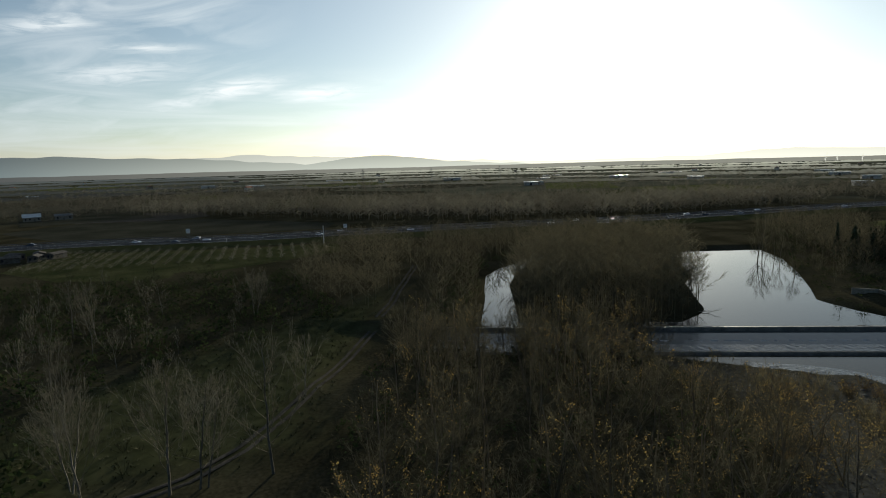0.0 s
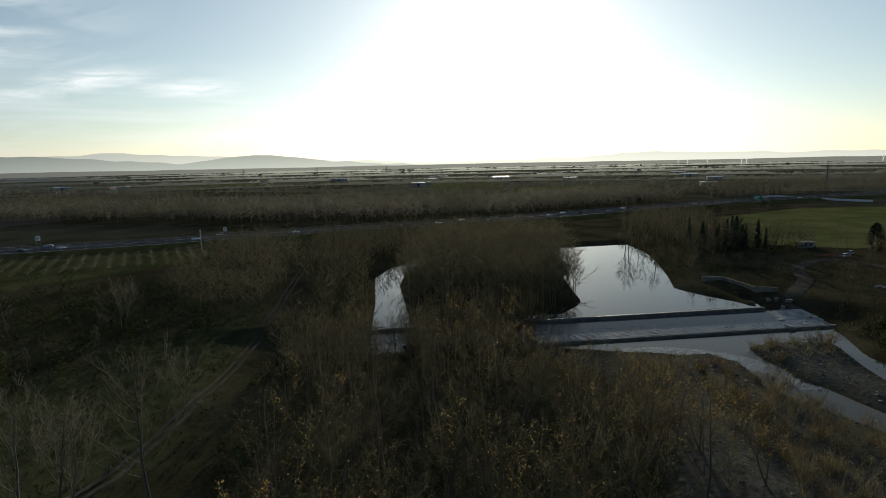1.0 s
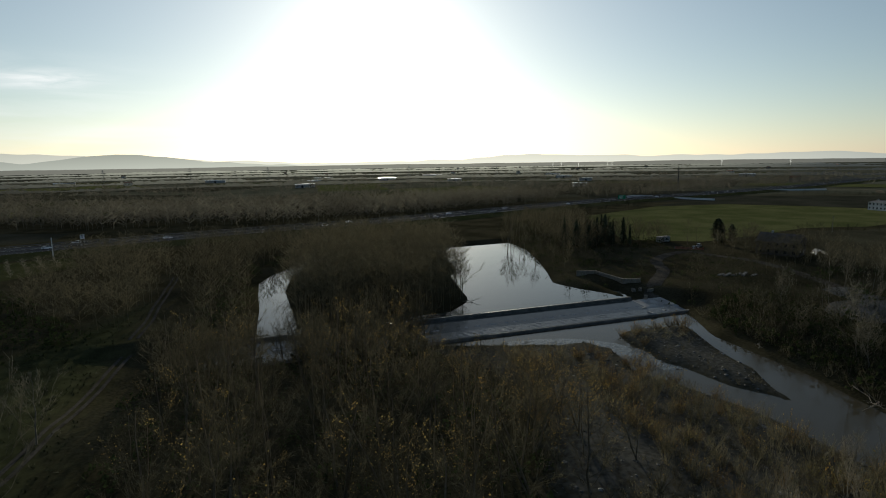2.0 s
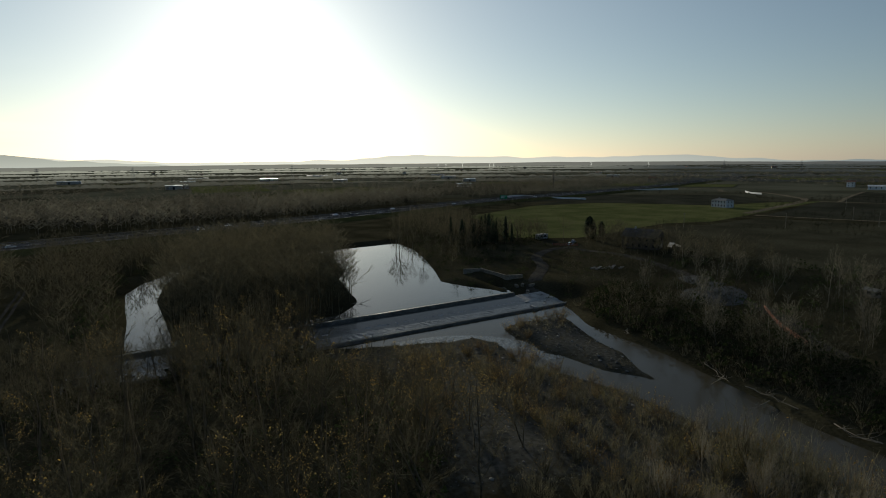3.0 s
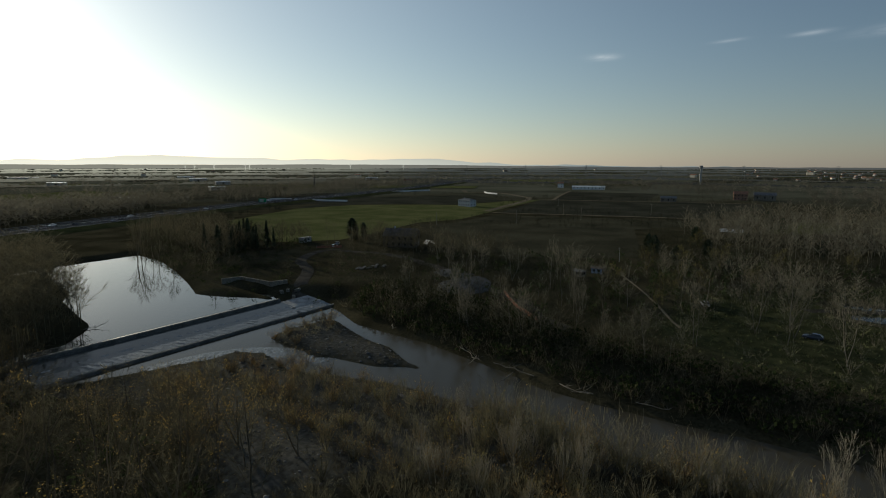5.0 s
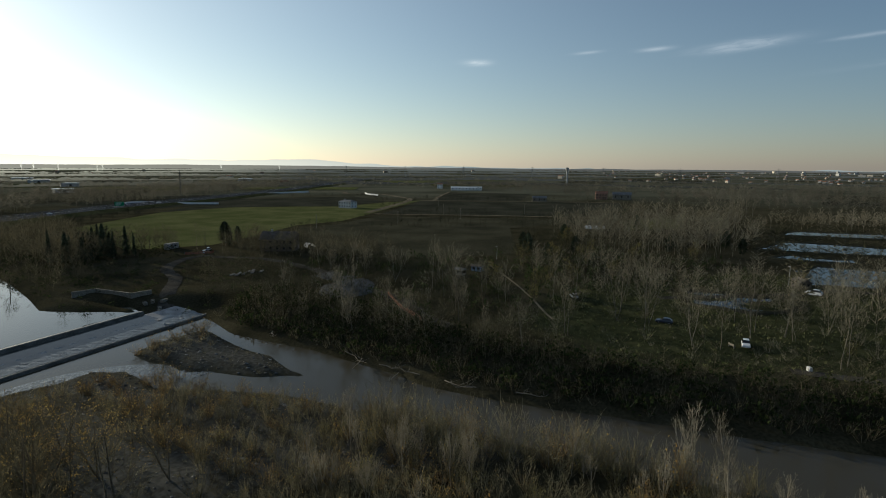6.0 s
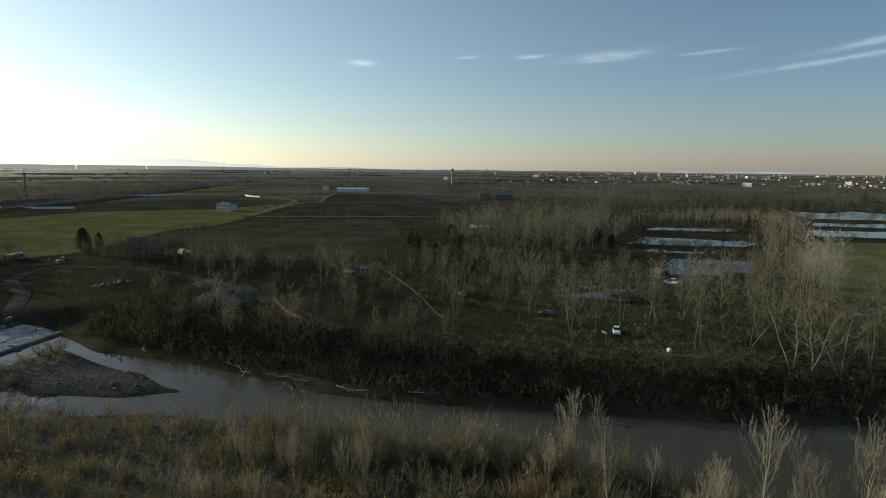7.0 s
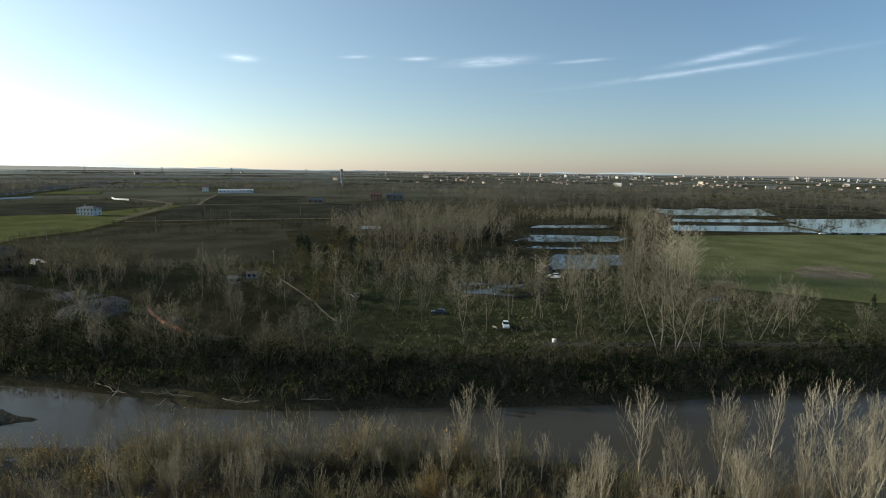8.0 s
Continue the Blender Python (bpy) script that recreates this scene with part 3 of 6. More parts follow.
# ---- fields and roads ----
SHEETS = [
    ("green_field", [(198, 222), (226, 197), (264, 200), (320, 208), (357, 194), (412, 200), (470, 208), (600, 222), (556, 245), (480, 262), (462, 302), (427, 352), (362, 367), (256, 330)], M_grass, "wide bright green winter field", "field"),
    ("dark_field", [(364, 370), (430, 355), (466, 303), (478, 266), (560, 250), (640, 330), (520, 430)], M_soil, "dark harrowed field beside the road", "field"),
    ("ploughed_field", [(420, 192), (457, -3), (645, 3), (585, 218)], M_soil, "dark ploughed field", "field"),
    ("ploughed_field", [(600, 206), (628, 113), (797, 127), (792, 252)], M_soil, "dark ploughed field by the long shed", "field"),
    ("fallow_field", [(236, 146), (309, 200), (335, 186), (400, 186), (440, 10), (356, 70), (253, 46), (226, 80)], M_stubble, "brown fallow field with faint rows", "field"),
    ("meadow", [(372, 0), (450, -12), (470, -45), (395, -40)], M_grass, "small green meadow by the wood", "field"),
    ("meadow", [(188, -112), (230, -119), (335, -173), (345, -300), (332, -480), (150, -330), (160, -150)], M_meadow, "flat green meadow beside the fish ponds", "field"),
    ("bare_patch", ragged([(197, -166), (203, -161), (211, -163), (217, -170), (224, -178), (229, -190), (222, -197), (215, -191), (206, -194), (199, -186), (200, -177), (195, -172)], 333, 4.0, 1.2), M_bare, "bare sandy patch in the green meadow", "earth"),
    ("brown_field", [(-235, 336), (-320, 396), (-307, 457), (-200, 474), (-80, 412), (-80, 375)], M_soil, "dark bare field beyond the motorway", "field"),
    ("pale_field", [(-310, 462), (-337, 565), (-245, 562), (-214, 506), (-242, 470)], M_dirt, "pale stubble field", "field"),
    ("orchard_grass", [(-190, 232), (-205, 285), (-100, 290), (-58, 300), (-50, 270), (-82, 236), (-112, 208), (-150, 209)], M_lawn, "grass under a young orchard", "field"),
]
for nm, outline, mat_, label_, cat_ in SHEETS:
    sheet(nm, outline, LAND + 0.05 + 0.05 * (nm in ("bare_patch", "pale_field")), mat_, label_, cat_)

# far patchwork of fields out to the horizon
rng = np.random.RandomState(11)
FAR_MATS = [M_grass, M_soil, M_stubble, M_stubble, M_lawn]
for k in range(120):
    az, dist = rng.uniform(-45, 140), 650 * (7.0 ** rng.rand())
    a, w, d_ = radians(az), rng.uniform(60, 220) * (1 + dist / 2500), rng.uniform(50, 160) * (1 + dist / 2500)
    cx, cy, r_ = dist * math.sin(a), dist * math.cos(a), rng.uniform(0, 3.14)
    if 380 < cx < 900 and -30 < cy < 460:
        continue
    c_, s_ = math.cos(r_), math.sin(r_)
    quad = [(cx + c_ * u * w / 2 - s_ * v * d_ / 2, cy + s_ * u * w / 2 + c_ * v * d_ / 2) for u, v in ((-1, -1), (1, -1), (0.9, 1), (-1, 0.9))]
    sheet("far_field", quad, LAND + 0.1 + 0.004 * k, FAR_MATS[k % 5], "distant flat field of the plain", "field")

HIGHWAY = [(-900, 60), (-420, 240), (-215, 306), (-150, 313), (-104, 320), (-58, 331), (42, 352), (98, 359), (150, 372), (215, 391), (330, 424), (430, 441), (503, 449), (760, 500), (1300, 640)]
HW = [(x, y, 6.0) for x, y in HIGHWAY]
highway = tagged(new("highway", ribbon("highway", HW, [(-14, 0), (14, 0)], M_asphalt)), "grey two-way motorway on a low embankment", "road", kind="structure")
tagged(new("embankment", ribbon("embankment", HW, [(-24, -2.1), (-14.3, -0.06), (14.3, -0.06), (24, -2.1)], M_lawn)), "grassy embankment under the motorway", "embankment", kind="structure")
for off in (-12.6, -1.7, 1.7, 12.6):
    tagged(new("road_line", ribbon("road_line", HW, [(off - 0.12, 0.02), (off + 0.12, 0.02)], M_paint)), "white edge line painted on asphalt", "road marking", kind="structure")
for off in (-13.6, -0.4, 0.4, 13.6):
    tagged(new("crash_barrier", ribbon("crash_barrier", HW, [(off - 0.03, 0.42), (off - 0.06, 0.58), (off - 0.03, 0.74), (off + 0.03, 0.74), (off + 0.03, 0.42)], M_barrier)), "galvanised crash barrier along the motorway", "barrier", kind="structure")
ROADS = [
    ("slip_road", [(503, 449), (620, 470), (733, 439), (740, 400), (693, 367), (705, 326), (650, 270), (596, 236), (426, 207)], 3.5, M_bare, "pale winding slip road across the fields"),
    ("field_road", [(418, 197), (440, 100), (457, -3), (470, -60)], 2.2, M_bare, "pale dirt road between fields"),
    ("field_road", [(596, 222), (628, 112), (647, 3)], 2.0, M_bare, "pale dirt road between fields"),
    ("field_road", [(602, 208), (690, 230), (800, 252)], 2.0, M_bare, "pale dirt road towards a farm"),
    ("dirt_track", [(-11.7, 225), (-15.2, 179), (-16.3, 160), (-20, 135), (-22.9, 113), (-25, 100.7), (-27.5, 86.5), (-30.6, 76.6), (-35.3, 68.6), (-46, 61), (-70, 50), (-110, 36)], 1.25, M_dirt, "rutted dirt track through the glade"),
    ("site_road", [(125, 128), (140, 140), (155, 152), (167, 168), (185, 178), (197, 177), (198, 161), (200, 147), (190, 120), (160, 75), (150, 60), (138, 52), (130, 40)], 2.3, M_dirt, "pale gravel site road round the weir works"),
    ("garden_path", [(219, 51), (200, 41), (183, 32.5), (171, 27), (145, 16)], 0.4, M_bare, "straight narrow pale path through scrub"),
    ("bank_track", [(119, -130), (121, -80), (122, -55), (123, -34)], 1.6, M_dirt, "dirt track along the top of the bank"),
    ("pond_road", [(180, -12), (203, -58), (212, -72), (205, -110)], 2.0, M_dirt, "gravel road to the fish ponds"),
]
for nm, line, half, mat_, label_ in ROADS:
    pts = [(x, y, ground_z(x, y) + 0.16) for x, y in map(tuple, smooth_line(line, 6.0))]
    if nm == "dirt_track":
        for side in (-0.85, 0.85):
            tagged(new("wheel_rut", ribbon("wheel_rut", pts, [(side - 0.42, -0.08), (side - 0.2, 0.0), (side + 0.2, 0.0), (side + 0.42, -0.08)], mat_, step=500)), label_, "road", kind="structure")
        continue
    tagged(new(nm, ribbon(nm, pts, [(-half, -0.06), (-half * 0.4, 0.02), (half * 0.4, 0.02), (half, -0.06)], mat_, step=500)), label_, "road", kind="structure")

# ---- distant hills ----


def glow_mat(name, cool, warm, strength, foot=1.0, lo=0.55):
    """Distance with haze put into emission: a plain glow, warmer towards the sun."""
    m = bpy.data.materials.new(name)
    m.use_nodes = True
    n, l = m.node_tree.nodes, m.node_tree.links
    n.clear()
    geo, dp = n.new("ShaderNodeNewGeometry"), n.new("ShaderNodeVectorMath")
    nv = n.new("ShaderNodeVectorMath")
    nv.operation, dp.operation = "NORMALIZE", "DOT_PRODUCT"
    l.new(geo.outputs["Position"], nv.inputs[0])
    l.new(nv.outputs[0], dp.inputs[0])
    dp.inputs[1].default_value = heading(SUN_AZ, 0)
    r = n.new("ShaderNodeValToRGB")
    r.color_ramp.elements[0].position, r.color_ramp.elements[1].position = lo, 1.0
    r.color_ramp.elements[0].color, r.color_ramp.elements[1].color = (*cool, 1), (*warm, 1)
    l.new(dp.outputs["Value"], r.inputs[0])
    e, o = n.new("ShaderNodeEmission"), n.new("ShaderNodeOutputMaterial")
    # stronger emission at the foot imitates haze lying low
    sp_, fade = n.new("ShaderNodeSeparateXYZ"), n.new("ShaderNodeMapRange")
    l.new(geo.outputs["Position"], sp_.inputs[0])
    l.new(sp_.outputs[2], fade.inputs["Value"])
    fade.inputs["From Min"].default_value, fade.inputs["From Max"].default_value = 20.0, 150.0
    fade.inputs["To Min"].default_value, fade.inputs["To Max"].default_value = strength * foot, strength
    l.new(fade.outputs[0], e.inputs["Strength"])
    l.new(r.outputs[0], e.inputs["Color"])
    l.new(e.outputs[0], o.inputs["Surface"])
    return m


def hill_ring(name, radius, profile, ruggedness, seed, mat, label):
    """A far ridge round the plain. profile: (azimuth, top's elevation) pairs in degrees."""
    az = np.arange(-60, 160.01, 0.2)
    top = np.interp(az, [p[0] for p in profile], [p[1] for p in profile])
    r = np.random.RandomState(seed)
    for k in range(9):
        top = top + ruggedness / (1 + k) * np.sin(np.radians(az) * (9 + 17 * k) + r.uniform(0, 6.28))
    V, F = [], []
    for i, (a, e) in enumerate(zip(np.radians(az), np.radians(top))):
        for dist, z in ((radius - 60, LAND - 6), (radius, 45 + radius * math.tan(e)), (radius + 60, LAND - 6)):
            V.append((dist * math.sin(a), dist * math.cos(a), z))
        if i:
            b = 3 * i
            F += [(b - 3, b, b + 1, b - 2), (b - 2, b + 1, b + 2, b - 1)]
    return tagged(new(name, np_mesh(name, V, F, mat, True)), label, "hills", kind="structure")


def tree_line(name, radius, tall, seed, mat, label):
    """An uneven row of tree tops round the plain, lower and broken towards the town."""
    az = np.arange(-60, 160.01, 0.1)
    r = np.random.RandomState(seed)
    top = np.zeros(len(az))
    for k in range(16):
        top += np.sin(np.radians(az) * 9 * 1.45 ** k + r.uniform(0, 6.28)) / (1 + 0.25 * k)
    top = np.clip(0.62 + 0.17 * top + r.normal(0, 0.12, len(az)), 0.02, 1.5) * tall * np.interp(az, [80, 92], [1.0, 0.42])
    V, F = [], []
    for i, (a, h) in enumerate(zip(np.radians(az), top)):
        for dist, z in ((radius - 14, LAND - 3), (radius - 8, LAND + h * 0.7), (radius, LAND + h), (radius + 14, LAND - 3)):
            V.append((dist * math.sin(a), dist * math.cos(a), z))
        if i:
            b = 4 * i
            F += [(b - 4 + k, b + k, b + k + 1, b - 3 + k) for k in range(3)]
    return tagged(new(name, np_mesh(name, V, F, mat)), label, "tree line", kind="structure")


# emission stands in for sunlight on the steam
M_steam = glow_mat("far steam with sunlight as glow", (0.5, 0.49, 0.45), (1.1, 1.04, 0.88), 1.0)
# hills and plain edge emit their haze colour instead of being lit
M_hill_far = glow_mat("far hills with glowing haze", (0.27, 0.3, 0.3), (1.1, 1.02, 0.84), 1.0, 1.25)
M_hill_mid = glow_mat("nearer hills with glowing haze", (0.16, 0.185, 0.185), (0.62, 0.6, 0.5), 1.0, 1.5)
M_plain = glow_mat("edge of the plain with glowing haze", (0.115, 0.114, 0.11), (0.34, 0.32, 0.26), 1.0)
hill_ring("backdrop_far", 4880, [(-60, 1.2), (-25, 1.2), (-18, 1.5), (-12, 1.0), (0, 0.5), (15, 0.2), (25, 0.3), (33, 0.6), (45, 0.35), (52, 0.5), (59, 0.45), (64, 0.02), (70, -0.3), (160, -0.4)], 0.09, 2, M_hill_far, "pale far hills with haze painted as glow")
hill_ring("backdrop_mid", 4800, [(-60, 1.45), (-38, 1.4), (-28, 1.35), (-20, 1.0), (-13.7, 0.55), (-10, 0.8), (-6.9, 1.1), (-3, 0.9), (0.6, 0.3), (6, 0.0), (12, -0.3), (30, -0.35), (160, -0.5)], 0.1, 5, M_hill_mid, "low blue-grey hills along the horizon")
hill_ring("backdrop_plain", 4700, [(-60, -0.1), (50, -0.15), (80, -0.34), (160, -0.36)], 0.02, 8, M_plain, "tree line with painted haze at the edge of the plain")

# tree lines of the far plain, one behind the other, each given a paler haze glow
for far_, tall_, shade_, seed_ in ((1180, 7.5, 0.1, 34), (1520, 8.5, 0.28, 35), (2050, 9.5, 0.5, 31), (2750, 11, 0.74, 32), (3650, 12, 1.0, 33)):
    far_mat = glow_mat("far tree line with glowing haze", [c * (0.22 + 0.78 * shade_) for c in (0.1, 0.106, 0.1)], [c * (0.1 + 0.9 * shade_) for c in (0.6, 0.57, 0.44)], 1.0, lo=0.76)
    tree_line("backdrop_trees", far_, tall_, seed_, far_mat, "bare tree line with painted haze far out on the plain")

# ---- vegetation: how a bare tree grows ----


class Plant:
    """Collects tapered limbs (tubes), twigs (narrow blades) and leaves as arrays."""

    def __init__(self, seed):
        self.r = np.random.RandomState(seed)
        self.wood, self.boughs, self.blades, self.leaves = [], [], [], []

    def limb(self, pts, r0, r1, sides=4, bough=False):
        (self.boughs if bough else self.wood).append((np.array(pts, float), r0, r1, sides))

    def twig(self, a, b, w):
        self.blades.append((a, b, w))

    def tubes(self, rows):
        V, F, n = [], [], 0
        for P, r0, r1, sides in rows:
            ang = np.arange(sides) * 2 * np.pi / sides
            d = np.gradient(P, axis=0)
            rad = np.linspace(r0, r1, len(P))
            for i, p in enumerate(P):
                t = d[i] / np.linalg.norm(d[i])
                u = np.cross(t, (0.31, 0.95, 0.05))
                u /= np.linalg.norm(u)
                v = np.cross(t, u)
                V.append(p + rad[i] * (np.cos(ang)[:, None] * u + np.sin(ang)[:, None] * v))
            for i in range(len(P) - 1):
                for k in range(sides):
                    a, b = n + i * sides + k, n + i * sides + (k + 1) % sides
                    F += [(a, b, b + sides), (a, b + sides, a + sides)]
            n += len(P) * sides
        return (np.concatenate(V), np.array(F)) if V else None

    def meshes(self):
        out = [self.tubes(self.wood)]
        if self.blades:
            A, B = np.array([x[0] for x in self.blades]), np.array([x[1] for x in self.blades])
            W = np.array([x[2] for x in self.blades])[:, None]
            side = np.cross(B - A, self.r.normal(size=A.shape))
            side /= np.linalg.norm(side, axis=1)[:, None] + 1e-9
            V = np.stack([A - side * W / 2, A + side * W / 2, B], 1).reshape(-1, 3)
            F = np.arange(len(V)).reshape(-1, 3)
            extra = self.tubes(self.boughs)
            if extra:
                F = np.concatenate([F, extra[1] + len(V)])
                V = np.concatenate([V, extra[0]])
            out.append((V, F))
        else:
            out.append(None)
        if self.leaves:
            C = np.array([x[0] for x in self.leaves])
            S = np.array([x[1] for x in self.leaves])[:, None]
            u = self.r.normal(size=C.shape)
            u /= np.linalg.norm(u, axis=1)[:, None]
            v = np.cross(u, self.r.normal(size=C.shape))
            v /= np.linalg.norm(v, axis=1)[:, None]
            V = np.stack([C - u * S, C + v * S * 0.6, C + u * S, C - v * S * 0.6], 1).reshape(-1, 3)
            Q = np.arange(len(V)).reshape(-1, 4)
            out.append((V, np.concatenate([Q[:, [0, 1, 2]], Q[:, [0, 2, 3]]])))
        else:
            out.append(None)
        return out


def unit(v):
    return v / (np.linalg.norm(v) + 1e-9)


def grow_tree(seed, limbs=18, branches=6, twigs=7, rise=0.9, spread=0.3, clear=0.22, width=0.035, leaf=0, fine=True, stems=1, lean=0.0, leaf_size=0.085, wild=0.55, thick=1.0, girth=1.0, clump=1.0):
    """A bare tree 10 m tall. rise: how steeply limbs climb; spread: their reach; clear: bare foot of the trunk."""
    p = Plant(seed)
    r = p.r
    for s in range(stems):
        H = 10 * (1 if s == 0 else r.uniform(0.7, 0.95))
        tilt = r.normal(0, 0.05, 2) + (r.normal(0, 0.22, 2) if stems > 1 else 0) + np.array([lean, 0])
        base = np.array([r.normal(0, 0.3), r.normal(0, 0.3), -0.25]) if s else np.array([0, 0, -0.25])
        n = 7
        trunk = [base + np.array([tilt[0] * z + r.normal(0, 0.08), tilt[1] * z + r.normal(0, 0.08), z]) for z in np.linspace(0, H, n)]
        trunk[0] = base
        r0 = girth * (0.12 if s == 0 else 0.095)
        p.limb(trunk, r0, 0.02, 5 if fine else 3)
        T = np.array(trunk)
        for k in range(limbs):
            f = clear + (1 - clear) * ((k + r.rand()) / limbs) * 0.97
            at_ = np.array([np.interp(f * H, np.linspace(0, H, n), T[:, i]) for i in range(3)])
            az = k * 2.4 + r.uniform(-0.5, 0.5)
            reach = 10 * spread * (1.15 - f) ** 0.75 * r.uniform(0.7, 1.25) * (0.55 if f < clear + 0.06 else 1)
            d0 = unit(np.array([np.cos(az), np.sin(az), rise * r.uniform(0.6, 1.4)]))
            d1 = unit(d0 + np.array([0, 0, 0.5 + rise * 0.35]))
            length = reach * (1.0 + 0.55 * rise)
            pts = [at_, at_ + d0 * length * 0.4, at_ + d0 * length * 0.4 + d1 * length * 0.35 + r.normal(0, 0.05, 3) * length]
            pts.append(pts[-1] + unit(d1 + r.normal(0, 0.25, 3)) * length * 0.3)
            rr = max(0.02 * girth, r0 * 0.5 * (1.1 - f))
            p.limb(pts, rr * thick, 0.008 * thick, 3, True)
            L = np.array(pts)
            held = leaf if r.rand() < clump else leaf * 0.08
            for j in range(branches):
                u = 0.25 + 0.75 * (j + r.rand()) / branches
                b0 = np.array([np.interp(u * 3, np.arange(4), L[:, i]) for i in range(3)])
                bd = unit(d1 * 0.9 + r.normal(0, wild, 3) + np.array([0, 0, 0.25 * rise]))
                bl = length * 0.42 * r.uniform(0.6, 1.2) * (1.2 - u * 0.5)
                b1 = b0 + bd * bl
                p.twig(b0, b1, width * 1.7)
                for q in range(twigs):
                    w = r.uniform(0.15, 1.0)
                    t0 = b0 + (b1 - b0) * w
                    td = unit(bd + r.normal(0, wild, 3) + np.array([0, 0, 0.2 * rise]))
                    t1 = t0 + td * bl * r.uniform(0.3, 0.65)
                    p.twig(t0, t1, width)
                    if held and r.rand() < held:
                        p.leaves.append((t0 + (t1 - t0) * r.rand(), leaf_size * r.uniform(0.6, 1.3)))
    return p.meshes()


def grow_shrub(seed, stems=26, twigs=7, width=0.03, spread=0.75, leaf=0.0, up=1.0, solid=True):
    """A many-stemmed bush 4 m tall."""
    p = Plant(seed)
    r = p.r
    for k in range(stems):
        az, out = r.uniform(0, 6.28), r.rand() ** 0.7 * spread
        d = unit(np.array([np.cos(az) * out, np.sin(az) * out, up]))
        a = np.array([np.cos(az) * 0.6 * r.rand(), np.sin(az) * 0.6 * r.rand(), -0.1])
        L = 4 * r.uniform(0.55, 1.05)
        m = a + d * L * 0.5
        b = m + unit(d + r.normal(0, 0.18, 3)) * L * 0.5
        if k % 3 == 0 and solid:
            p.limb([a, m, b], 0.045, 0.008, 3, k > 0)
        else:
            p.twig(a, b, width * 1.8)
        for q in range(twigs):
            w = r.uniform(0.2, 1.0)
            t0 = a + (b - a) * w
            t1 = t0 + unit(d + r.normal(0, 0.45, 3) + np.array([0, 0, 0.3])) * r.uniform(0.5, 1.3)
            p.twig(t0, t1, width)
            if leaf and r.rand() < leaf:
                p.leaves.append((t0 + (t1 - t0) * r.rand(), 0.1 * r.uniform(0.6, 1.3)))
    return p.meshes()


def grow_conifer(seed, slim=0.2, tufts=420, rounded=False):
    """A dark needle tree 10 m tall: trunk, short limbs and drooping tufts."""
    p = Plant(seed)
    r = p.r
    p.limb([(0, 0, -0.2), (0, 0, 5), (0, 0, 9.8)], 0.14, 0.02, 5)
    for k in range(tufts):
        f = r.rand() ** 0.8
        z = 0.6 + 9.3 * f
        reach = 10 * slim * (1.03 - f) ** 0.7 * r.uniform(0.3, 1.25)
        if rounded:
            reach = 10 * slim * math.sin(math.pi * (0.08 + 0.9 * f)) ** 0.6 * r.uniform(0.45, 1.15)
        az = r.uniform(0, 6.28)
        tip = np.array([np.cos(az) * reach, np.sin(az) * reach, z - 0.1 * reach])
        root = np.array([np.cos(az) * reach * 0.35, np.sin(az) * reach * 0.35, z + 0.25])
        p.twig(root, tip + r.normal(0, 0.1, 3), r.uniform(0.3, 0.6))
        if k % 5 == 0:
            p.limb([(0, 0, z), tuple(tip)], 0.03, 0.01, 3, True)
    return p.meshes()


class Kind:
    """A template plant with its meshes, from which things are placed or stuff is joined."""

    def __init__(self, name, arrays, mats, tall):
        self.name, self.arrays, self.mats, self.tall = name, arrays, mats, tall
        self.data = [np_mesh(n_, a[0], a[1], m) if a else None for n_, a, m in zip(("trunk", "crown", "leaves"), arrays, mats)]

    def place(self, name, x, y, height, rz, label, category, group, z=None, wide=1.0):
        s = height / self.tall
        ob = new(name)
        ob.matrix_world = Matrix.Translation((x, y, ground_z(x, y) if z is None else z)) @ pose(0, 0, 0, 0, 0, rz) @ Matrix.Diagonal((s * wide, s * wide, s, 1))
        for n_, me in zip(("trunk", "crown", "leaves"), self.data):
            if me:
                new(n_, me).parent = ob
        return tagged(ob, label, category, group)


TW, TP, TR = (M_bark, M_twig, M_leaf), (M_bark_pale, M_twig_pale, M_leaf), (M_bark, M_twig_red, M_leaf)
TG = (M_bark_grey, M_twig_grey, M_leaf)
TO = (M_bark, M_twig, M_leaf_olive)
TS = (M_bark, M_straw, M_leaf)
POPLARS = [Kind("poplar", grow_tree(100 + k, 26, 7, 9, 1.7, 0.21, 0.1, 0.019, wild=0.28, thick=0.7, girth=0.8), TP, 10) for k in range(4)]
TALL = [Kind("tall poplar", grow_tree(150 + k, 26, 7, 8, 1.5, 0.17, 0.14, 0.014, wild=0.34, thick=0.45, girth=0.6), TG, 10) for k in range(3)]
BROAD = [Kind("broad tree", grow_tree(200 + k, 18, 9, 13, 0.7, 0.36, 0.2, 0.012, stems=1 + k % 2, wild=0.55, thick=0.55), TW, 10) for k in range(4)]
BROAD_GREY = [Kind("grey broad tree", grow_tree(215 + k, 17, 9, 12, 1.05, 0.38, 0.18, 0.016, stems=1 + k % 2, wild=0.42, thick=0.6), TG, 10) for k in range(3)]
BROAD_PALE = [Kind("pale broad tree", grow_tree(230 + k, 20, 7, 10, 1.35, 0.3, 0.15, 0.02, stems=1 + k % 3, lean=0.05 * k, wild=0.3, thick=0.95), TP, 10) for k in range(3)]
SPREAD = [Kind("spreading tree", grow_tree(260 + k, 15, 9, 15, 0.9, 0.4, 0.2, 0.0095, stems=2, lean=0.1 * (k - 1), wild=0.5, thick=0.6, girth=0.65), TG, 10) for k in range(3)]
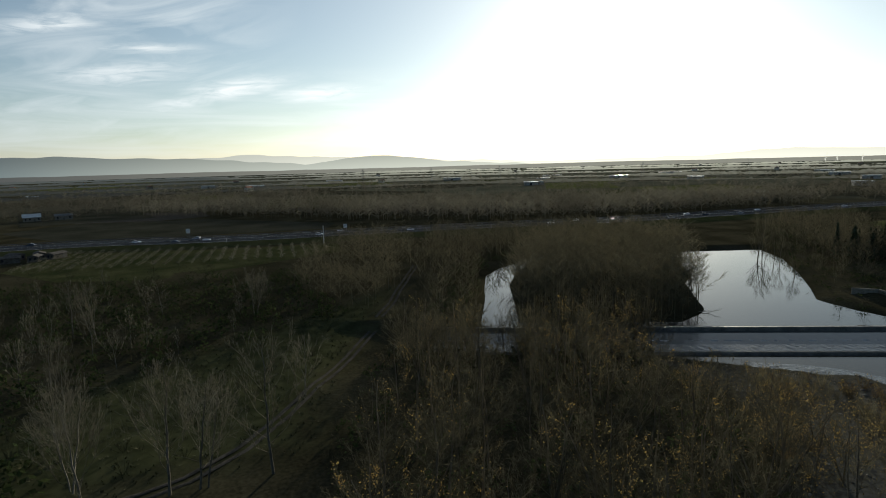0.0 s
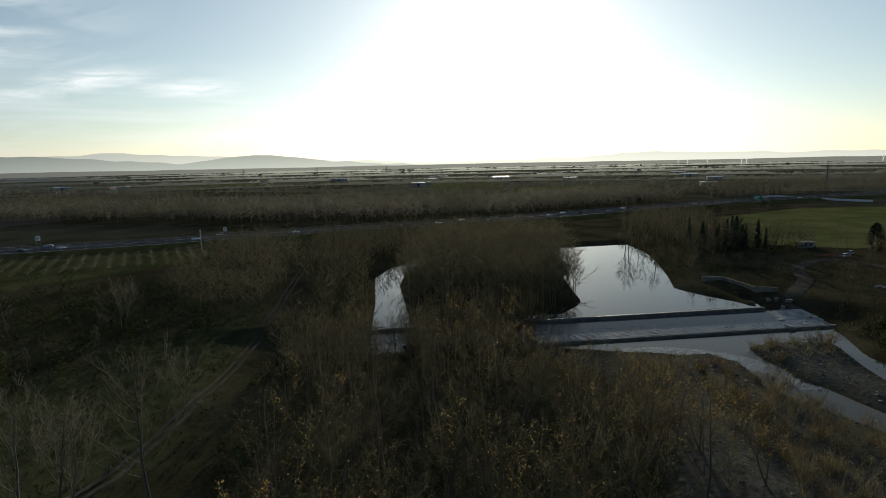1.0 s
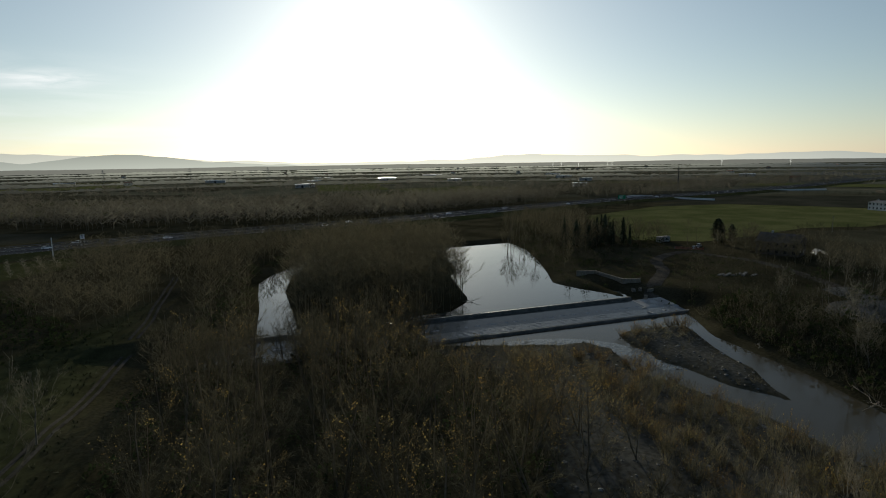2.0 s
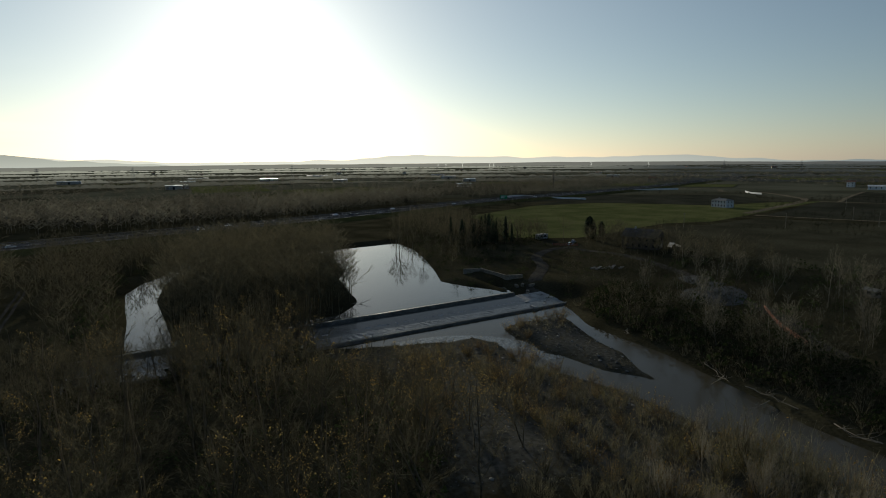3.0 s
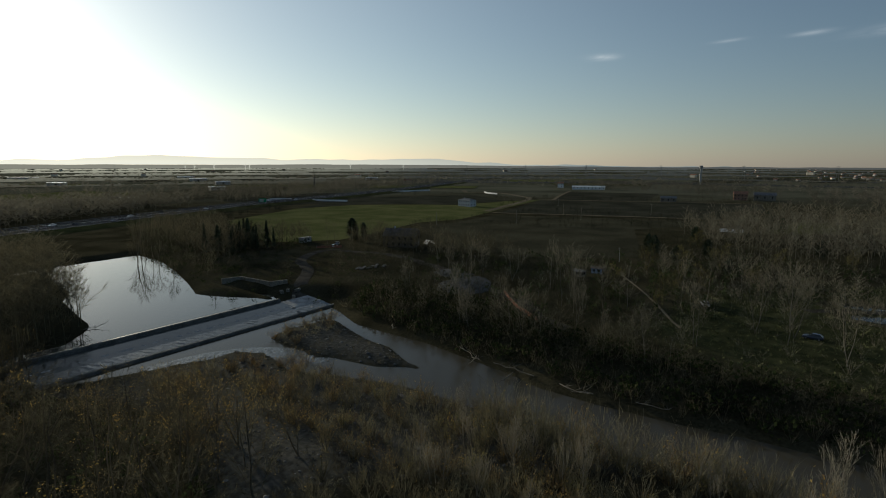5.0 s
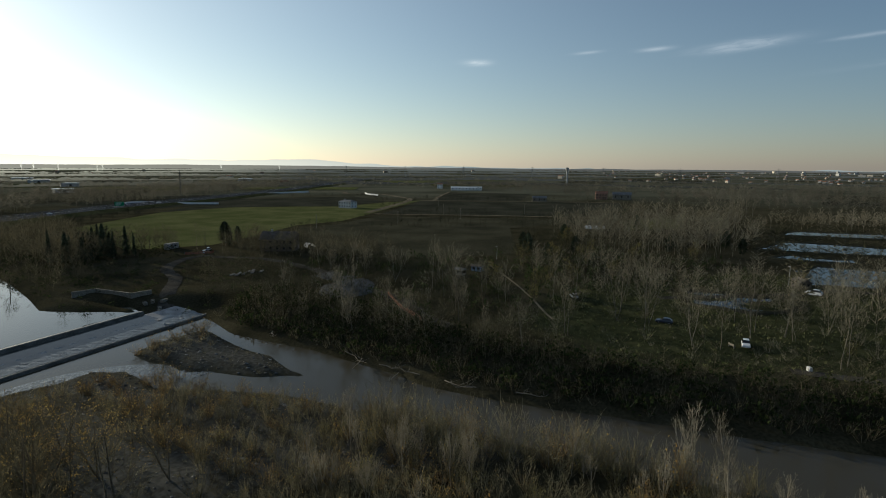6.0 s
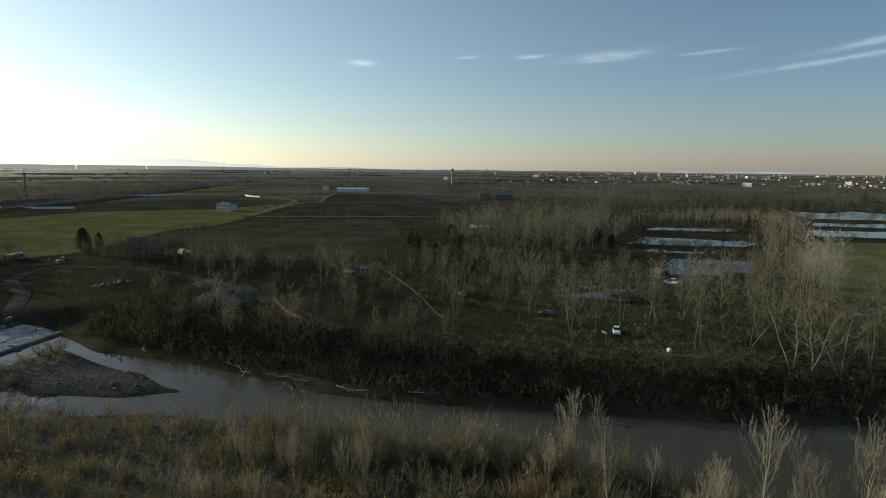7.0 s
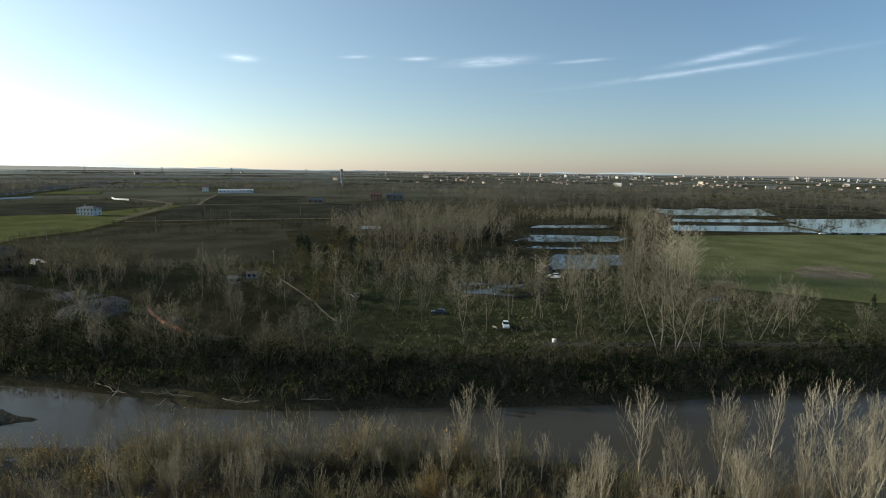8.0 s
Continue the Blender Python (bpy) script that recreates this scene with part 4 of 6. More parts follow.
LEAFY = [Kind("yellowing tree", grow_tree(300 + k, 18, 8, 13, 0.6, 0.34, 0.18, 0.0115, leaf=0.34, stems=1 + k % 2, leaf_size=0.055, wild=0.6, thick=0.5, clump=0.5), TW, 10) for k in range(4)]
OLIVE = [Kind("olive-leaved tree", grow_tree(330 + k, 16, 6, 6, 0.9, 0.34, 0.1, 0.04, leaf=0.8, stems=2, leaf_size=0.16), TO, 10) for k in range(2)]
SLIM = [Kind("slim tree", grow_tree(400 + k, 18, 8, 13, 0.6, 0.33, 0.2, 0.0115, fine=False, wild=0.6, thick=0.5), TW, 10) for k in range(4)]
SLIM_PALE = [Kind("slim pale tree", grow_tree(430 + k, 16, 7, 13, 0.8 + 0.2 * k, 0.3 - 0.02 * k, 0.14 + 0.04 * (k % 3), 0.014, fine=False, stems=1 + k % 2, lean=0.05 * (k - 2), wild=0.5, thick=0.5, girth=0.58), TG, 10) for k in range(5)]
SHRUBS_PALE = [Kind("pale bush", grow_shrub(520 + k, 30, 12, 0.016, spread=0.6, leaf=0.04), TS, 4) for k in range(3)]
SHRUBS_RED = [Kind("willow", grow_shrub(540 + k, 44, 12, 0.016, spread=0.9, leaf=0.22), TR, 4) for k in range(2)]
CONIFERS = [Kind("conifer", grow_conifer(600 + k, 0.12 + 0.05 * k, 560), (M_bark, M_needle, None), 10) for k in range(3)]


def light_tree(seed, n_limb, n_twig, width, rise=1.3, spread=0.25):
    """A sparse stand-in for woods: trunk and limbs as blades, twigs broader."""
    p = Plant(seed)
    r = p.r
    top = np.array([r.normal(0, 0.3), r.normal(0, 0.3), 10.0])
    p.twig(np.array([0, 0, -0.3]), top, 0.13)
    p.twig(np.array([0, 0, -0.3]), top, 0.11)
    for k in range(n_limb):
        f = 0.2 + 0.78 * (k + r.rand()) / n_limb
        az = k * 2.4 + r.rand()
        reach = 10 * spread * (1.15 - f) ** 0.7 * r.uniform(0.6, 1.3)
        a = top * f
        b = a + np.array([np.cos(az) * reach, np.sin(az) * reach, reach * rise])
        p.twig(a, b, width * 1.6)
        for q in range(n_twig):
            t0 = a + (b - a) * r.uniform(0.25, 1)
            d = unit(b - a + r.normal(0, 0.5, 3) * reach)
            p.twig(t0, t0 + d * reach * r.uniform(0.35, 0.8), width)
    return p.meshes()[1]


MID_TREES = [light_tree(700 + k, 16, 16, 0.04, 0.9, 0.29) for k in range(5)]
MID_BROAD = [light_tree(720 + k, 15, 15, 0.045, 0.8, 0.36) for k in range(4)]
FAR_TREES = [light_tree(740 + k, 9, 5, 0.22, 0.75, 0.36) for k in range(5)]
FAR_CLUMPS = [light_tree(760 + k, 6, 3, 0.7, 0.4, 0.62) for k in range(5)]
COPSE_TREES = [light_tree(770 + k, 8, 4, 0.36, 0.7, 0.42) for k in range(5)]
FARISH = [light_tree(820 + k, 13, 8, 0.095, 1.1, 0.28) for k in range(5)]
MID_SHRUBS = [tuple(grow_shrub(780 + k, 16, 10, 0.034, 0.8, solid=False)[1]) for k in range(4)]
LOW_SHRUBS = [tuple(grow_shrub(790 + k, 10, 5, 0.055, 0.9, solid=False)[1]) for k in range(4)]
MID_REEDS = [tuple(grow_shrub(800 + k, 18, 10, 0.03, 0.5, solid=False)[1]) for k in range(4)]


def bramble(seed, n=46):
    """A low mound of small dark leaves, 3 m across and 2 m tall."""
    r = np.random.RandomState(seed)
    d = r.normal(size=(n, 3))
    d /= np.linalg.norm(d, axis=1)[:, None]
    C = d * np.array([1.5, 1.5, 1.9]) * r.uniform(0.55, 1.1, (n, 1))
    C[:, 2] = np.abs(C[:, 2]) + 0.1
    u = r.normal(size=(n, 3))
    u /= np.linalg.norm(u, axis=1)[:, None]
    v = np.cross(u, r.normal(size=(n, 3)))
    v /= np.linalg.norm(v, axis=1)[:, None]
    S = r.uniform(0.12, 0.3, (n, 1))
    V = np.stack([C - u * S, C + v * S * 0.7, C + u * S, C - v * S * 0.7], 1).reshape(-1, 3)
    Q = np.arange(len(V)).reshape(-1, 4)
    return V, np.concatenate([Q[:, [0, 1, 2]], Q[:, [0, 2, 3]]])


BRAMBLES = [bramble(850 + k) for k in range(4)]


def joined(name, templates, spots, heights, tall, mat, label, category, seed=0):
    """Many plants of one sort as one mesh."""
    r = np.random.RandomState(seed)
    spots = np.asarray(spots, float)
    if not len(spots):
        return None
    zs = land_height(spots[:, 0][None], spots[:, 1][None])[0]
    pick = r.randint(len(templates), size=len(spots))
    Vs, Fs, n = [], [], 0
    for k, (V, F) in enumerate(templates):
        sel = np.where(pick == k)[0]
        if not len(sel):
            continue
        a, s = r.uniform(0, 6.28, len(sel)), np.asarray(heights)[sel] / tall
        w = s * r.uniform(0.8, 1.3, len(sel))
        c, si = np.cos(a)[:, None], np.sin(a)[:, None]
        X = (V[None, :, 0] * c - V[None, :, 1] * si) * w[:, None] + spots[sel, 0][:, None]
        Y = (V[None, :, 0] * si + V[None, :, 1] * c) * w[:, None] + spots[sel, 1][:, None]
        Z = V[None, :, 2] * s[:, None] + zs[sel][:, None]
        Vs.append(np.stack([X, Y, Z], -1).reshape(-1, 3))
        Fs.append((F[None] + (np.arange(len(sel)) * len(V))[:, None, None]).reshape(-1, 3) + n)
        n += len(sel) * len(V)
    me = np_mesh(name, np.concatenate(Vs), np.concatenate(Fs), mat)
    return tagged(new(name, me), label, category, kind="stuff")


def scatter(poly, step, seed, keep=1.0, avoid=(), gap=1.0):
    """Jittered spots inside an outline, off the ways and water in avoid."""
    r = np.random.RandomState(seed)
    P = np.array(poly, float)
    X, Y = np.meshgrid(np.arange(P[:, 0].min(), P[:, 0].max(), step), np.arange(P[:, 1].min(), P[:, 1].max(), step))
    X = X + r.uniform(-0.48, 0.48, X.shape) * step
    Y = Y + r.uniform(-0.48, 0.48, Y.shape) * step
    ok = (sdf(X, Y, poly) < 0) & (r.rand(*X.shape) < keep)
    for q in avoid:
        ok &= sdf(X, Y, q) > gap
    return np.stack([X[ok], Y[ok]], 1)


def clear_of(spots, line, gap):
    """Drops the spots nearer to a line than gap."""
    L = smooth_line(line, 4.0)[:, :2]
    d = np.min(np.hypot(spots[:, :1] - L[None, :, 0], spots[:, 1:2] - L[None, :, 1]), axis=1)
    return spots[d > gap]


TRACK = ROADS[4][1]
R = np.random.RandomState(5)

# ---- single trees that stand out ----


def stand(kinds, rows, name, label, category, group, wide=1.0):
    for k, (x, y, h) in enumerate(rows):
        kinds[k % len(kinds)].place(name, x, y, h, R.uniform(0, 360), label, category, group, wide=wide * R.uniform(0.9, 1.12))


# foreground bank, catching the low sun
stand(POPLARS, [(79.6, -10.2, 12), (79.6, -15.9, 11), (71.3, -20.5, 7.5), (76.5, 8.3, 7), (75.4, 5, 7), (78.8, 0.1, 7), (71, -6.9, 8), (66.2, -26.6, 9)],
      "poplar", "slim bare poplar with pale upright twigs on the near bank", "tree", "poplars on the near bank")
stand(BROAD_PALE + POPLARS[:2], [(70.3, -34.4, 14), (67.9, -39.8, 11), (68.1, -45.4, 14), (77.3, -59.4, 14), (72.1, -61.7, 15), (75.6, -68.7, 14), (72.7, -72, 15), (63, -45.6, 10), (64, -54, 12), (61, -34, 8.5), (66, -66, 13), (60, -62, 12), (69, -82, 14), (62, -78, 13), (58, -50, 10), (58, -41, 8)],
      "riverside_tree", "bare pale many-limbed tree in warm side light", "tree", "pale trees on the near bank", 0.9)
R2 = np.random.RandomState(77)
stand(POPLARS + BROAD_PALE, [(R2.uniform(50, 65), -14 - 3.1 * k + R2.uniform(-2, 2), R2.uniform(7.5, 13)) for k in range(26)] + [(R2.uniform(52, 70), R2.uniform(-10, 40), R2.uniform(5, 8)) for k in range(12)],
      "riverside_tree", "bare pale many-limbed tree in warm side light", "tree", "pale trees on the near bank", 0.85)
R4 = np.random.RandomState(79)
stand(POPLARS, [(R4.uniform(66, 84), R4.uniform(-14, 46), R4.uniform(4.5, 7.5)) for k in range(22)], "young_poplar", "young bare poplar with pale upright stems", "tree", "young poplars on the near bank", 1.15)
# the big bare trees on the far bank
stand(SPREAD, [(115.3, -59.5, 23), (116, -63.5, 21), (115.6, -68.5, 22), (116, -75, 17), (120, -86, 16), (128.5, -96, 13), (133, -105, 12), (123.7, -116.9, 9), (131, -58, 13)],
      "bank_tree", "tall bare spreading tree on top of the far bank", "tree", "big trees on the far bank")
stand(TALL, [(209, -97, 24), (214, -92, 22), (205, -103, 23), (213, -104, 25), (204, -93, 20), (219, -100, 22), (328, -54, 30), (358, -63, 29), (358, -50, 28), (345, -58, 28), (482, -81, 24), (487, -93, 26), (476, -88, 22), (520, -104, 24), (316, -18, 17), (320, -30, 18), (310, -24, 15), (330, -34, 17), (369, -56, 20)],
      "tall_poplar", "very tall slim bare poplar in a close row", "tree", "tall poplars by the fish ponds")
stand(SLIM_PALE + SPREAD[:1], [(187, 112, 13), (183, 105, 12), (189, 98, 14), (181, 89, 13), (173, 60, 16), (156, 46, 17), (125, 68, 15), (122, 64, 12), (132, 11, 13), (150, -8, 17), (162, -1, 17), (134, -17, 15), (151, -33, 16), (145, -40, 14), (130, -46, 15), (147, -66, 14), (127, -44, 18), (148, -38.8, 13), (143.4, -17.3, 15.5), (145.6, -31, 17.4), (143.8, -6.7, 20), (149.8, 0.2, 18.4), (134.4, 12.1, 15), (116.2, 19, 12), (151.9, 49, 13.4), (148.7, 42.9, 13.2), (132.8, -22.6, 17.4),
      (155, -50, 15), (160, -30, 14), (165, -8, 15), (160, 12, 16), (172, -56, 15), (185, -70, 16), (195, -85, 17), (178, 20, 14), (190, 5, 14), (150, -62, 13), (142, -75, 12), (158, 32, 13), (170, 42, 13), (186, 62, 12), (176, 75, 12), (165, 88, 12), (205, 30, 13), (128, -100, 11), (150, -98, 12)],
      "meadow_tree", "slender bare tree standing in rough grass", "tree", "scattered trees on the meadow")
R6 = np.random.RandomState(91)
saplings = scatter([(114, 15), (116, 40), (122, 70), (130, 98), (150, 108), (165, 100), (160, 60), (140, 30), (128, 12)], 7.0, 92, 0.75)
stand(SLIM_PALE + SLIM[:2], [(x, y, R6.uniform(5.5, 11.5)) for x, y in saplings], "bank_sapling", "slender bare young tree rising from the far bank's thicket", "tree", "young trees on the far bank")
stand(BROAD + SLIM[:2], [(218, 146, 9), (213, 158, 8), (222, 141, 10), (231, 145, 8), (211, 168, 9), (216, 152, 7), (236, 150, 9), (228, 170, 8), (208, 150, 7)],
      "farm_tree", "bare tree close by the old farmhouse", "tree", "trees round the old farmhouse")
# left foreground
stand(BROAD_GREY, [(-35.9, 65.1, 17), (-32.6, 66.5, 15.5), (-23.9, 69.7, 18.5), (-43.9, 60.6, 15.5), (-49, 66, 13), (-56, 74, 11), (-62, 84, 11), (-76.6, 101.5, 11), (-83, 102, 10), (-94, 134.5, 14), (-88, 134, 13.5), (-66, 70, 10), (-25.9, 95.5, 10.7), (-54, 151.6, 13), (-80, 120, 10), (-70, 112, 8), (-102, 118, 12)],
      "bare_tree", "bare grey-brown tree with a wide twiggy crown", "tree", "bare trees round the glade")
R3 = np.random.RandomState(78)
stand(SLIM_PALE, [(R3.uniform(-125, -48), R3.uniform(98, 190), R3.uniform(5.5, 11)) for k in range(16)], "glade_tree", "slender pale bare tree among dark bushes", "tree", "slim trees below the orchard")
# the wood in the middle, with the last yellow leaves
GRAVEL_CLEARING = [(66.6, 100.6), (69.4, 89.5), (55.9, 61.7), (50, 48.4), (43.6, 48), (37.2, 52.7), (46.4, 64.2), (55.2, 81.5)]
TRACK_VIEW = [(x * 0.95, y * 0.95) for x, y in TRACK[2:10]]
mid_wood = clear_of(scatter([(-16, 45), (-20, 75), (-19, 105), (-12, 126), (20, 124), (47, 119), (50, 95), (47, 72), (44, 52), (30, 40), (8, 36)], 6.6, 31), TRACK, 7)
mid_wood = mid_wood[(sdf(mid_wood[:, 0], mid_wood[:, 1], GRAVEL_CLEARING) > 0) | (R.rand(len(mid_wood)) < 0.4)]
for k, (x, y) in enumerate(mid_wood):
    az, dist = math.degrees(math.atan2(x, y)), math.hypot(x, y)
    # the wood steps down towards the track, the pond's arm and the gravel
    crest = np.interp(az, [-12, -7, -2, 3.5, 4.5, 7.5, 9, 18, 22, 40], [-26, -20, -14.5, -14.5, -18.4, -18.4, -14.5, -14.5, -18.5, -20])
    h = min(R.uniform(12, 20), 41.5 + dist * math.tan(radians(crest)))
    if h < 3.5 or (az < -9 and y < 112):
        continue
    kinds = LEAFY if (k * 7) % 10 < 3 else (SLIM if k % 3 else BROAD)
    kinds[k % len(kinds)].place("woodland_tree", x, y, h, R.uniform(0, 360), "riverside tree, half bare with a few yellow leaves" if kinds is LEAFY else "bare brown tree in the riverside wood", "tree", "trees of the riverside wood")
# a few taller trees standing on the gravel
stand(LEAFY + SLIM[:2], [(46, 58, 13), (50, 64, 12), (43, 66, 12), (54, 76, 9), (49, 84, 8), (57, 66, 9), (40, 56, 14), (52, 54, 12), (60, 84, 6), (47, 76, 9), (53, 92, 6.5), (61, 74, 6)],
      "gravel_tree", "slender tree with a few yellow leaves on the gravel", "tree", "trees on the gravel")
R5 = np.random.RandomState(81)
weir_side = [(18 + 1.15 * k + R5.uniform(-0.8, 0.8), R5.uniform(116, 127), R5.uniform(12.5, 17)) for k in range(25)] + [(-10 + 1.3 * k, R5.uniform(117, 127), R5.uniform(11, 16)) for k in range(13)] + [(11, 118, 10), (13.5, 121, 11)]
stand(SLIM + LEAFY[:2] + BROAD[:2], weir_side, "bank_side_tree", "bare brown tree on the near bank before the weir", "tree", "trees before the weir")
bank_spots = np.concatenate([scatter([(17.5, 116), (17.5, 128), (46, 125), (47, 116)], 2.3, 83), scatter([(-12, 117), (-12, 129), (8.5, 129), (8.5, 117)], 2.3, 84)])
joined("bank_side_thicket", MID_BROAD, bank_spots, R5.uniform(5, 11.5, len(bank_spots)), 10, M_twig, "close brown thicket of young trees before the weir", "thicket", 323)
joined("bank_side_ivy", BRAMBLES, bank_spots[::2], R5.uniform(2, 5, len(bank_spots[::2])), 2, M_ivy, "dark ivy and brambles on the near bank before the weir", "brambles", 324)
# pond edge
stand(BROAD[:2] + SLIM[:2], [(79, 173.5, 13), (81, 174.7, 12), (78, 169, 10), (86, 189, 11), (97, 222, 12), (128, 221, 16), (137, 224, 14), (133, 214, 12), (141, 236, 9), (124, 190, 9), (146, 248, 22)],
      "pond_tree", "bare tree leaning over the pond edge", "tree", "trees at the pond")
stand(CONIFERS, [(185, 224, 13.6), (180, 229, 10), (178, 221, 11), (190, 228, 12), (173, 226, 10), (134, -128, 9), (167.8, 211, 12), (170.8, 209.8, 14), (176.5, 211, 15), (177.7, 206.7, 12), (184.6, 207.4, 13.5), (162, 214, 13), (158, 218, 14), (164.5, 208, 11), (180.5, 212, 11), (187.5, 206, 10), (226.7, 186, 9)],
      "conifer", "dark narrow evergreen tree", "tree", "evergreens")
stand(SLIM[:3], [(193, 214, 9), (198, 213, 11), (201.5, 211.5, 12), (207.8, 212.7, 9.5), (211.4, 211.1, 12), (211, 192.5, 13), (214, 190, 11), (188, 211, 8)],
      "field_edge_tree", "slim bare tree at the edge of the green field", "tree", "trees at the field's edge")

EVERGREENS = [Kind("evergreen", grow_conifer(630 + k, 0.3, 620, True), (M_bark, M_needle, None), 10) for k in range(2)]
stand(EVERGREENS, [(227.7, 190, 12), (236, 189, 9), (253, 41, 10), (265, 45.5, 9), (390, -2, 12), (372, -9, 10), (281, -22, 9), (305, -50, 10), (284, -54, 8), (258, 20, 9), (298, 29, 10), (240, 30, 8), (222, 10, 7)],
      "evergreen_tree", "broad dark evergreen tree", "tree", "broad evergreens")
stand(OLIVE, [(227.6, 24.8, 10), (157, 23.8, 7), (193.7, 15, 9), (214, 36.8, 11), (193, 24, 8), (228.5, 13, 11), (276.5, 27, 11), (175, 24.7, 8), (131.3, -61.4, 5), (135.3, -48, 5), (240, -5, 9), (206, 2, 8), (182, 40, 9), (250, -30, 9)],
      "olive_tree", "round tree still holding olive-yellow leaves", "tree", "late-leaved trees in the scrub")
stand(LEAFY[:2], [(64, -12.6, 7)], "yellow_poplar", "small poplar with yellow-green leaves", "tree", "", 0.6)
# ---- bushes ----
near_scrub = scatter([(56, -90), (58, -30), (52, 0), (42, 40), (46, 70), (56, 92), (60, 104), (70, 104), (76, 94), (80, 82), (84, 66), (85, 48), (84, 30), (82, 5), (77, -26), (69, -46), (63, -85)], 2.15, 41, 0.78)
for hole in (GRAVEL_CLEARING, [(70, -3), (70, 13), (76.5, 13), (76.5, -3)]):
    near_scrub = near_scrub[(sdf(near_scrub[:, 0], near_scrub[:, 1], hole) > 0) | (R.rand(len(near_scrub)) < 0.12)]
near_scrub = near_scrub[(near_scrub[:, 1] < 42) | (wave(near_scrub[:, 0], near_scrub[:, 1], 17, 24) > -0.4)]
skip = max(3, len(near_scrub) // 260)
first = np.arange(len(near_scrub)) % skip == 0
for k, (x, y) in enumerate(near_scrub[first]):
    (SHRUBS_PALE if k % 3 else SHRUBS_RED)[k % 2].place("bush", x, y, R.uniform(2.4, 5.2) * (1.7 if x > 75 and -25 < y < 40 else 1.0), R.uniform(0, 360), "bare straw-coloured willow bush", "bush", "bushes on the near bank")
near_rest = near_scrub[~first]
rest = near_rest
joined("thicket_pale", MID_REEDS[:2] + MID_SHRUBS, rest[::2], R.uniform(2, 5.0, len(rest[::2])) * np.where((rest[::2, 0] > 75) & (rest[::2, 1] < 40), 1.75, 1.0), 4, M_straw, "dense straw-coloured thicket on the near bank", "bushes", 1)
joined("thicket_brown", MID_SHRUBS, rest[1::2], R.uniform(1.8, 3.8, len(rest[1::2])), 4, M_twig, "dense brown thicket on the near bank", "bushes", 2)
stand(SHRUBS_RED, [(98, 104, 3.6), (101, 106, 3.2), (113, 104, 4.6), (116, 105, 4), (111, 106, 4), (96, 107, 3), (106, 105, 3.4), (95, 98, 3), (108, 99, 2.8), (88, 88, 5), (86, 91, 4.4), (80, 100, 3.2), (84, 78, 4), (81, 84, 3.6), (83, 90, 3.2), (78, 82, 3.4), (79, 96, 2.6), (75, 98, 3), (72, 104, 2.4), (86, 70, 3), (84, 62, 3.2), (76, 90, 3)] + [(72.8, 90.4, 2.4), (69.3, 81.1, 2.8), (65.9, 73.4, 3.1), (62.7, 65.9, 3.4), (79.9, 94.8, 3.8), (82.1, 90.4, 2.4), (82.4, 85.3, 2.8), (81.0, 76.8, 3.1), (79.0, 68.6, 3.4), (79.7, 63.9, 3.8), (79.6, 58.9, 2.4), (73.8, 95.3, 2.8), (61.0, 60.1, 3.1), (58.6, 54.6, 3.4)],
      "willow_bush", "rounded russet willow bush on gravel", "bush", "willow bushes on the gravel")
SHRUBS_OLIVE = [Kind("leafy bush", grow_shrub(560 + k, 34, 11, 0.016, 0.85, leaf=0.75), (M_bark, M_straw, M_leaf_pale), 4) for k in range(2)]
stand(SHRUBS_OLIVE, [(72, 22, 4.2), (75, 20, 4.8), (76, 15, 3.8), (69, 27, 3.6), (77, 3, 5.2), (74, -1, 4.4), (66, 9, 3.2), (79, 28, 4), (70, 40, 3.8), (64, 56, 3.4), (78, 60, 4), (71, -12, 4)] + [(R4.uniform(58, 82), R4.uniform(-20, 60), R4.uniform(2.6, 4.6)) for k in range(18)],
      "leafy_bush", "rounded bush with olive-yellow leaves on the near bank", "bush", "leafy bushes on the near bank")
gravel_scrub = scatter(GRAVEL, 3.2, 43, 0.4)
joined("gravel_scrub", MID_SHRUBS, gravel_scrub, R.uniform(0.8, 2.6, len(gravel_scrub)), 4, M_twig, "low brown scrub on the gravel bar", "bushes", 3)
weeds = scatter([(93, 99), (97, 108), (109, 109), (117, 105), (112, 97), (101, 97)], 1.7, 144, 0.8)
joined("island_weeds", BRAMBLES, weeds, R.uniform(0.3, 1.6, len(weeds)), 2, M_straw, "dry brown weeds on the head of the gravel island", "weeds", 310)
weeds = scatter(GRAVEL, 3.0, 146, 0.5)
joined("gravel_weeds", BRAMBLES, weeds, R.uniform(0.2, 0.8, len(weeds)), 2, M_straw, "dry brown weeds scattered over the gravel", "weeds", 311)
shore_t = scatter([(-2, 141), (12, 170), (13, 200), (22, 222), (34, 246), (20, 246), (4, 215), (-6, 170)], 4.0, 147, 0.8)
joined("shore_brambles", BRAMBLES, shore_t, R.uniform(1.0, 2.6, len(shore_t)), 2, M_leaf_green, "dark brambles along the pond shore", "brambles", 312)
rims = []
for outline in FISH:
    L = smooth_line(outline + outline[:1], 3.6)
    rims.append(L + R.normal(0, 0.9, L.shape))
rims = np.concatenate(rims)
rims = rims[R.rand(len(rims)) < np.where(rims[:, 1] < -190, 0.25, 0.85)]
joined("pond_rim_scrub", FAR_CLUMPS, rims, 2.0 + 5.0 * R.rand(len(rims)), 10, M_twig, "thin brown scrub along the fish pond banks", "bushes", 313)
shoal = scatter(SHOAL, 2.6, 148, 0.5)
joined("shoal_weeds", MID_SHRUBS, shoal, R.uniform(0.3, 1.4, len(shoal)), 4, M_twig, "low brown weeds on a gravel shoal", "weeds", 319)
isl = scatter(ISLAND, 2.2, 44, 0.6)
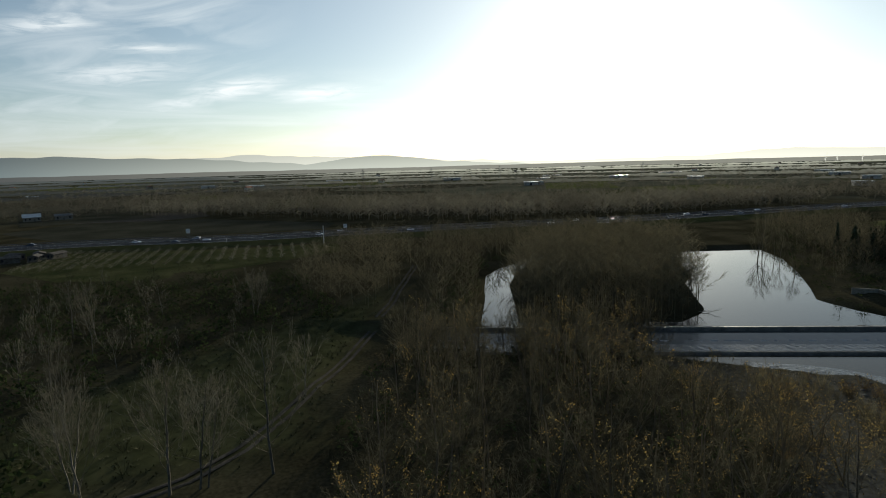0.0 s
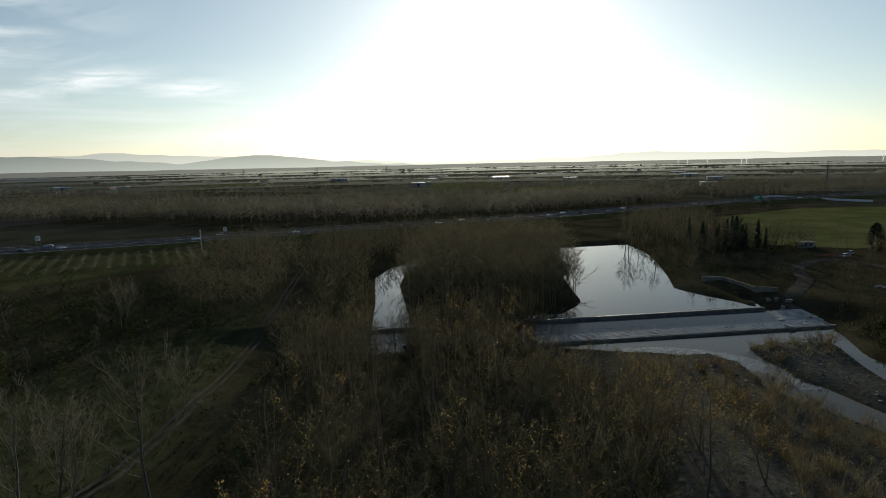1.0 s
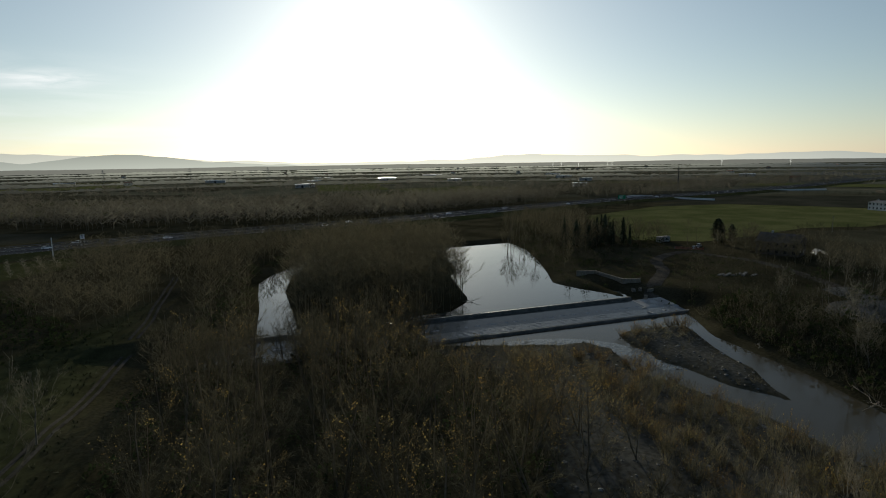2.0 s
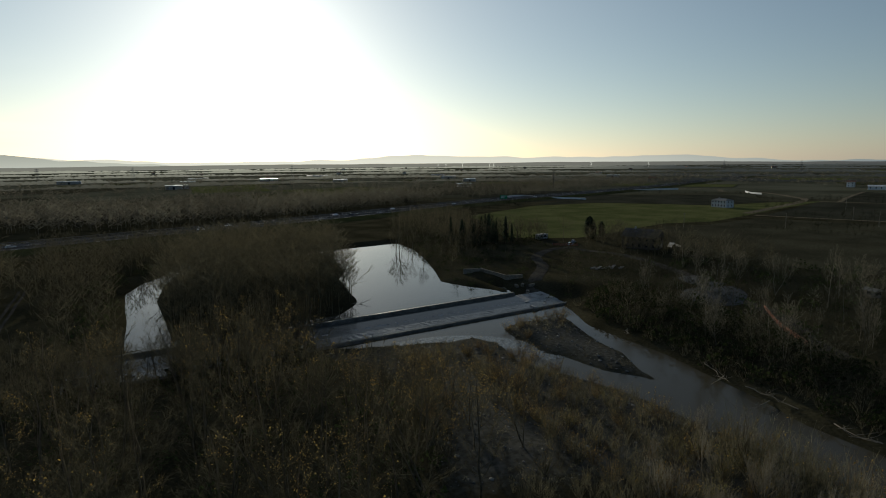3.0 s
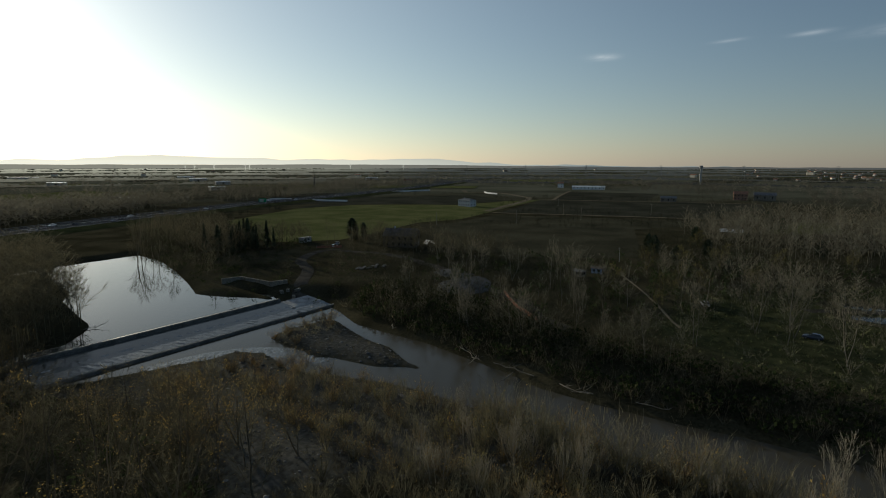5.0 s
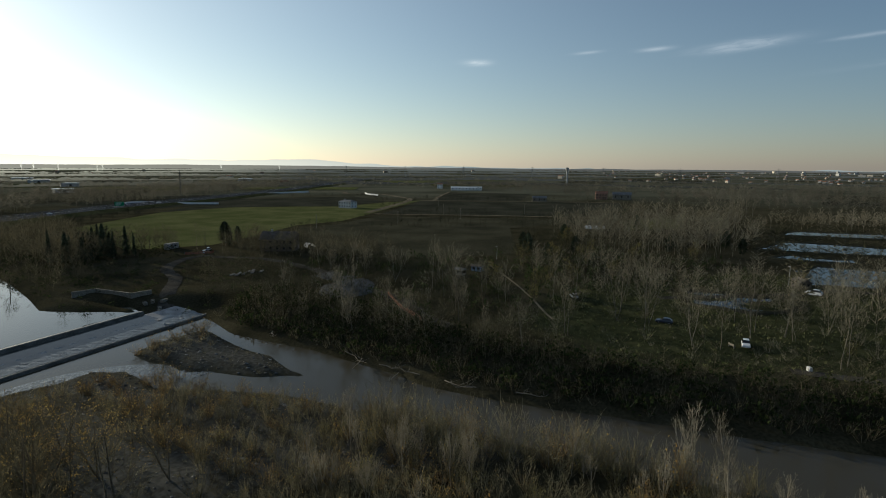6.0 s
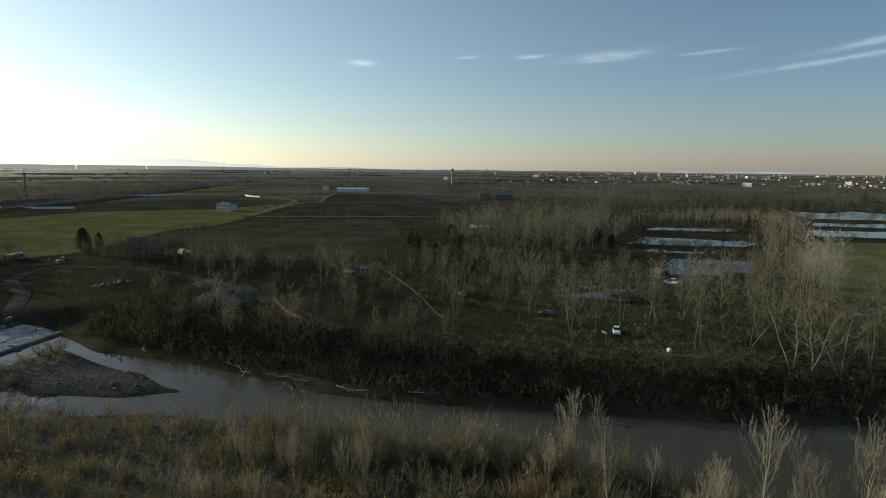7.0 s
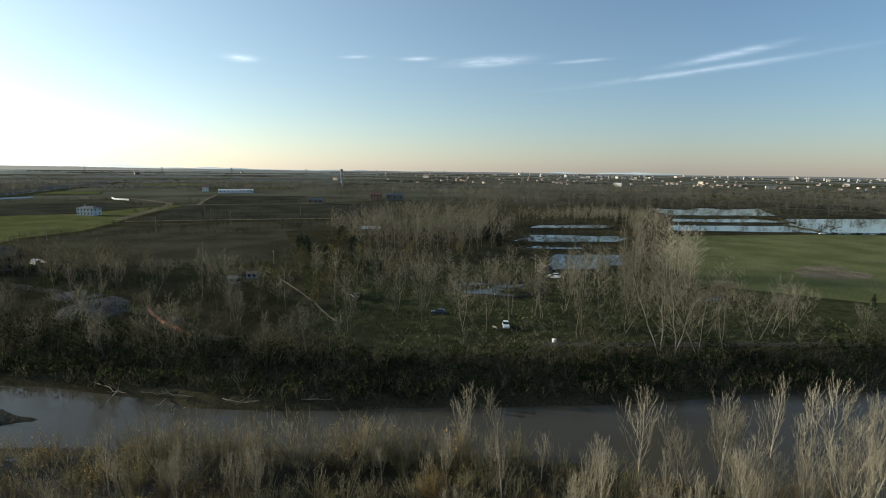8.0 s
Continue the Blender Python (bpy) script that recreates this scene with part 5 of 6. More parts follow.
joined("island_scrub", MID_SHRUBS, isl, 0.3 + 1.9 * R.rand(len(isl)) ** 3, 4, M_twig, "short dry weeds on the gravel island", "bushes", 4)
bank = scatter([(100, -130), (101, -70), (99.5, -20), (100.5, 20), (108, 50), (117, 80), (122, 100), (128, 112), (150, 112), (148, 85), (135, 55), (124, 30), (116, 0), (116, -60), (117, -130)], 2.7, 45)
joined("bank_thicket", LOW_SHRUBS, bank, R.uniform(1.8, 4.6, len(bank)), 4, M_twig, "dark tangled thicket down the far bank", "bushes", 5)
thorn = scatter([(101, -130), (102.5, -70), (101, -20), (102, 20), (109, 50), (118, 80), (123, 100), (130, 112), (150, 112), (148, 85), (135, 55), (124, 30), (118, 0), (118, -60), (119, -130)], 2.3, 245, 0.68)
joined("bank_brambles", BRAMBLES, thorn, R.uniform(1.0, 3.6, len(thorn)), 2, M_leaf_green, "dark green brambles and ivy on the far bank", "brambles", 305)
thorn = scatter([(-120, 75), (-170, 195), (-60, 215), (-26, 150), (-70, 95), (-48, 55)], 4.6, 246, 0.75)
joined("glade_brambles", BRAMBLES, thorn, R.uniform(1.0, 4.2, len(thorn)), 2, M_leaf_green, "dark green brambles round the glade", "brambles", 306)
thorn = scatter([(130, 30), (150, 112), (190, 130), (215, 120), (250, 60), (230, -10), (170, 10)], 6.5, 247, 0.6)
joined("scrub_brambles", BRAMBLES, thorn, R.uniform(1.2, 4.0, len(thorn)), 2, M_leaf_green, "dark green ivy and brambles in the scrub", "brambles", 307)
thorn = scatter([(120, 172), (150, 252), (175, 310), (210, 340), (200, 240), (214, 206), (190, 190), (160, 186), (140, 172)], 5.0, 248, 0.7)
joined("works_brambles", BRAMBLES, thorn, R.uniform(1.0, 3.0, len(thorn)), 2, M_leaf_green, "dark green brambles by the pond and works", "brambles", 308)
thorn = clear_of(scatter([(-14, 38), (-18, 105), (-12, 126), (20, 124), (46, 118), (49, 95), (43, 52), (30, 34), (8, 28)], 3.6, 249, 0.6), TRACK_VIEW, 5)
joined("wood_brambles", BRAMBLES, thorn, R.uniform(0.8, 2.6, len(thorn)), 2, M_leaf_green, "dark brambles and ivy under the riverside wood", "brambles", 309)
rim = scatter([(109, -125), (110, -60), (108, -20), (109, 20), (116, 50), (124, 80), (130, 105), (142, 108), (140, 80), (131, 55), (121, 25), (117, 0), (117, -60), (117, -125)], 3.4, 145, 0.85)
joined("rim_wood", MID_BROAD, rim, 2.5 + 6.5 * R.rand(len(rim)) ** 2, 10, M_twig, "dark tangle of small trees along the bank's rim", "wood", 205)
bank_trees = scatter([(112, 20), (118, 60), (130, 100), (150, 120), (190, 130), (215, 120), (215, 80), (190, 40), (170, 20), (135, 15)], 4.4, 46, 0.75)
bank_trees = clear_of(clear_of(clear_of(bank_trees, ROADS[6][1], 7), ROADS[5][1], 4), [(158, 70), (143.6, 60), (132.4, 49)], 7)
joined("bank_wood", MID_BROAD + MID_TREES[:2], bank_trees, R.uniform(3, 8.5, len(bank_trees)), 10, M_ivy, "young bare wood behind the far bank", "wood", 6)
under = scatter([(112, 20), (118, 60), (130, 100), (150, 120), (190, 130), (215, 120), (215, 80), (190, 40), (170, 20), (135, 15)], 4.0, 47, 0.7)
under = clear_of(clear_of(clear_of(under, ROADS[6][1], 4.5), ROADS[5][1], 3.5), [(158, 70), (143.6, 60), (132.4, 49)], 4)
joined("bank_undergrowth", LOW_SHRUBS, under, R.uniform(1.2, 3.2, len(under)), 4, M_ivy, "brown undergrowth behind the far bank", "bushes", 7)
lawn_bush = scatter([(122, -125), (121, -10), (135, 14), (200, 0), (215, -40), (212, -110), (160, -125)], 9, 48, 0.5)
joined("meadow_bushes", MID_SHRUBS, lawn_bush, R.uniform(0.8, 2.4, len(lawn_bush)), 4, M_twig_pale, "scattered pale bushes in rough grass", "bushes", 8)

garden = scatter([(147, 27), (174, 43), (226, 41), (278, 4), (248, -53), (214, -48), (200, -60), (199, -14), (176, 3), (150, 8)], 4.6, 250, 0.7)
garden = clear_of(garden, ROADS[6][1], 6)
joined("garden_scrub", MID_BROAD, garden, 2.0 + 7 * R.rand(len(garden)) ** 2, 10, M_twig_grey, "tangled grey-brown scrub and young trees behind the meadow", "scrub", 314)
joined("garden_brambles", BRAMBLES, garden[::2] + 1.6, R.uniform(1.2, 4.0, len(garden[::2])), 2, M_leaf_green, "dark evergreen bushes behind the meadow", "bushes", 315)
meadow_scrub = scatter([(124, -125), (123, -15), (140, 12), (172, 0), (172, -60), (200, -64), (206, -110), (160, -125)], 5.2, 251, 0.4)
joined("meadow_scrub", MID_SHRUBS, meadow_scrub, 0.8 + 3.2 * R.rand(len(meadow_scrub)), 4, M_twig_grey, "scattered grey bushes in the rough grass", "bushes", 316)
joined("meadow_brambles", BRAMBLES, meadow_scrub[::2] + 1.2, R.uniform(0.6, 2.2, len(meadow_scrub[::2])), 2, M_leaf_green, "low dark brambles in the rough grass", "brambles", 317)

line_ = np.stack([R.uniform(206, 216, 26), np.linspace(-70, -104, 26) + R.normal(0, 1.0, 26)], 1)
joined("pond_line", FARISH, line_, R.uniform(6, 13, 26), 10, M_twig_grey, "row of bare trees on the near bank of a fish pond", "trees", 320)
site_ = clear_of(scatter(SITE, 4.2, 253, 0.6), ROADS[5][1], 3.0)
joined("site_brambles", BRAMBLES, site_, R.uniform(0.5, 2.0, len(site_)), 2, M_leaf_green, "low dark brambles and weeds round the weir works", "brambles", 321)
joined("site_saplings", MID_BROAD, site_[::3] + 1.0, R.uniform(2.0, 7.0, len(site_[::3])), 10, M_twig, "thin bare saplings round the weir works", "trees", 322)
front = scatter([(150, -50), (205, -64), (212, -98), (160, -85)], 6.0, 252, 0.4)
joined("pond_front_wood", FARISH, front, R.uniform(8, 14, len(front)), 10, M_twig_grey, "open stand of bare trees before the fish ponds", "wood", 318)

# ---- woods ----
WOODS = [
    # name, outline, spacing, heights, templates, material, label
    ("island_wood", POND_ISLAND, 3.6, (10, 19), MID_TREES, M_twig, "tall bare wood on the pond island"),
    ("shore_wood", [(-14, 126), (8, 124), (9, 139), (-2, 142), (-10, 190), (-6, 260), (-12, 300), (40, 308), (96, 318), (100, 272), (92, 258), (36, 254), (21, 231), (14.5, 210), (12, 180), (8.5, 144)], 4.6, (7, 13), FARISH, M_twig, "bare wood along the pond shore"),
    ("west_wood", [(-30, 150), (-55, 190), (-60, 260), (-50, 300), (-16, 300), (-14, 250), (-12, 210), (-18, 160)], 5.6, (7, 13), MID_BROAD, M_twig, "bare wood beside the dirt track"),
    ("hedge_wood", [(-190, 110), (-170, 195), (-120, 200), (-70, 225), (-45, 205), (-50, 150), (-75, 100), (-110, 90)], 8.0, (4, 9.5), MID_BROAD, M_ivy, "scrubby bare wood below the orchard"),
    ("east_shore_wood", [(128, 175), (143, 200), (152, 225), (158, 262), (175, 310), (215, 345), (250, 330), (200, 235), (165, 200), (150, 190)], 5.2, (6, 12), FARISH, M_twig, "bare wood on the pond's far shore"),
    ("pond_edge_wood", [(121, 172), (132, 192), (145, 220), (151, 250), (160, 255), (152, 220), (140, 192), (128, 170)], 4.0, (2, 5.5), FARISH, M_twig, "bare trees close along the pond's edge"),
    ("works_scrub", [(122, 172), (150, 252), (175, 310), (215, 345), (200, 240), (214, 206), (170, 186), (150, 178)], 5.4, (2, 5), MID_BROAD, M_twig, "rough brown scrub between pond and field"),
    ("yard_scrub", [(136, 118), (140, 134), (160, 146), (186, 170), (196, 140), (186, 118), (150, 112)], 6.0, (2, 7), MID_BROAD, M_twig, "scattered scrub round the weir works"),
    ("treeline", [(150, 200), (158, 240), (196, 236), (216, 208), (204, 198), (180, 214), (165, 196)], 4.0, (7, 13), FARISH, M_twig, "dark bare trees between the pond and the field"),
    ("site_wood", [(190, 112), (196, 165), (215, 185), (240, 185), (245, 145), (228, 95), (205, 90)], 4.4, (6, 12), FARISH, M_twig, "bare trees round an old farmhouse"),
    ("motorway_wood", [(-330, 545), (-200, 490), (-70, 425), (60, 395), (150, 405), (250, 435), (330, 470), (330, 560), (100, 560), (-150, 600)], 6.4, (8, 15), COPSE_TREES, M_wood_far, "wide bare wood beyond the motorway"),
    ("poplar_wood", [(255, -35), (265, 20), (330, 40), (380, 20), (430, -30), (420, -80), (340, -60), (300, -55)], 6.5, (9, 19), FARISH, M_twig_grey, "tall pale bare poplar wood"),
    ("scrub_wood", [(205, 20), (235, 60), (255, 45), (330, 60), (300, 20), (260, 10), (250, -40), (215, -20)], 5.4, (4, 9), MID_BROAD, M_ivy, "mixed scrub wood behind the gardens"),
    ("garden_wood", [(160, -60), (172, -5), (210, -10), (214, -50), (208, -110), (170, -125)], 9.0, (6, 12), MID_TREES, M_twig_grey, "light pale wood by the fish ponds"),
    ("pond_side_wood", [(255, -40), (420, -85), (480, -170), (480, -240), (410, -200), (345, -185), (300, -140), (230, -115), (216, -100), (262, -116), (275, -125), (340, -150), (410, -178), (420, -95), (300, -60)], 7.0, (6, 13), FARISH, M_twig_pale, "bare trees between the fish ponds"),
    ("south_wood", [(180, -104), (200, -118), (225, -128), (228, -112), (200, -100)], 4.6, (10, 20), MID_TREES, M_twig_pale, "close stand of tall pale poplars"),
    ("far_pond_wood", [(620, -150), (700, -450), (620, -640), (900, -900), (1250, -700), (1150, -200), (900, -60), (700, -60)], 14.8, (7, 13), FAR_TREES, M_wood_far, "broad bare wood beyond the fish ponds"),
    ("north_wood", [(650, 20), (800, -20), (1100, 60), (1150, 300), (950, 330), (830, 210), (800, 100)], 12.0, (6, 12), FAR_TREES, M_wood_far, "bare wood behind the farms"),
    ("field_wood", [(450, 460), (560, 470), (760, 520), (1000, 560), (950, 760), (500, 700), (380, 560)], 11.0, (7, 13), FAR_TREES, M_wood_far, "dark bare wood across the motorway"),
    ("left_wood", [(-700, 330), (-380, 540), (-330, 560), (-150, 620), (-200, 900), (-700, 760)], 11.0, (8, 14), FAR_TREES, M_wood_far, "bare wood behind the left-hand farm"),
]
for k, (nm, outline, step, hs, temps, mat_, label_) in enumerate(WOODS):
    sp = scatter(outline, step, 60 + k, 0.92, [POND] if nm in ("shore_wood", "east_shore_wood") else [])
    sp = clear_of(clear_of(sp, HIGHWAY, 22), ROADS[5][1], 3.5)
    joined(nm, temps, sp, R.uniform(*hs, len(sp)), 10, mat_, label_.replace(" left-hand", ""), "wood", 80 + k)
for nm, outline, step in (("island_undergrowth", POND_ISLAND, 4.3), ("glade_bushes", [(-100, 70), (-80, 130), (-50, 165), (-20, 200), (-22, 130), (-22, 80), (-60, 55)], 7.0), ("wood_undergrowth", [(-16, 40), (-19, 105), (-12, 126), (20, 124), (47, 119), (50, 95), (44, 52), (30, 36), (8, 30)], 4.4), ("west_bushes", [(-190, 90), (-170, 195), (-60, 215), (-30, 150), (-75, 95), (-100, 60)], 5.5), ("pond_shore_bushes", [(-14, 128), (-10, 190), (20, 240), (40, 256), (22, 231), (8, 210), (4, 180), (2, 144)], 4.0)):
    sp = clear_of(clear_of(scatter(outline, step, 150 + int(step * 10), 0.8), TRACK, 3.0), TRACK_VIEW, 4.5)
    joined(nm, LOW_SHRUBS, sp, R.uniform(0.8, 3.4, len(sp)), 4, M_twig if nm == "island_undergrowth" else M_ivy, "dark brown undergrowth and brambles", "bushes", 160 + int(step * 10))

rows_ = []
for k, outline in enumerate(FISH):
    L = smooth_line(outline + outline[:1], 2.4)
    L = L[wave(L[:, 0], L[:, 1], 64, 22) + 0.4 * R.rand(len(L)) > (-0.25 if k < 4 else 0.35 if k < 8 else 0.1)]
    rows_.append(L + R.normal(0, 1.3, L.shape))
rows_ = np.concatenate(rows_)
joined("pond_rows", FAR_TREES, rows_, 2.0 + R.uniform(1, 9, len(rows_)) * R.rand(len(rows_)) ** 0.5, 10, M_ivy, "thin bare trees along the fish pond banks", "trees", 210)

# clumps and hedgerows out to the horizon
n_far = 13500
fa, fd = np.radians(R.uniform(-48, 142, n_far)), 600 * (7.4 ** R.rand(n_far))
fx, fy = fd * np.sin(fa), fd * np.cos(fa)
patch = wave(fx, fy, 61, 700) + 0.5 * wave(fx, fy, 62, 240)
line = np.abs(wave(fx, fy, 63, 420)) < 0.09
open_land = (fx > 380) & (fx < 900) & (fy > -40) & (fy < 460)
az_far = np.degrees(fa)
keep_far = ((patch > np.where((az_far > 84) | ((az_far > -15) & (az_far < 58)), -0.9, -0.25)) | line) & ~open_land
far_spots = np.stack([fx, fy], 1)[keep_far]
far_spots = clear_of(far_spots, HIGHWAY, 20)
near_far = np.hypot(far_spots[:, 0], far_spots[:, 1]) < 900
copse = far_spots[near_far]
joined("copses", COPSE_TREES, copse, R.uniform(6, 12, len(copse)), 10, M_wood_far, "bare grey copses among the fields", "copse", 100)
far_spots = far_spots[~near_far]
far_spots = far_spots[(np.hypot(far_spots[:, 0], far_spots[:, 1]) < 2300) | (np.degrees(np.arctan2(far_spots[:, 0], far_spots[:, 1])) > 84)]
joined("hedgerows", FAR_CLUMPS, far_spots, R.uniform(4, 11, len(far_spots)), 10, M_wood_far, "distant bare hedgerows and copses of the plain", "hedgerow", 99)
HEDGES = [([(318, 207), (329, 187), (332, 154), (338.5, 121), (349, 85)], 3.6), ([(318, 206), (328, 186), (333, 153), (339, 120), (350, 84)], 3.2), ([(355, 146), (357, 128), (369, 113), (371, 94), (363, 73), (402, 60), (405, 40)], 7), ([(420, 192), (440, 100), (457, -3)], 6), ([(236, 148), (309, 203), (357, 190), (420, 193)], 3), ([(357, 70), (440, 0), (470, -60)], 7), ([(470, 215), (590, 222)], 5), ([(600, 226), (640, 3)], 6), ([(360, 372), (256, 330), (200, 226)], 8), ([(560, 430), (640, 330), (560, 250)], 5)]
hsp, hh = [], []
for line, tall_ in HEDGES:
    L = smooth_line(line, 3.0)
    L = L[R.rand(len(L)) < 0.9] + 0
    hsp.append(L + R.normal(0, 1.5, L.shape))
    hh.append(R.uniform(0.5, 1.3, len(L)) * tall_)
joined("field_hedges", FAR_TREES, np.concatenate(hsp), np.concatenate(hh), 10, M_ivy, "dark bare hedges between the near fields", "hedgerow", 98)

# orchard rows
orch = []
for k in range(26):
    a = np.array([-188 + k * 5.4, 226 + k * 1.2])
    for j in range(22):
        orch.append(a + np.array([-0.9, 3.0]) * j + R.normal(0, 0.2, 2))
orch = np.array(orch)
orch = orch[sdf(orch[:, 0], orch[:, 1], SHEETS[10][1]) < -1]
joined("orchard_rows", FAR_CLUMPS, orch, R.uniform(1.8, 2.6, len(orch)), 10, M_twig_grey, "rows of young bare fruit trees", "orchard", 97)

# dry grass tufts in the clearings
def tuft(seed):
    r = np.random.RandomState(seed)
    V = []
    for k in range(5):
        a, w = r.normal(0, 0.25, 2), r.uniform(0.05, 0.12)
        d = r.normal(0, 0.3, 2)
        V += [(a[0] - w, a[1], 0), (a[0] + w, a[1] + w, 0), (a[0] + d[0], a[1] + d[1], r.uniform(0.3, 0.7))]
    return np.array(V), np.arange(15).reshape(-1, 3)


TUFTS = [tuft(k) for k in range(4)]
M_tuft_green = surf("rough green blades", (0.075, 0.086, 0.032), (0.125, 0.124, 0.055), 0.1, 0.9, 0, "island")
M_tuft = surf("dry grass blades", (0.04, 0.043, 0.018), (0.078, 0.07, 0.034), 0.1, 0.9, 0, "island")
sp = clear_of(scatter(GLADE, 1.3, 170, 0.7), TRACK, 2.2)
joined("glade_grass", TUFTS, sp, R.uniform(0.22, 0.55, len(sp)), 0.6, M_tuft, "tussocky dry grass in the glade", "grass", 171)
sp = scatter(LAWN, 1.35, 172, 0.8)
joined("meadow_grass", TUFTS, sp, R.uniform(0.25, 0.65, len(sp)), 0.6, M_tuft_green, "tussocky rough grass on the far bank", "grass", 173)

# ---- buildings ----


def house(name, x, y, rz, w, d, h, roof_h, wall, roof, label, category="house", rows=2, cols=4, hip=0.0, group="", windows=True, chimney=True):
    """A house with walls, a gabled or hipped roof, windows, a door and a chimney."""
    ob = thing(name, x, y, ground_z(x, y), rz, label, category, group)
    part("wall", box_bm(-w / 2, w / 2, -d / 2, d / 2, -0.5, h), wall, ob)
    bm = bmesh.new()
    o, k = 0.5, hip * w / 2
    e = [bm.verts.new(v) for v in ((-w / 2 - o, -d / 2 - o, h - 0.1), (w / 2 + o, -d / 2 - o, h - 0.1), (w / 2 + o, d / 2 + o, h - 0.1), (-w / 2 - o, d / 2 + o, h - 0.1), (-w / 2 - o + k, 0, h + roof_h), (w / 2 + o - k, 0, h + roof_h))]
    for f in ((0, 1, 5, 4), (2, 3, 4, 5), (1, 2, 5), (3, 0, 4), (3, 2, 1, 0)):
        bm.faces.new([e[i] for i in f])
    part("roof", bm, roof, ob)
    if chimney:
        part("chimney", box_bm(w * 0.2, w * 0.2 + 0.7, -0.35, 0.35, h + roof_h * 0.5, h + roof_h + 0.9), M_concrete, ob)
    if windows:
        fh = h / rows
        for side in (-1, 1):
            for i in range(rows):
                for j in range(cols):
                    cx = -w / 2 + w * (j + 0.5) / cols
                    if i == 0 and j == cols // 2 and side < 0:
                        part("door", box_bm(cx - 0.6, cx + 0.6, side * d / 2 - 0.06, side * d / 2 + 0.06, 0, 2.2), M_wet, ob)
                        continue
                    z0 = fh * i + fh * 0.35
                    part("window", box_bm(cx - 0.55, cx + 0.55, side * d / 2 - 0.05, side * d / 2 + 0.05, z0, z0 + fh * 0.45), M_glass, ob)
        for side in (-1, 1):
            for i in range(rows):
                z0 = fh * i + fh * 0.35
                for cy in (-d * 0.22, d * 0.22):
                    part("window", box_bm(side * w / 2 - 0.05, side * w / 2 + 0.05, cy - 0.5, cy + 0.5, z0, z0 + fh * 0.45), M_glass, ob)
    return ob


house("farmhouse", 470, 249, 77, 15, 9, 6.0, 1.5, M_concrete_pale, M_greyroof, "white two-storey farmhouse with dark windows in fields", cols=5, hip=0.5)
house("old_farmhouse", 225, 156, 108, 16, 10, 5.5, 3.4, M_shed, M_shed, "long grey derelict farmhouse with a low gabled roof", cols=5)
house("red_farmhouse", 710, 26, 95, 14, 9, 7, 3, M_brickred, M_rooftile, "red brick farmhouse with a tiled roof", cols=4)
house("barn", 717, 2, 92, 22, 10, 6, 3, M_stone, M_greyroof, "dark grey barn beside the red farmhouse", "barn", rows=1, cols=3, chimney=False)
house("long_shed", 872, 245, 108, 50, 12, 4.5, 1.5, M_white, M_white, "long low white farm shed", "shed", rows=1, cols=9, chimney=False)
house("cottage", 919, 306, 100, 9, 8, 7, 2.5, M_white, M_rooftile, "small white cottage at a field's edge", cols=2)
house("farm_shed", 640, 92, 100, 16, 8, 4, 2, M_stone, M_greyroof, "small grey shed in ploughed land", "shed", rows=1, cols=3, chimney=False)
house("fishing_hut", 213.5, -59.5, 12, 5.5, 4, 2.4, 1.1, M_shed, M_shed, "small dark wooden fishing hut on the pond bank", "hut", rows=1, cols=2, chimney=False)
house("garden_shed", 206.5, 53, 80, 4, 3, 2.2, 0.5, M_bluetarp, M_shed, "small pale blue garden shed among bushes", "shed", rows=1, cols=2, chimney=False)
house("garden_shed", 196, 57, 70, 3.4, 2.6, 2.1, 0.6, M_stone, M_greyroof, "small grey garden shed among bushes", "shed", rows=1, cols=1, chimney=False)
house("white_barn", -373, 500, 40, 13, 9, 4, 3, M_stone, M_concrete_pale, "white barn with a pale sunlit roof", "barn", rows=1, cols=4, chimney=False)
house("farm_shed", -352, 512, 35, 14, 7, 4, 1.6, M_stone, M_greyroof, "grey shed beside the white barn", "shed", rows=1, cols=3, chimney=False)
for x, y, w in ((-208, 260, 9), (-198, 264, 6), (-193, 272, 8), (-212, 270, 7), (-203, 274, 6)):
    house("allotment_shed", x, y, R.uniform(0, 180), w, 4.5, 2.6, 0.9, M_shed, M_shed, "small grey allotment shed by the motorway", "shed", rows=1, cols=2, chimney=False, group="allotment sheds")
# plain far houses
for k in range(30):
    az, dist = R.uniform(-40, 96), R.uniform(900, 3600)
    x, y = dist * math.sin(radians(az)), dist * math.cos(radians(az))
    house("far_house", x, y, R.uniform(0, 180), R.uniform(9, 18), R.uniform(8, 11), R.uniform(5, 8), R.uniform(2, 3), (M_cream, M_stone)[k % 2], M_rooftile, "distant pale house among trees of the plain", windows=False, chimney=False, group="far houses")
for k in range(270):
    az, dist = R.uniform(88, 142), 1500 * (3.0 ** R.rand())
    x, y = dist * math.sin(radians(az)), dist * math.cos(radians(az))
    big = k % 11 == 0
    house("town_block" if big else "town_house", x, y, R.uniform(0, 180), R.uniform(14, 26) if big else R.uniform(6, 9), R.uniform(6, 9), R.uniform(7, 10) if big else R.uniform(3.2, 5), 0.6 if big else 1.8, (M_cream, M_concrete, M_concrete, M_concrete)[k % 4], M_greyroof if big else M_rooftile,
          "pale flat block of the distant town" if big else "pale house of the distant town", "building" if big else "house", windows=False, chimney=False, group="town blocks" if big else "town houses")


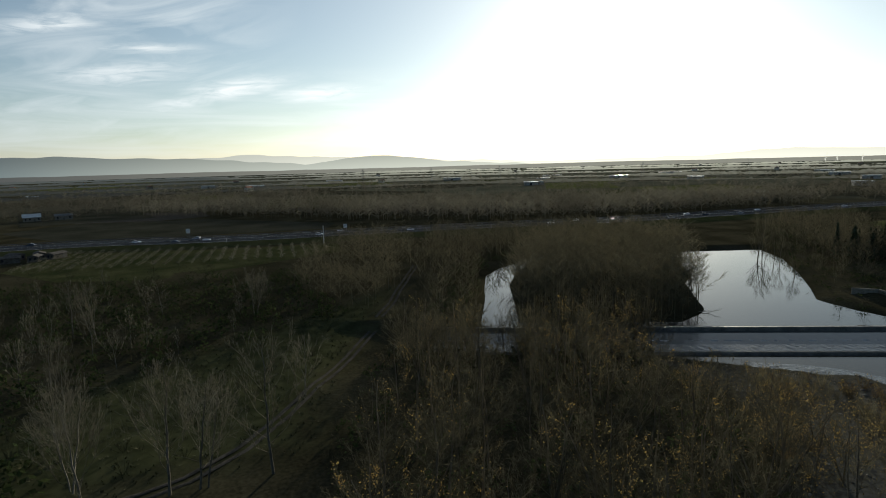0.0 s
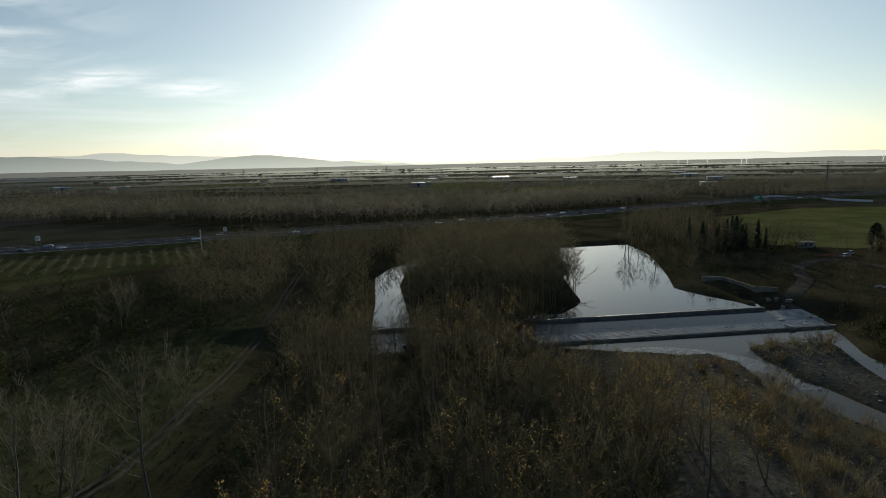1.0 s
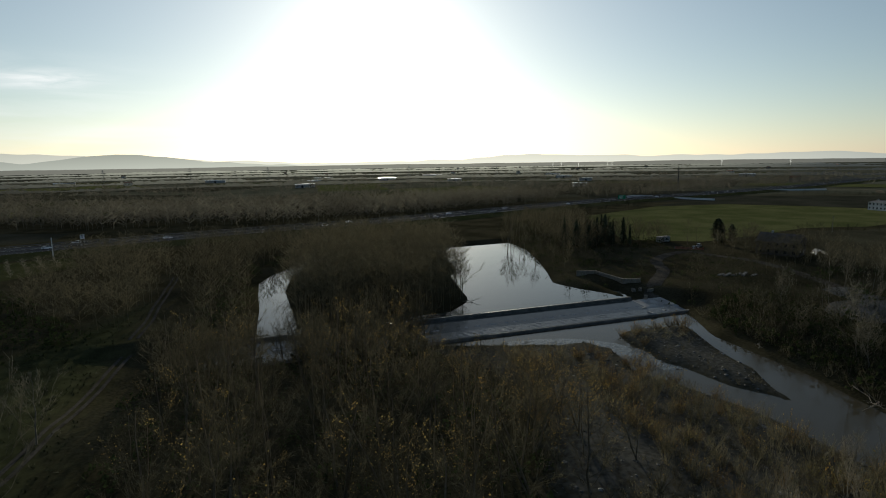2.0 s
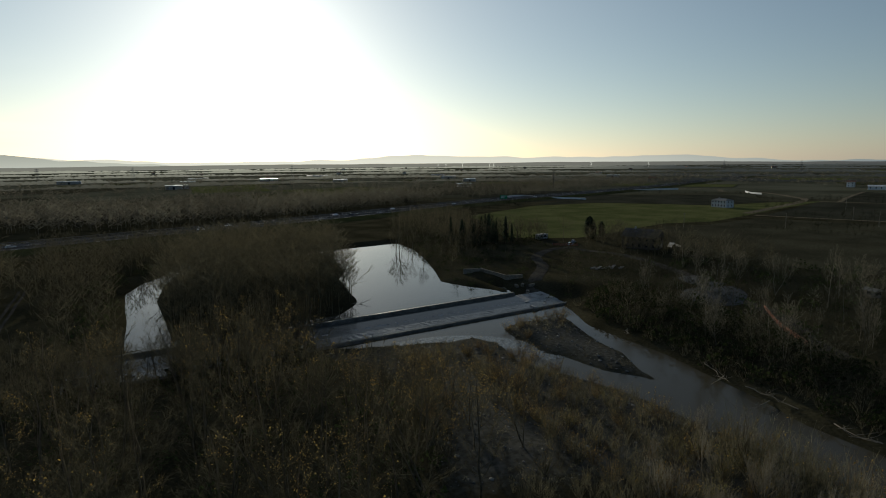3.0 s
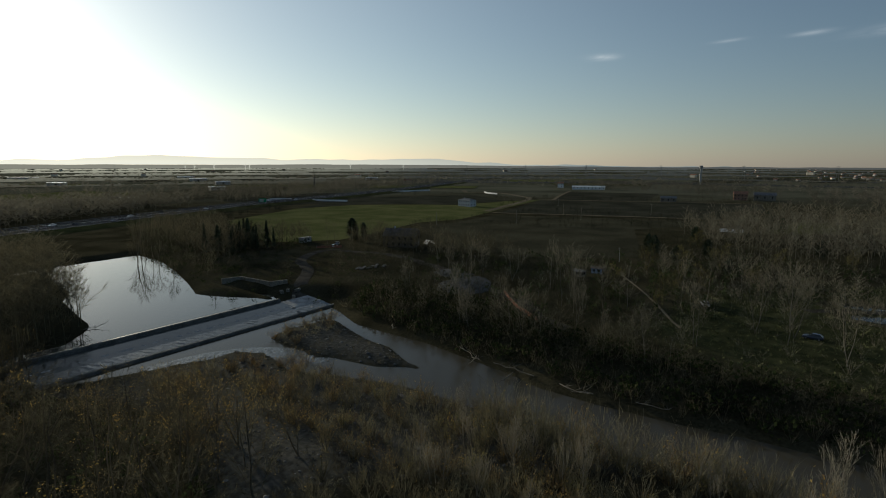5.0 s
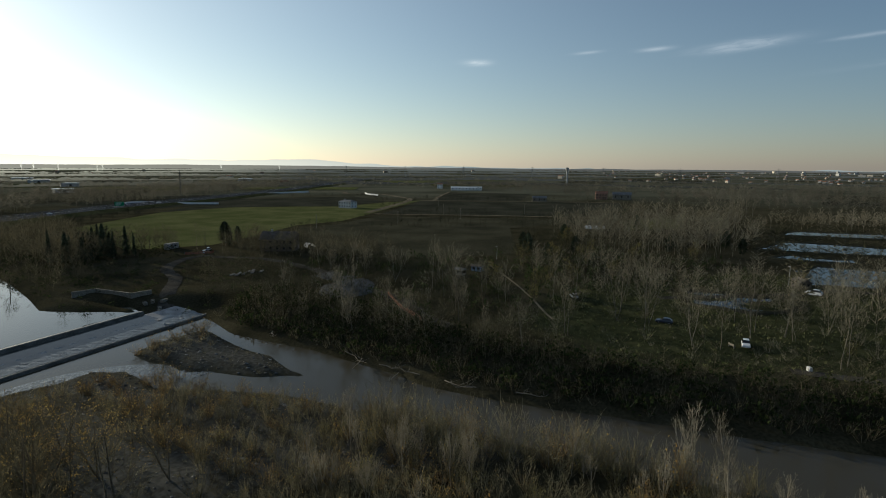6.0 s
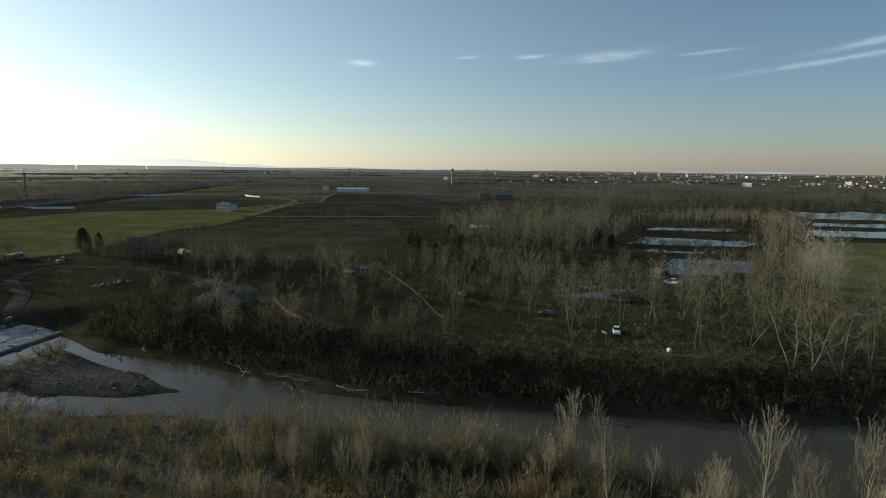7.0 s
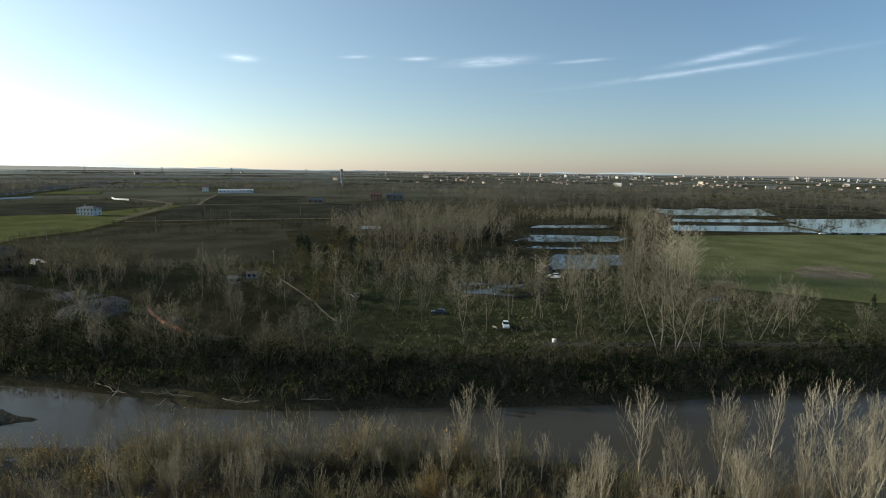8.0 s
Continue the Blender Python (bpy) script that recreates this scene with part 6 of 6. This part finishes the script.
# far town blocks on the horizon
for k in range(46):
    az, dist = R.uniform(96, 140), R.uniform(3000, 4500)
    x, y = dist * math.sin(radians(az)), dist * math.cos(radians(az))
    house("town_block", x, y, R.uniform(0, 180), R.uniform(9, 24), R.uniform(8, 12), R.uniform(7, 15), 0.8, (M_concrete, M_concrete, M_cream)[k % 3], M_greyroof, "pale flat block of the distant town", "building", windows=False, chimney=False, group="town blocks")
# low sheds of the plain whose sheet roofs mirror the low sky
for k, (x, y, w) in enumerate(((-700, 960, 34), (-560, 1330, 30), (-420, 1250, 40), (-300, 1560, 44), (165, 1015, 26), (418, 1304, 40), (493, 1074, 24), (300, 1500, 50), (179, 1031, 20), (506, 1101, 30), (546, 715, 22), (796, 1105, 36), (1089, 844, 30), (322, 560, 16), (30, 1480, 46), (620, 1500, 60), (900, 1300, 40), (230, 1250, 30), (700, 900, 26))):
    ob = thing("industrial_shed", x, y, LAND, R.uniform(-15, 15) + math.degrees(math.atan2(-x, y)), "low shed with a bright sheet-metal roof on the plain", "shed", "sheds of the plain")
    part("wall", box_bm(-w / 2, w / 2, -7, 7, -0.5, 6.0), M_concrete, ob)
    part("roof", box_bm(-w / 2 - 0.5, w / 2 + 0.5, -7.5, 7.5, 6.0, 6.4), M_sheet, ob, "smooth pale sheet-metal roof")
    part("gate", box_bm(-2, 2, -7.06, -6.98, 0, 4.2), M_glass, ob)


def steam_plume(az, dist, h, seed):
    """A leaning column of small white puffs over a far works."""
    r = np.random.RandomState(seed)
    ob = thing("steam_plume", dist * math.sin(radians(az)), dist * math.cos(radians(az)), LAND, az, "thin white plume of steam rising on the horizon", "steam", "steam plumes")
    bm = bmesh.new()
    for k in range(16):
        u = k / 15
        m = Matrix.Translation((u * u * h * 0.45 + r.normal(0, 1.5), r.normal(0, 2), 14 + u * h)) @ Matrix.Diagonal((0.8 + 2.2 * u * r.rand(), 1.2, 1.6 + 1.6 * r.rand(), 1))
        bmesh.ops.create_icosphere(bm, subdivisions=1, radius=1.0, matrix=m)
    # puffs and stack both glow with the painted sunlit colour
    part("steam", bm, M_steam, ob)
    part("stack", rod_bm((0, 0, -1), (0, 0, 14), 0.7, 0.5, 8), M_steam, ob)


for k, (az, h) in enumerate(((34.7, 36), (35.5, 26), (37.2, 30), (40.0, 34), (40.4, 26), (50.1, 24), (55.5, 20))):
    steam_plume(az, 3500, h, 970 + k)


def pylon(x, y, h, rz):
    ob = thing("power_pylon", x, y, LAND, rz, "grey lattice power pylon on the plain", "pylon", "power pylons")
    w = h * 0.09
    for u in (-1, 1):
        for v in (-1, 1):
            part("leg", rod_bm((u * w, v * w, -0.5), (u * 0.5, v * 0.5, h), 0.22, 0.12, 4), M_pylon, ob)
    for k, f in enumerate((0.68, 0.8, 0.92)):
        part("crossarm", box_bm(-h * (0.2 - 0.03 * k), h * (0.2 - 0.03 * k), -0.25, 0.25, h * f, h * f + 0.5), M_pylon, ob)
    for k in range(7):
        f0, f1 = k / 8, (k + 1) / 8
        a, b_ = w * (1 - f0) + 0.5 * f0, w * (1 - f1) + 0.5 * f1
        part("brace", rod_bm((-a, -a, h * f0), (b_, -b_, h * f1), 0.1, 0.1, 4), M_pylon, ob)


for k, (az, dist) in enumerate(((-8, 1500), (-1, 1480), (6, 1500), (20, 1400), (29, 1450), (62, 1900), (68, 1800), (74, 1750), (81, 1700), (88, 1650), (95, 1650), (103, 1700))):
    pylon(dist * math.sin(radians(az)), dist * math.cos(radians(az)), 36, 40 + 5 * k)

# pale parapets of the motorway junction
for line in ([(420, 470), (436, 478), (446, 470), (448, 458), (440, 448)], [(440, 447), (447, 424), (454, 400), (458, 388)], [(600, 458), (660, 455), (704, 436)], [(668, 309), (682, 330), (703, 345)]):
    pts = [(x, y, LAND + 0.6) for x, y in line]
    me = ribbon("parapet", pts, [(-0.25, -0.6), (-0.2, 1.3), (0.2, 1.3), (0.25, -0.6)], M_concrete_pale, step=5.0)
    tagged(new("parapet", me), "pale concrete parapet of the motorway junction", "parapet", kind="structure")


def gravel_heap(x, y, w, d, h, rz, seed):
    """A tipped heap of grey gravel with a slumped, uneven foot."""
    ob = thing("gravel_heap", x, y, ground_z(x, y) - 0.15, rz, "broad grey gravel heap beside the weir works", "gravel heap", "gravel heaps")
    u = np.linspace(0, 2 * np.pi, 41)[:-1]
    V, F = [(0, 0, h)], []
    for j, f in enumerate((0.15, 0.35, 0.6, 0.82, 1.0)):
        wob = 1 + 0.1 * wave(np.cos(u) * 3 + j * 0.2, np.sin(u) * 3, seed, 4.0)
        V += [(w / 2 * f * a * math.cos(t), d / 2 * f * a * math.sin(t), h * (1 - f) ** 0.8 - 0.2 * (f == 1.0)) for t, a in zip(u, wob)]
    F += [(0, 1 + i, 1 + (i + 1) % 40) for i in range(40)]
    for j in range(4):
        for i in range(40):
            a, b_ = 1 + j * 40 + i, 1 + j * 40 + (i + 1) % 40
            F += [(a, a + 40, b_ + 40), (a, b_ + 40, b_)]
    new("gravel", np_mesh("gravel", V, F, M_heap, True)).parent = ob


gravel_heap(162, 86, 34, 20, 1.5, 20, 1)
gravel_heap(177, 99, 26, 15, 1.2, 60, 2)


def poly_tunnel(x, y, rz, length, label):
    ob = thing("polytunnel", x, y, ground_z(x, y), rz, label, "greenhouse")
    a = np.linspace(0, math.pi, 9)
    V = [(u, 2.2 * math.cos(t), 2.0 * math.sin(t)) for u in (-length / 2, length / 2) for t in a]
    F = [(i, i + 1, i + 10, i + 9) for i in range(8)]
    c = new("cover", np_mesh("cover", V, F, M_white, True))
    c.parent = ob
    for u in (-length / 2, 0, length / 2):
        bm = bmesh.new()
        for i in range(8):
            rod(bm, (u, 2.24 * math.cos(a[i]), 2.04 * math.sin(a[i])), (u, 2.24 * math.cos(a[i + 1]), 2.04 * math.sin(a[i + 1])), 0.04, 0.04, 4)
        part("hoop", bm, M_steel, ob)


poly_tunnel(374, 17, 92, 13, "white polytunnel catching the low sun")
poly_tunnel(238, 148, 60, 5, "small pale covered tunnel behind the farmhouse")


def water_tower(x, y, h):
    ob = thing("water_tower", x, y, LAND, 0, "tall grey concrete water tower on the plain", "tower")
    part("shaft", rod_bm((0, 0, -0.5), (0, 0, h - 7), 2.0, 1.8, 12), M_concrete, ob)
    part("tank", rod(rod_bm((0, 0, h - 7), (0, 0, h - 4.5), 1.8, 3.2, 12), (0, 0, h - 4.5), (0, 0, h - 0.6), 3.2, 3.2, 12), M_concrete, ob)
    part("cap", rod_bm((0, 0, h - 0.6), (0, 0, h), 3.3, 1.0, 12), M_greyroof, ob)


water_tower(1165.8, 112.6, 37)


def mast(name, x, y, h, r0, label, category, cross=0.0, lamp=False, mat=M_steel, z=None):
    ob = thing(name, x, y, ground_z(x, y) if z is None else z, R.uniform(0, 180), label, category)
    part("pole", rod_bm((0, 0, -0.3), (0, 0, h), r0, r0 * 0.6, 8), mat, ob)
    part("foot", box_bm(-r0 * 2, r0 * 2, -r0 * 2, r0 * 2, -0.3, 0.15, bevel=0.02), M_concrete, ob)
    if cross:
        part("crossarm", box_bm(-cross / 2, cross / 2, -0.06, 0.06, h - 0.5, h - 0.36), mat, ob)
        for u in (-1, 0, 1):
            part("insulator", rod_bm((u * cross * 0.44, 0, h - 0.36), (u * cross * 0.44, 0, h - 0.15), 0.05, 0.03, 6), M_glass, ob)
    if lamp:
        part("lamp_head", box_bm(-0.15, 0.75, -0.12, 0.12, h - 0.05, h + 0.1, bevel=0.03), M_steel, ob)
    return ob


mast("factory_chimney", 575.3, 546.2, 30, 0.8, "tall thin dark factory chimney on the plain", "chimney", mat=M_wet)
mast("lamp_post", 235.7, 51.8, 5.6, 0.09, "slim grey lamp post at a garden's edge", "lamp post", lamp=True)
mast("lamp_post", 214.5, -56, 7, 0.1, "slim grey lamp post beside the fishing hut", "lamp post", lamp=True)
for x, y in ((357, 150), (436, 142), (404, 118), (470, 80), (315, 190), (520, 175)):
    mast("utility_pole", x, y, 8.5, 0.14, "grey wooden utility pole with a crossarm in the fields", "pole", cross=2.2, mat=M_stone)
mast("motorway_mast", -66, 303, 9.5, 0.28, "pale camera mast beside the motorway", "mast", cross=1.4, mat=M_concrete_pale)
for x, y in ((-215, 292), (-120, 303), (-40, 318), (-10, 330), (30, 336)):
    mast("marker_mast", x, y, 4.2, 0.12, "short pale mast at the motorway's edge", "mast", mat=M_concrete_pale)


def road_sign(x, y, rz, w, h, z0, mat, label):
    ob = thing("road_sign", x, y, 6.0, rz, label, "road sign")
    part("panel", box_bm(-w / 2, w / 2, -0.05, 0.05, z0, z0 + h, bevel=0.02), mat, ob)
    for u in (-0.35, 0.35):
        part("post", rod_bm((u * w, 0.12, -2.4), (u * w, 0.12, z0 + h), 0.09, 0.09, 6), M_steel, ob)
    for k in range(3):
        part("line_of_writing", box_bm(-w * 0.38, w * (0.1 + 0.1 * k), -0.065, -0.05, z0 + h * (0.2 + 0.25 * k), z0 + h * (0.3 + 0.25 * k)), M_paint if mat is M_green else M_glass, ob)


road_sign(363.7, 412, -40, 7, 3.6, 2.2, M_green, "large green motorway direction sign")
road_sign(-153.4, 330, 10, 2.2, 2.6, 2.4, M_white, "white motorway sign on two posts")
road_sign(-60, 338, 10, 2.0, 2.2, 2.4, M_white, "white motorway sign on two posts")

# ---- vehicles ----


def car(paint, x, y, z, rz, label, group="", tall=1.0, length=4.3):
    ob = thing("car", x, y, z, rz, label, "car", group)
    bm = bmesh.new()
    L, W = length / 2, 0.88
    rings = []
    prof = ((-L, 0.45, 0.72), (-L * 0.93, 0.3, 0.95), (-L * 0.5, 0.26, 1.0), (L * 0.45, 0.26, 0.95), (L * 0.9, 0.3, 0.78), (L, 0.42, 0.62))
    for u, z0, z1 in prof:
        z1 *= tall
        rings.append([bm.verts.new(v) for v in ((u, -W * 0.92, z0), (u, -W, (z0 + z1) / 2), (u, -W * 0.88, z1), (u, W * 0.88, z1), (u, W, (z0 + z1) / 2), (u, W * 0.92, z0))])
    for a, b_ in zip(rings, rings[1:]):
        for i in range(6):
            bm.faces.new((a[i], a[(i + 1) % 6], b_[(i + 1) % 6], b_[i]))
    bm.faces.new(rings[0])
    bm.faces.new(rings[-1])
    part("body", bm, paint, ob)
    bm = bmesh.new()
    lo = [bm.verts.new(v) for v in ((-L * 0.88, -0.8, 0.95 * tall), (L * 0.42, -0.8, 0.93 * tall), (L * 0.42, 0.8, 0.93 * tall), (-L * 0.88, 0.8, 0.95 * tall))]
    hi = [bm.verts.new(v) for v in ((-L * 0.66, -0.64, 1.4 * tall), (L * 0.08, -0.64, 1.42 * tall), (L * 0.08, 0.64, 1.42 * tall), (-L * 0.66, 0.64, 1.4 * tall))]
    for i in range(4):
        bm.faces.new((lo[i], lo[(i + 1) % 4], hi[(i + 1) % 4], hi[i]))
    bm.faces.new(hi)
    part("cabin_glass", bm, M_glass, ob, "dark car glass")
    part("roof", box_bm(-L * 0.64, L * 0.07, -0.62, 0.62, 1.39 * tall, 1.46 * tall, bevel=0.02), paint, ob)
    for u in (-L * 0.6, L * 0.62):
        for v in (-0.8, 0.8):
            wheel = part("wheel", rod_bm((u, v - 0.1, 0.32), (u, v + 0.1, 0.32), 0.32, 0.32, 12), M_rubber, ob, "black tyre")
            hub = part("rim", rod_bm((u, v - 0.11, 0.32), (u, v + 0.11, 0.32), 0.18, 0.18, 8), M_steel, wheel)
    for v in (-0.6, 0.6):
        part("headlight", box_bm(L * 0.93, L * 0.99, v - 0.18, v + 0.18, 0.55, 0.7, bevel=0.02), M_white, ob)
        part("tail_light", box_bm(-L * 0.99, -L * 0.95, v - 0.16, v + 0.16, 0.65, 0.8, bevel=0.02), M_brickred, ob)
    return ob


PAINTS = ((M_carwhite, "white"), (M_cargrey, "silver"), (M_cardark, "dark"))
car(M_carwhite, 137.5, -28.6, ground_z(137.5, -28.6) + 0.05, 172, "white hatchback parked on the rough grass", tall=1.12, length=4.0)
car(M_cardark, 152, -12, ground_z(152, -12), 80, "dark car parked under bare trees")
car(M_cargrey, 172, 13, ground_z(172, 13), 20, "silver car parked at the edge of the scrub")
car(M_carwhite, 202, -60, ground_z(202, -60), 60, "white van parked beside the fishing hut", tall=1.35, length=4.8)
car(M_carwhite, 204, 182, ground_z(204, 182) + 0.1, 10, "white car parked at the weir works")
car(M_cargrey, 211, 186, ground_z(211, 186) + 0.1, 30, "silver car parked at the weir works")
HL = smooth_line(HIGHWAY, 2.0)
for k, (x, off) in enumerate(((-172, -5), (-150, -8.5), (-142, 5), (-134, -5), (-74, -5), (-60, 8), (-20, -5), (36, -8.5), (70, -5), (88, 5), (110, -5), (150, -8.5), (172, 5), (180, -5), (205, -8.5), (232, 5), (300, -5), (400, 5), (430, -5), (-230, 5), (-252, -8))):
    i = int(np.argmin(np.abs(HL[:, 0] - x)))
    d_ = HL[i + 1] - HL[i - 1]
    d_ = d_ / np.linalg.norm(d_)
    paint, word = PAINTS[(k * 2) % 3 if k % 4 else 0]
    car(paint, HL[i, 0] - d_[1] * off, HL[i, 1] + d_[0] * off, 6.02, math.degrees(math.atan2(d_[1], d_[0])) + (180 if off > 0 else 0), f"{word} car on the motorway", "cars on the motorway")
for k in range(9):
    paint, word = PAINTS[(k * 5) % 3]
    car(paint, 345 - 0.4 * k, -286 - 5.6 * k - (k % 3), LAND + 0.06, 85 + R.uniform(-6, 6), f"{word} car parked along the fish pond", "cars at the fish ponds")

# ---- the weir works ----
wall_ = thing("retaining_wall", 0, 0, 0, 0, "pale concrete retaining wall on the spit by the weir", "wall")
for (ax, ay), (bx, by) in (((122.6, 161), (128.6, 158.3)), ((128.6, 158.3), (127.6, 142.8)), ((127.6, 142.8), (133, 140.6))):
    a, b_ = Vector((ax, ay, 0)), Vector((bx, by, 0))
    ln = (b_ - a).length
    bm = box_bm(-0.2, ln + 0.2, -0.22, 0.22, 1.5, 5.3, bevel=0.03)
    bmesh.ops.transform(bm, matrix=Matrix.Translation(a) @ pose(0, 0, 0, 0, 0, math.degrees(math.atan2(by - ay, bx - ax))), verts=bm.verts)
    part("wall_panel", bm, M_stone, wall_)
for k, (x, y) in enumerate(((127.4, 137.3), (129.2, 136.2), (127.2, 131.5), (125, 129.5), (131, 133.5))):
    ob = thing("concrete_block", x, y, ground_z(x, y) - 0.1, R.uniform(0, 90), "loose pale concrete block at the weir works", "block", "concrete blocks")
    part("block", box_bm(-1.1, 1.1, -0.5, 0.5, 0, 0.9, bevel=0.05), M_stone, ob)
for k, (x, y) in enumerate(((120, 121), (122.5, 119.5), (118.5, 123.5), (124.5, 121.5), (121.5, 125.5), (117, 118.5))):
    ob = thing("rock_slab", x, y, 0.2, R.uniform(0, 180), "wet pale stone slab at the end of the weir", "rock", "rock slabs")
    bm = box_bm(-R.uniform(0.9, 1.6), R.uniform(0.9, 1.6), -0.8, 0.8, -0.8, R.uniform(0.5, 1.0), bevel=0.2)
    for v in bm.verts:
        v.co += Vector(R.normal(0, 0.12, 3))
    part("stone", bm, M_concrete, ob)
hut = thing("site_cabin", 209.3, 206.5, ground_z(209, 206), 5, "long pale grey site cabin at the field's edge", "cabin")
part("body", box_bm(-3.6, 3.6, -1.25, 1.25, 0.1, 2.6, bevel=0.04), M_concrete, hut)
part("roof", box_bm(-3.75, 3.75, -1.4, 1.4, 2.6, 2.75, bevel=0.03), M_concrete, hut)
part("door", box_bm(-1.9, -1.0, -1.3, -1.22, 0.15, 2.15), M_greyroof, hut)
part("window", box_bm(0.6, 1.8, -1.3, -1.22, 1.0, 2.0), M_glass, hut)
for k in range(3):
    part("skid", box_bm(-3.2 + 3 * k, -2.9 + 3 * k, -1.2, 1.2, -0.1, 0.12), M_concrete, hut)
for k in range(8):
    x, y = 166 + (k % 4) * 3.0, 136 - (k % 4) * 1.0 - (k // 4) * 2.5 + R.uniform(-0.8, 0.8)
    ob = thing("board_stack", x, y, ground_z(x, y), 25 + R.uniform(-12, 12), "stack of weathered grey boards on the site ground", "boards", "stacks of boards")
    for i in range(3):
        part("board", box_bm(-1.9, 1.9, -0.5, 0.5, 0.05 + i * 0.13, 0.16 + i * 0.13), M_barrier, ob)


def net_fence(pts, label):
    fence = thing("safety_fence", 0, 0, 0, 0, label, "fence")
    L = smooth_line(pts, 2.5)
    for (ax, ay), (bx, by) in zip(L, L[1:]):
        za, zb = ground_z(ax, ay), ground_z(bx, by)
        part("post", rod_bm((ax, ay, za - 0.3), (ax, ay, za + 1.35), 0.04, 0.04, 5), M_steel, fence)
        bm = bmesh.new()
        sag = R.uniform(0.05, 0.25)
        for lo, hi in ((0.15, 0.5), (0.56, 0.88), (0.94, 1.25)):
            m = ((ax + bx) / 2, (ay + by) / 2, (za + zb) / 2 - sag)
            for p_, q_ in (((ax, ay, za), m), (m, (bx, by, zb))):
                v = [bm.verts.new((p_[0], p_[1], p_[2] + lo)), bm.verts.new((q_[0], q_[1], q_[2] + lo)), bm.verts.new((q_[0], q_[1], q_[2] + hi)), bm.verts.new((p_[0], p_[1], p_[2] + hi))]
                bm.faces.new(v)
        part("net", bm, M_orange, fence)


net_fence([(158, 70), (152, 66), (143.6, 60), (138, 54.5), (132.4, 49)], "sagging orange safety netting along the bank path")
net_fence([(197, 187), (201, 182.5), (205, 178)], "orange safety netting round the weir works")

# posts, stones and drift
ob = thing("marker_stone", 124.4, -37.7, ground_z(124.4, -37.7), 20, "small pale concrete marker on the bank track", "marker")
part("stone", box_bm(-0.5, 0.5, -0.35, 0.35, -0.2, 0.9, bevel=0.06), M_concrete_pale, ob)
ob = thing("bench", 136, -25.5, ground_z(136, -25.5), 30, "weathered pale bench near the parked car", "bench")
part("seat", box_bm(-0.9, 0.9, -0.25, 0.25, 0.42, 0.5, bevel=0.01), M_stone, ob)
part("backrest", box_bm(-0.9, 0.9, 0.22, 0.28, 0.55, 0.95, bevel=0.01), M_stone, ob)
for u in (-0.75, 0.75):
    part("leg", box_bm(u - 0.05, u + 0.05, -0.2, 0.26, -0.05, 0.42), M_stone, ob)


def driftwood(x, y, z, rz, length, label, seed):
    ob = thing("driftwood", x, y, z, rz, label, "driftwood", "driftwood along the river")
    r = np.random.RandomState(seed)
    p = Plant(seed)
    pts = [np.array([length * u, r.normal(0, 0.25), 0.3 + 0.5 * u * r.uniform(0, 2)]) for u in np.linspace(0, 1, 5)]
    p.limb(pts, 0.11, 0.03, 6)
    tr = p.meshes()[0]
    new("trunk", np_mesh("trunk", tr[0], tr[1], M_stone)).parent = ob
    for k in range(9):
        q = Plant(seed * 10 + k)
        a = pts[r.randint(1, 5)]
        b_ = a + np.array([r.uniform(-0.3, 0.8), r.normal(0, 0.5), r.uniform(0.1, 0.7)]) * length * r.uniform(0.12, 0.42)
        q.limb([a, (a + b_) / 2 + r.normal(0, 0.12, 3), b_], 0.045, 0.012, 4)
        br = q.meshes()[0]
        new("branch", np_mesh("branch", br[0], br[1], M_stone)).parent = ob


for k, (x, y, ln, turn) in enumerate(((112.5, 61, 11, 230), (109.5, 55, 7, 190), (107.5, 50, 8, 250), (105, 44.5, 7, 185), (102.5, 33, 8, 240), (119, 86, 6, 215), (101, 18, 6, 260), (104, 39, 6, 80), (101.5, 26, 5, 120))):
    driftwood(x, y, ground_z(x, y) + 0.05, turn, ln, "bleached driftwood log with broken branches on the bank", 900 + k)
driftwood(70.5, 148.5, POND_Z - 0.15, -20, 5.5, "dark snag of driftwood lying in the pond", 950)


# loose stones over the gravel
def cobble(seed):
    r = np.random.RandomState(seed)
    V = np.array([(1, 0, 0), (-1, 0, 0), (0, 1, 0), (0, -1, 0), (0, 0, 0.6), (0, 0, -0.4)]) * r.uniform(0.7, 1.2, (6, 1))
    return V, np.array([(0, 2, 4), (2, 1, 4), (1, 3, 4), (3, 0, 4), (2, 0, 5), (1, 2, 5), (3, 1, 5), (0, 3, 5)])


COBBLES = [cobble(k) for k in range(5)]
M_cobble = surf("grey river stones", (0.1, 0.095, 0.085), (0.22, 0.21, 0.19), 0.5, 0.85, 0, "island", vary=0.4)
for nm, outline, step in (("gravel_stones", GRAVEL, 1.5), ("island_stones", ISLAND, 1.2), ("shoal_stones", SHOAL, 1.1)):
    sp = scatter(outline, step, 350 + int(step * 10), 0.6)
    joined(nm, COBBLES, sp, 0.12 + 0.4 * R.rand(len(sp)) ** 3, 1.0, M_cobble, "loose grey river stones on gravel", "stones", 360 + int(step * 10))
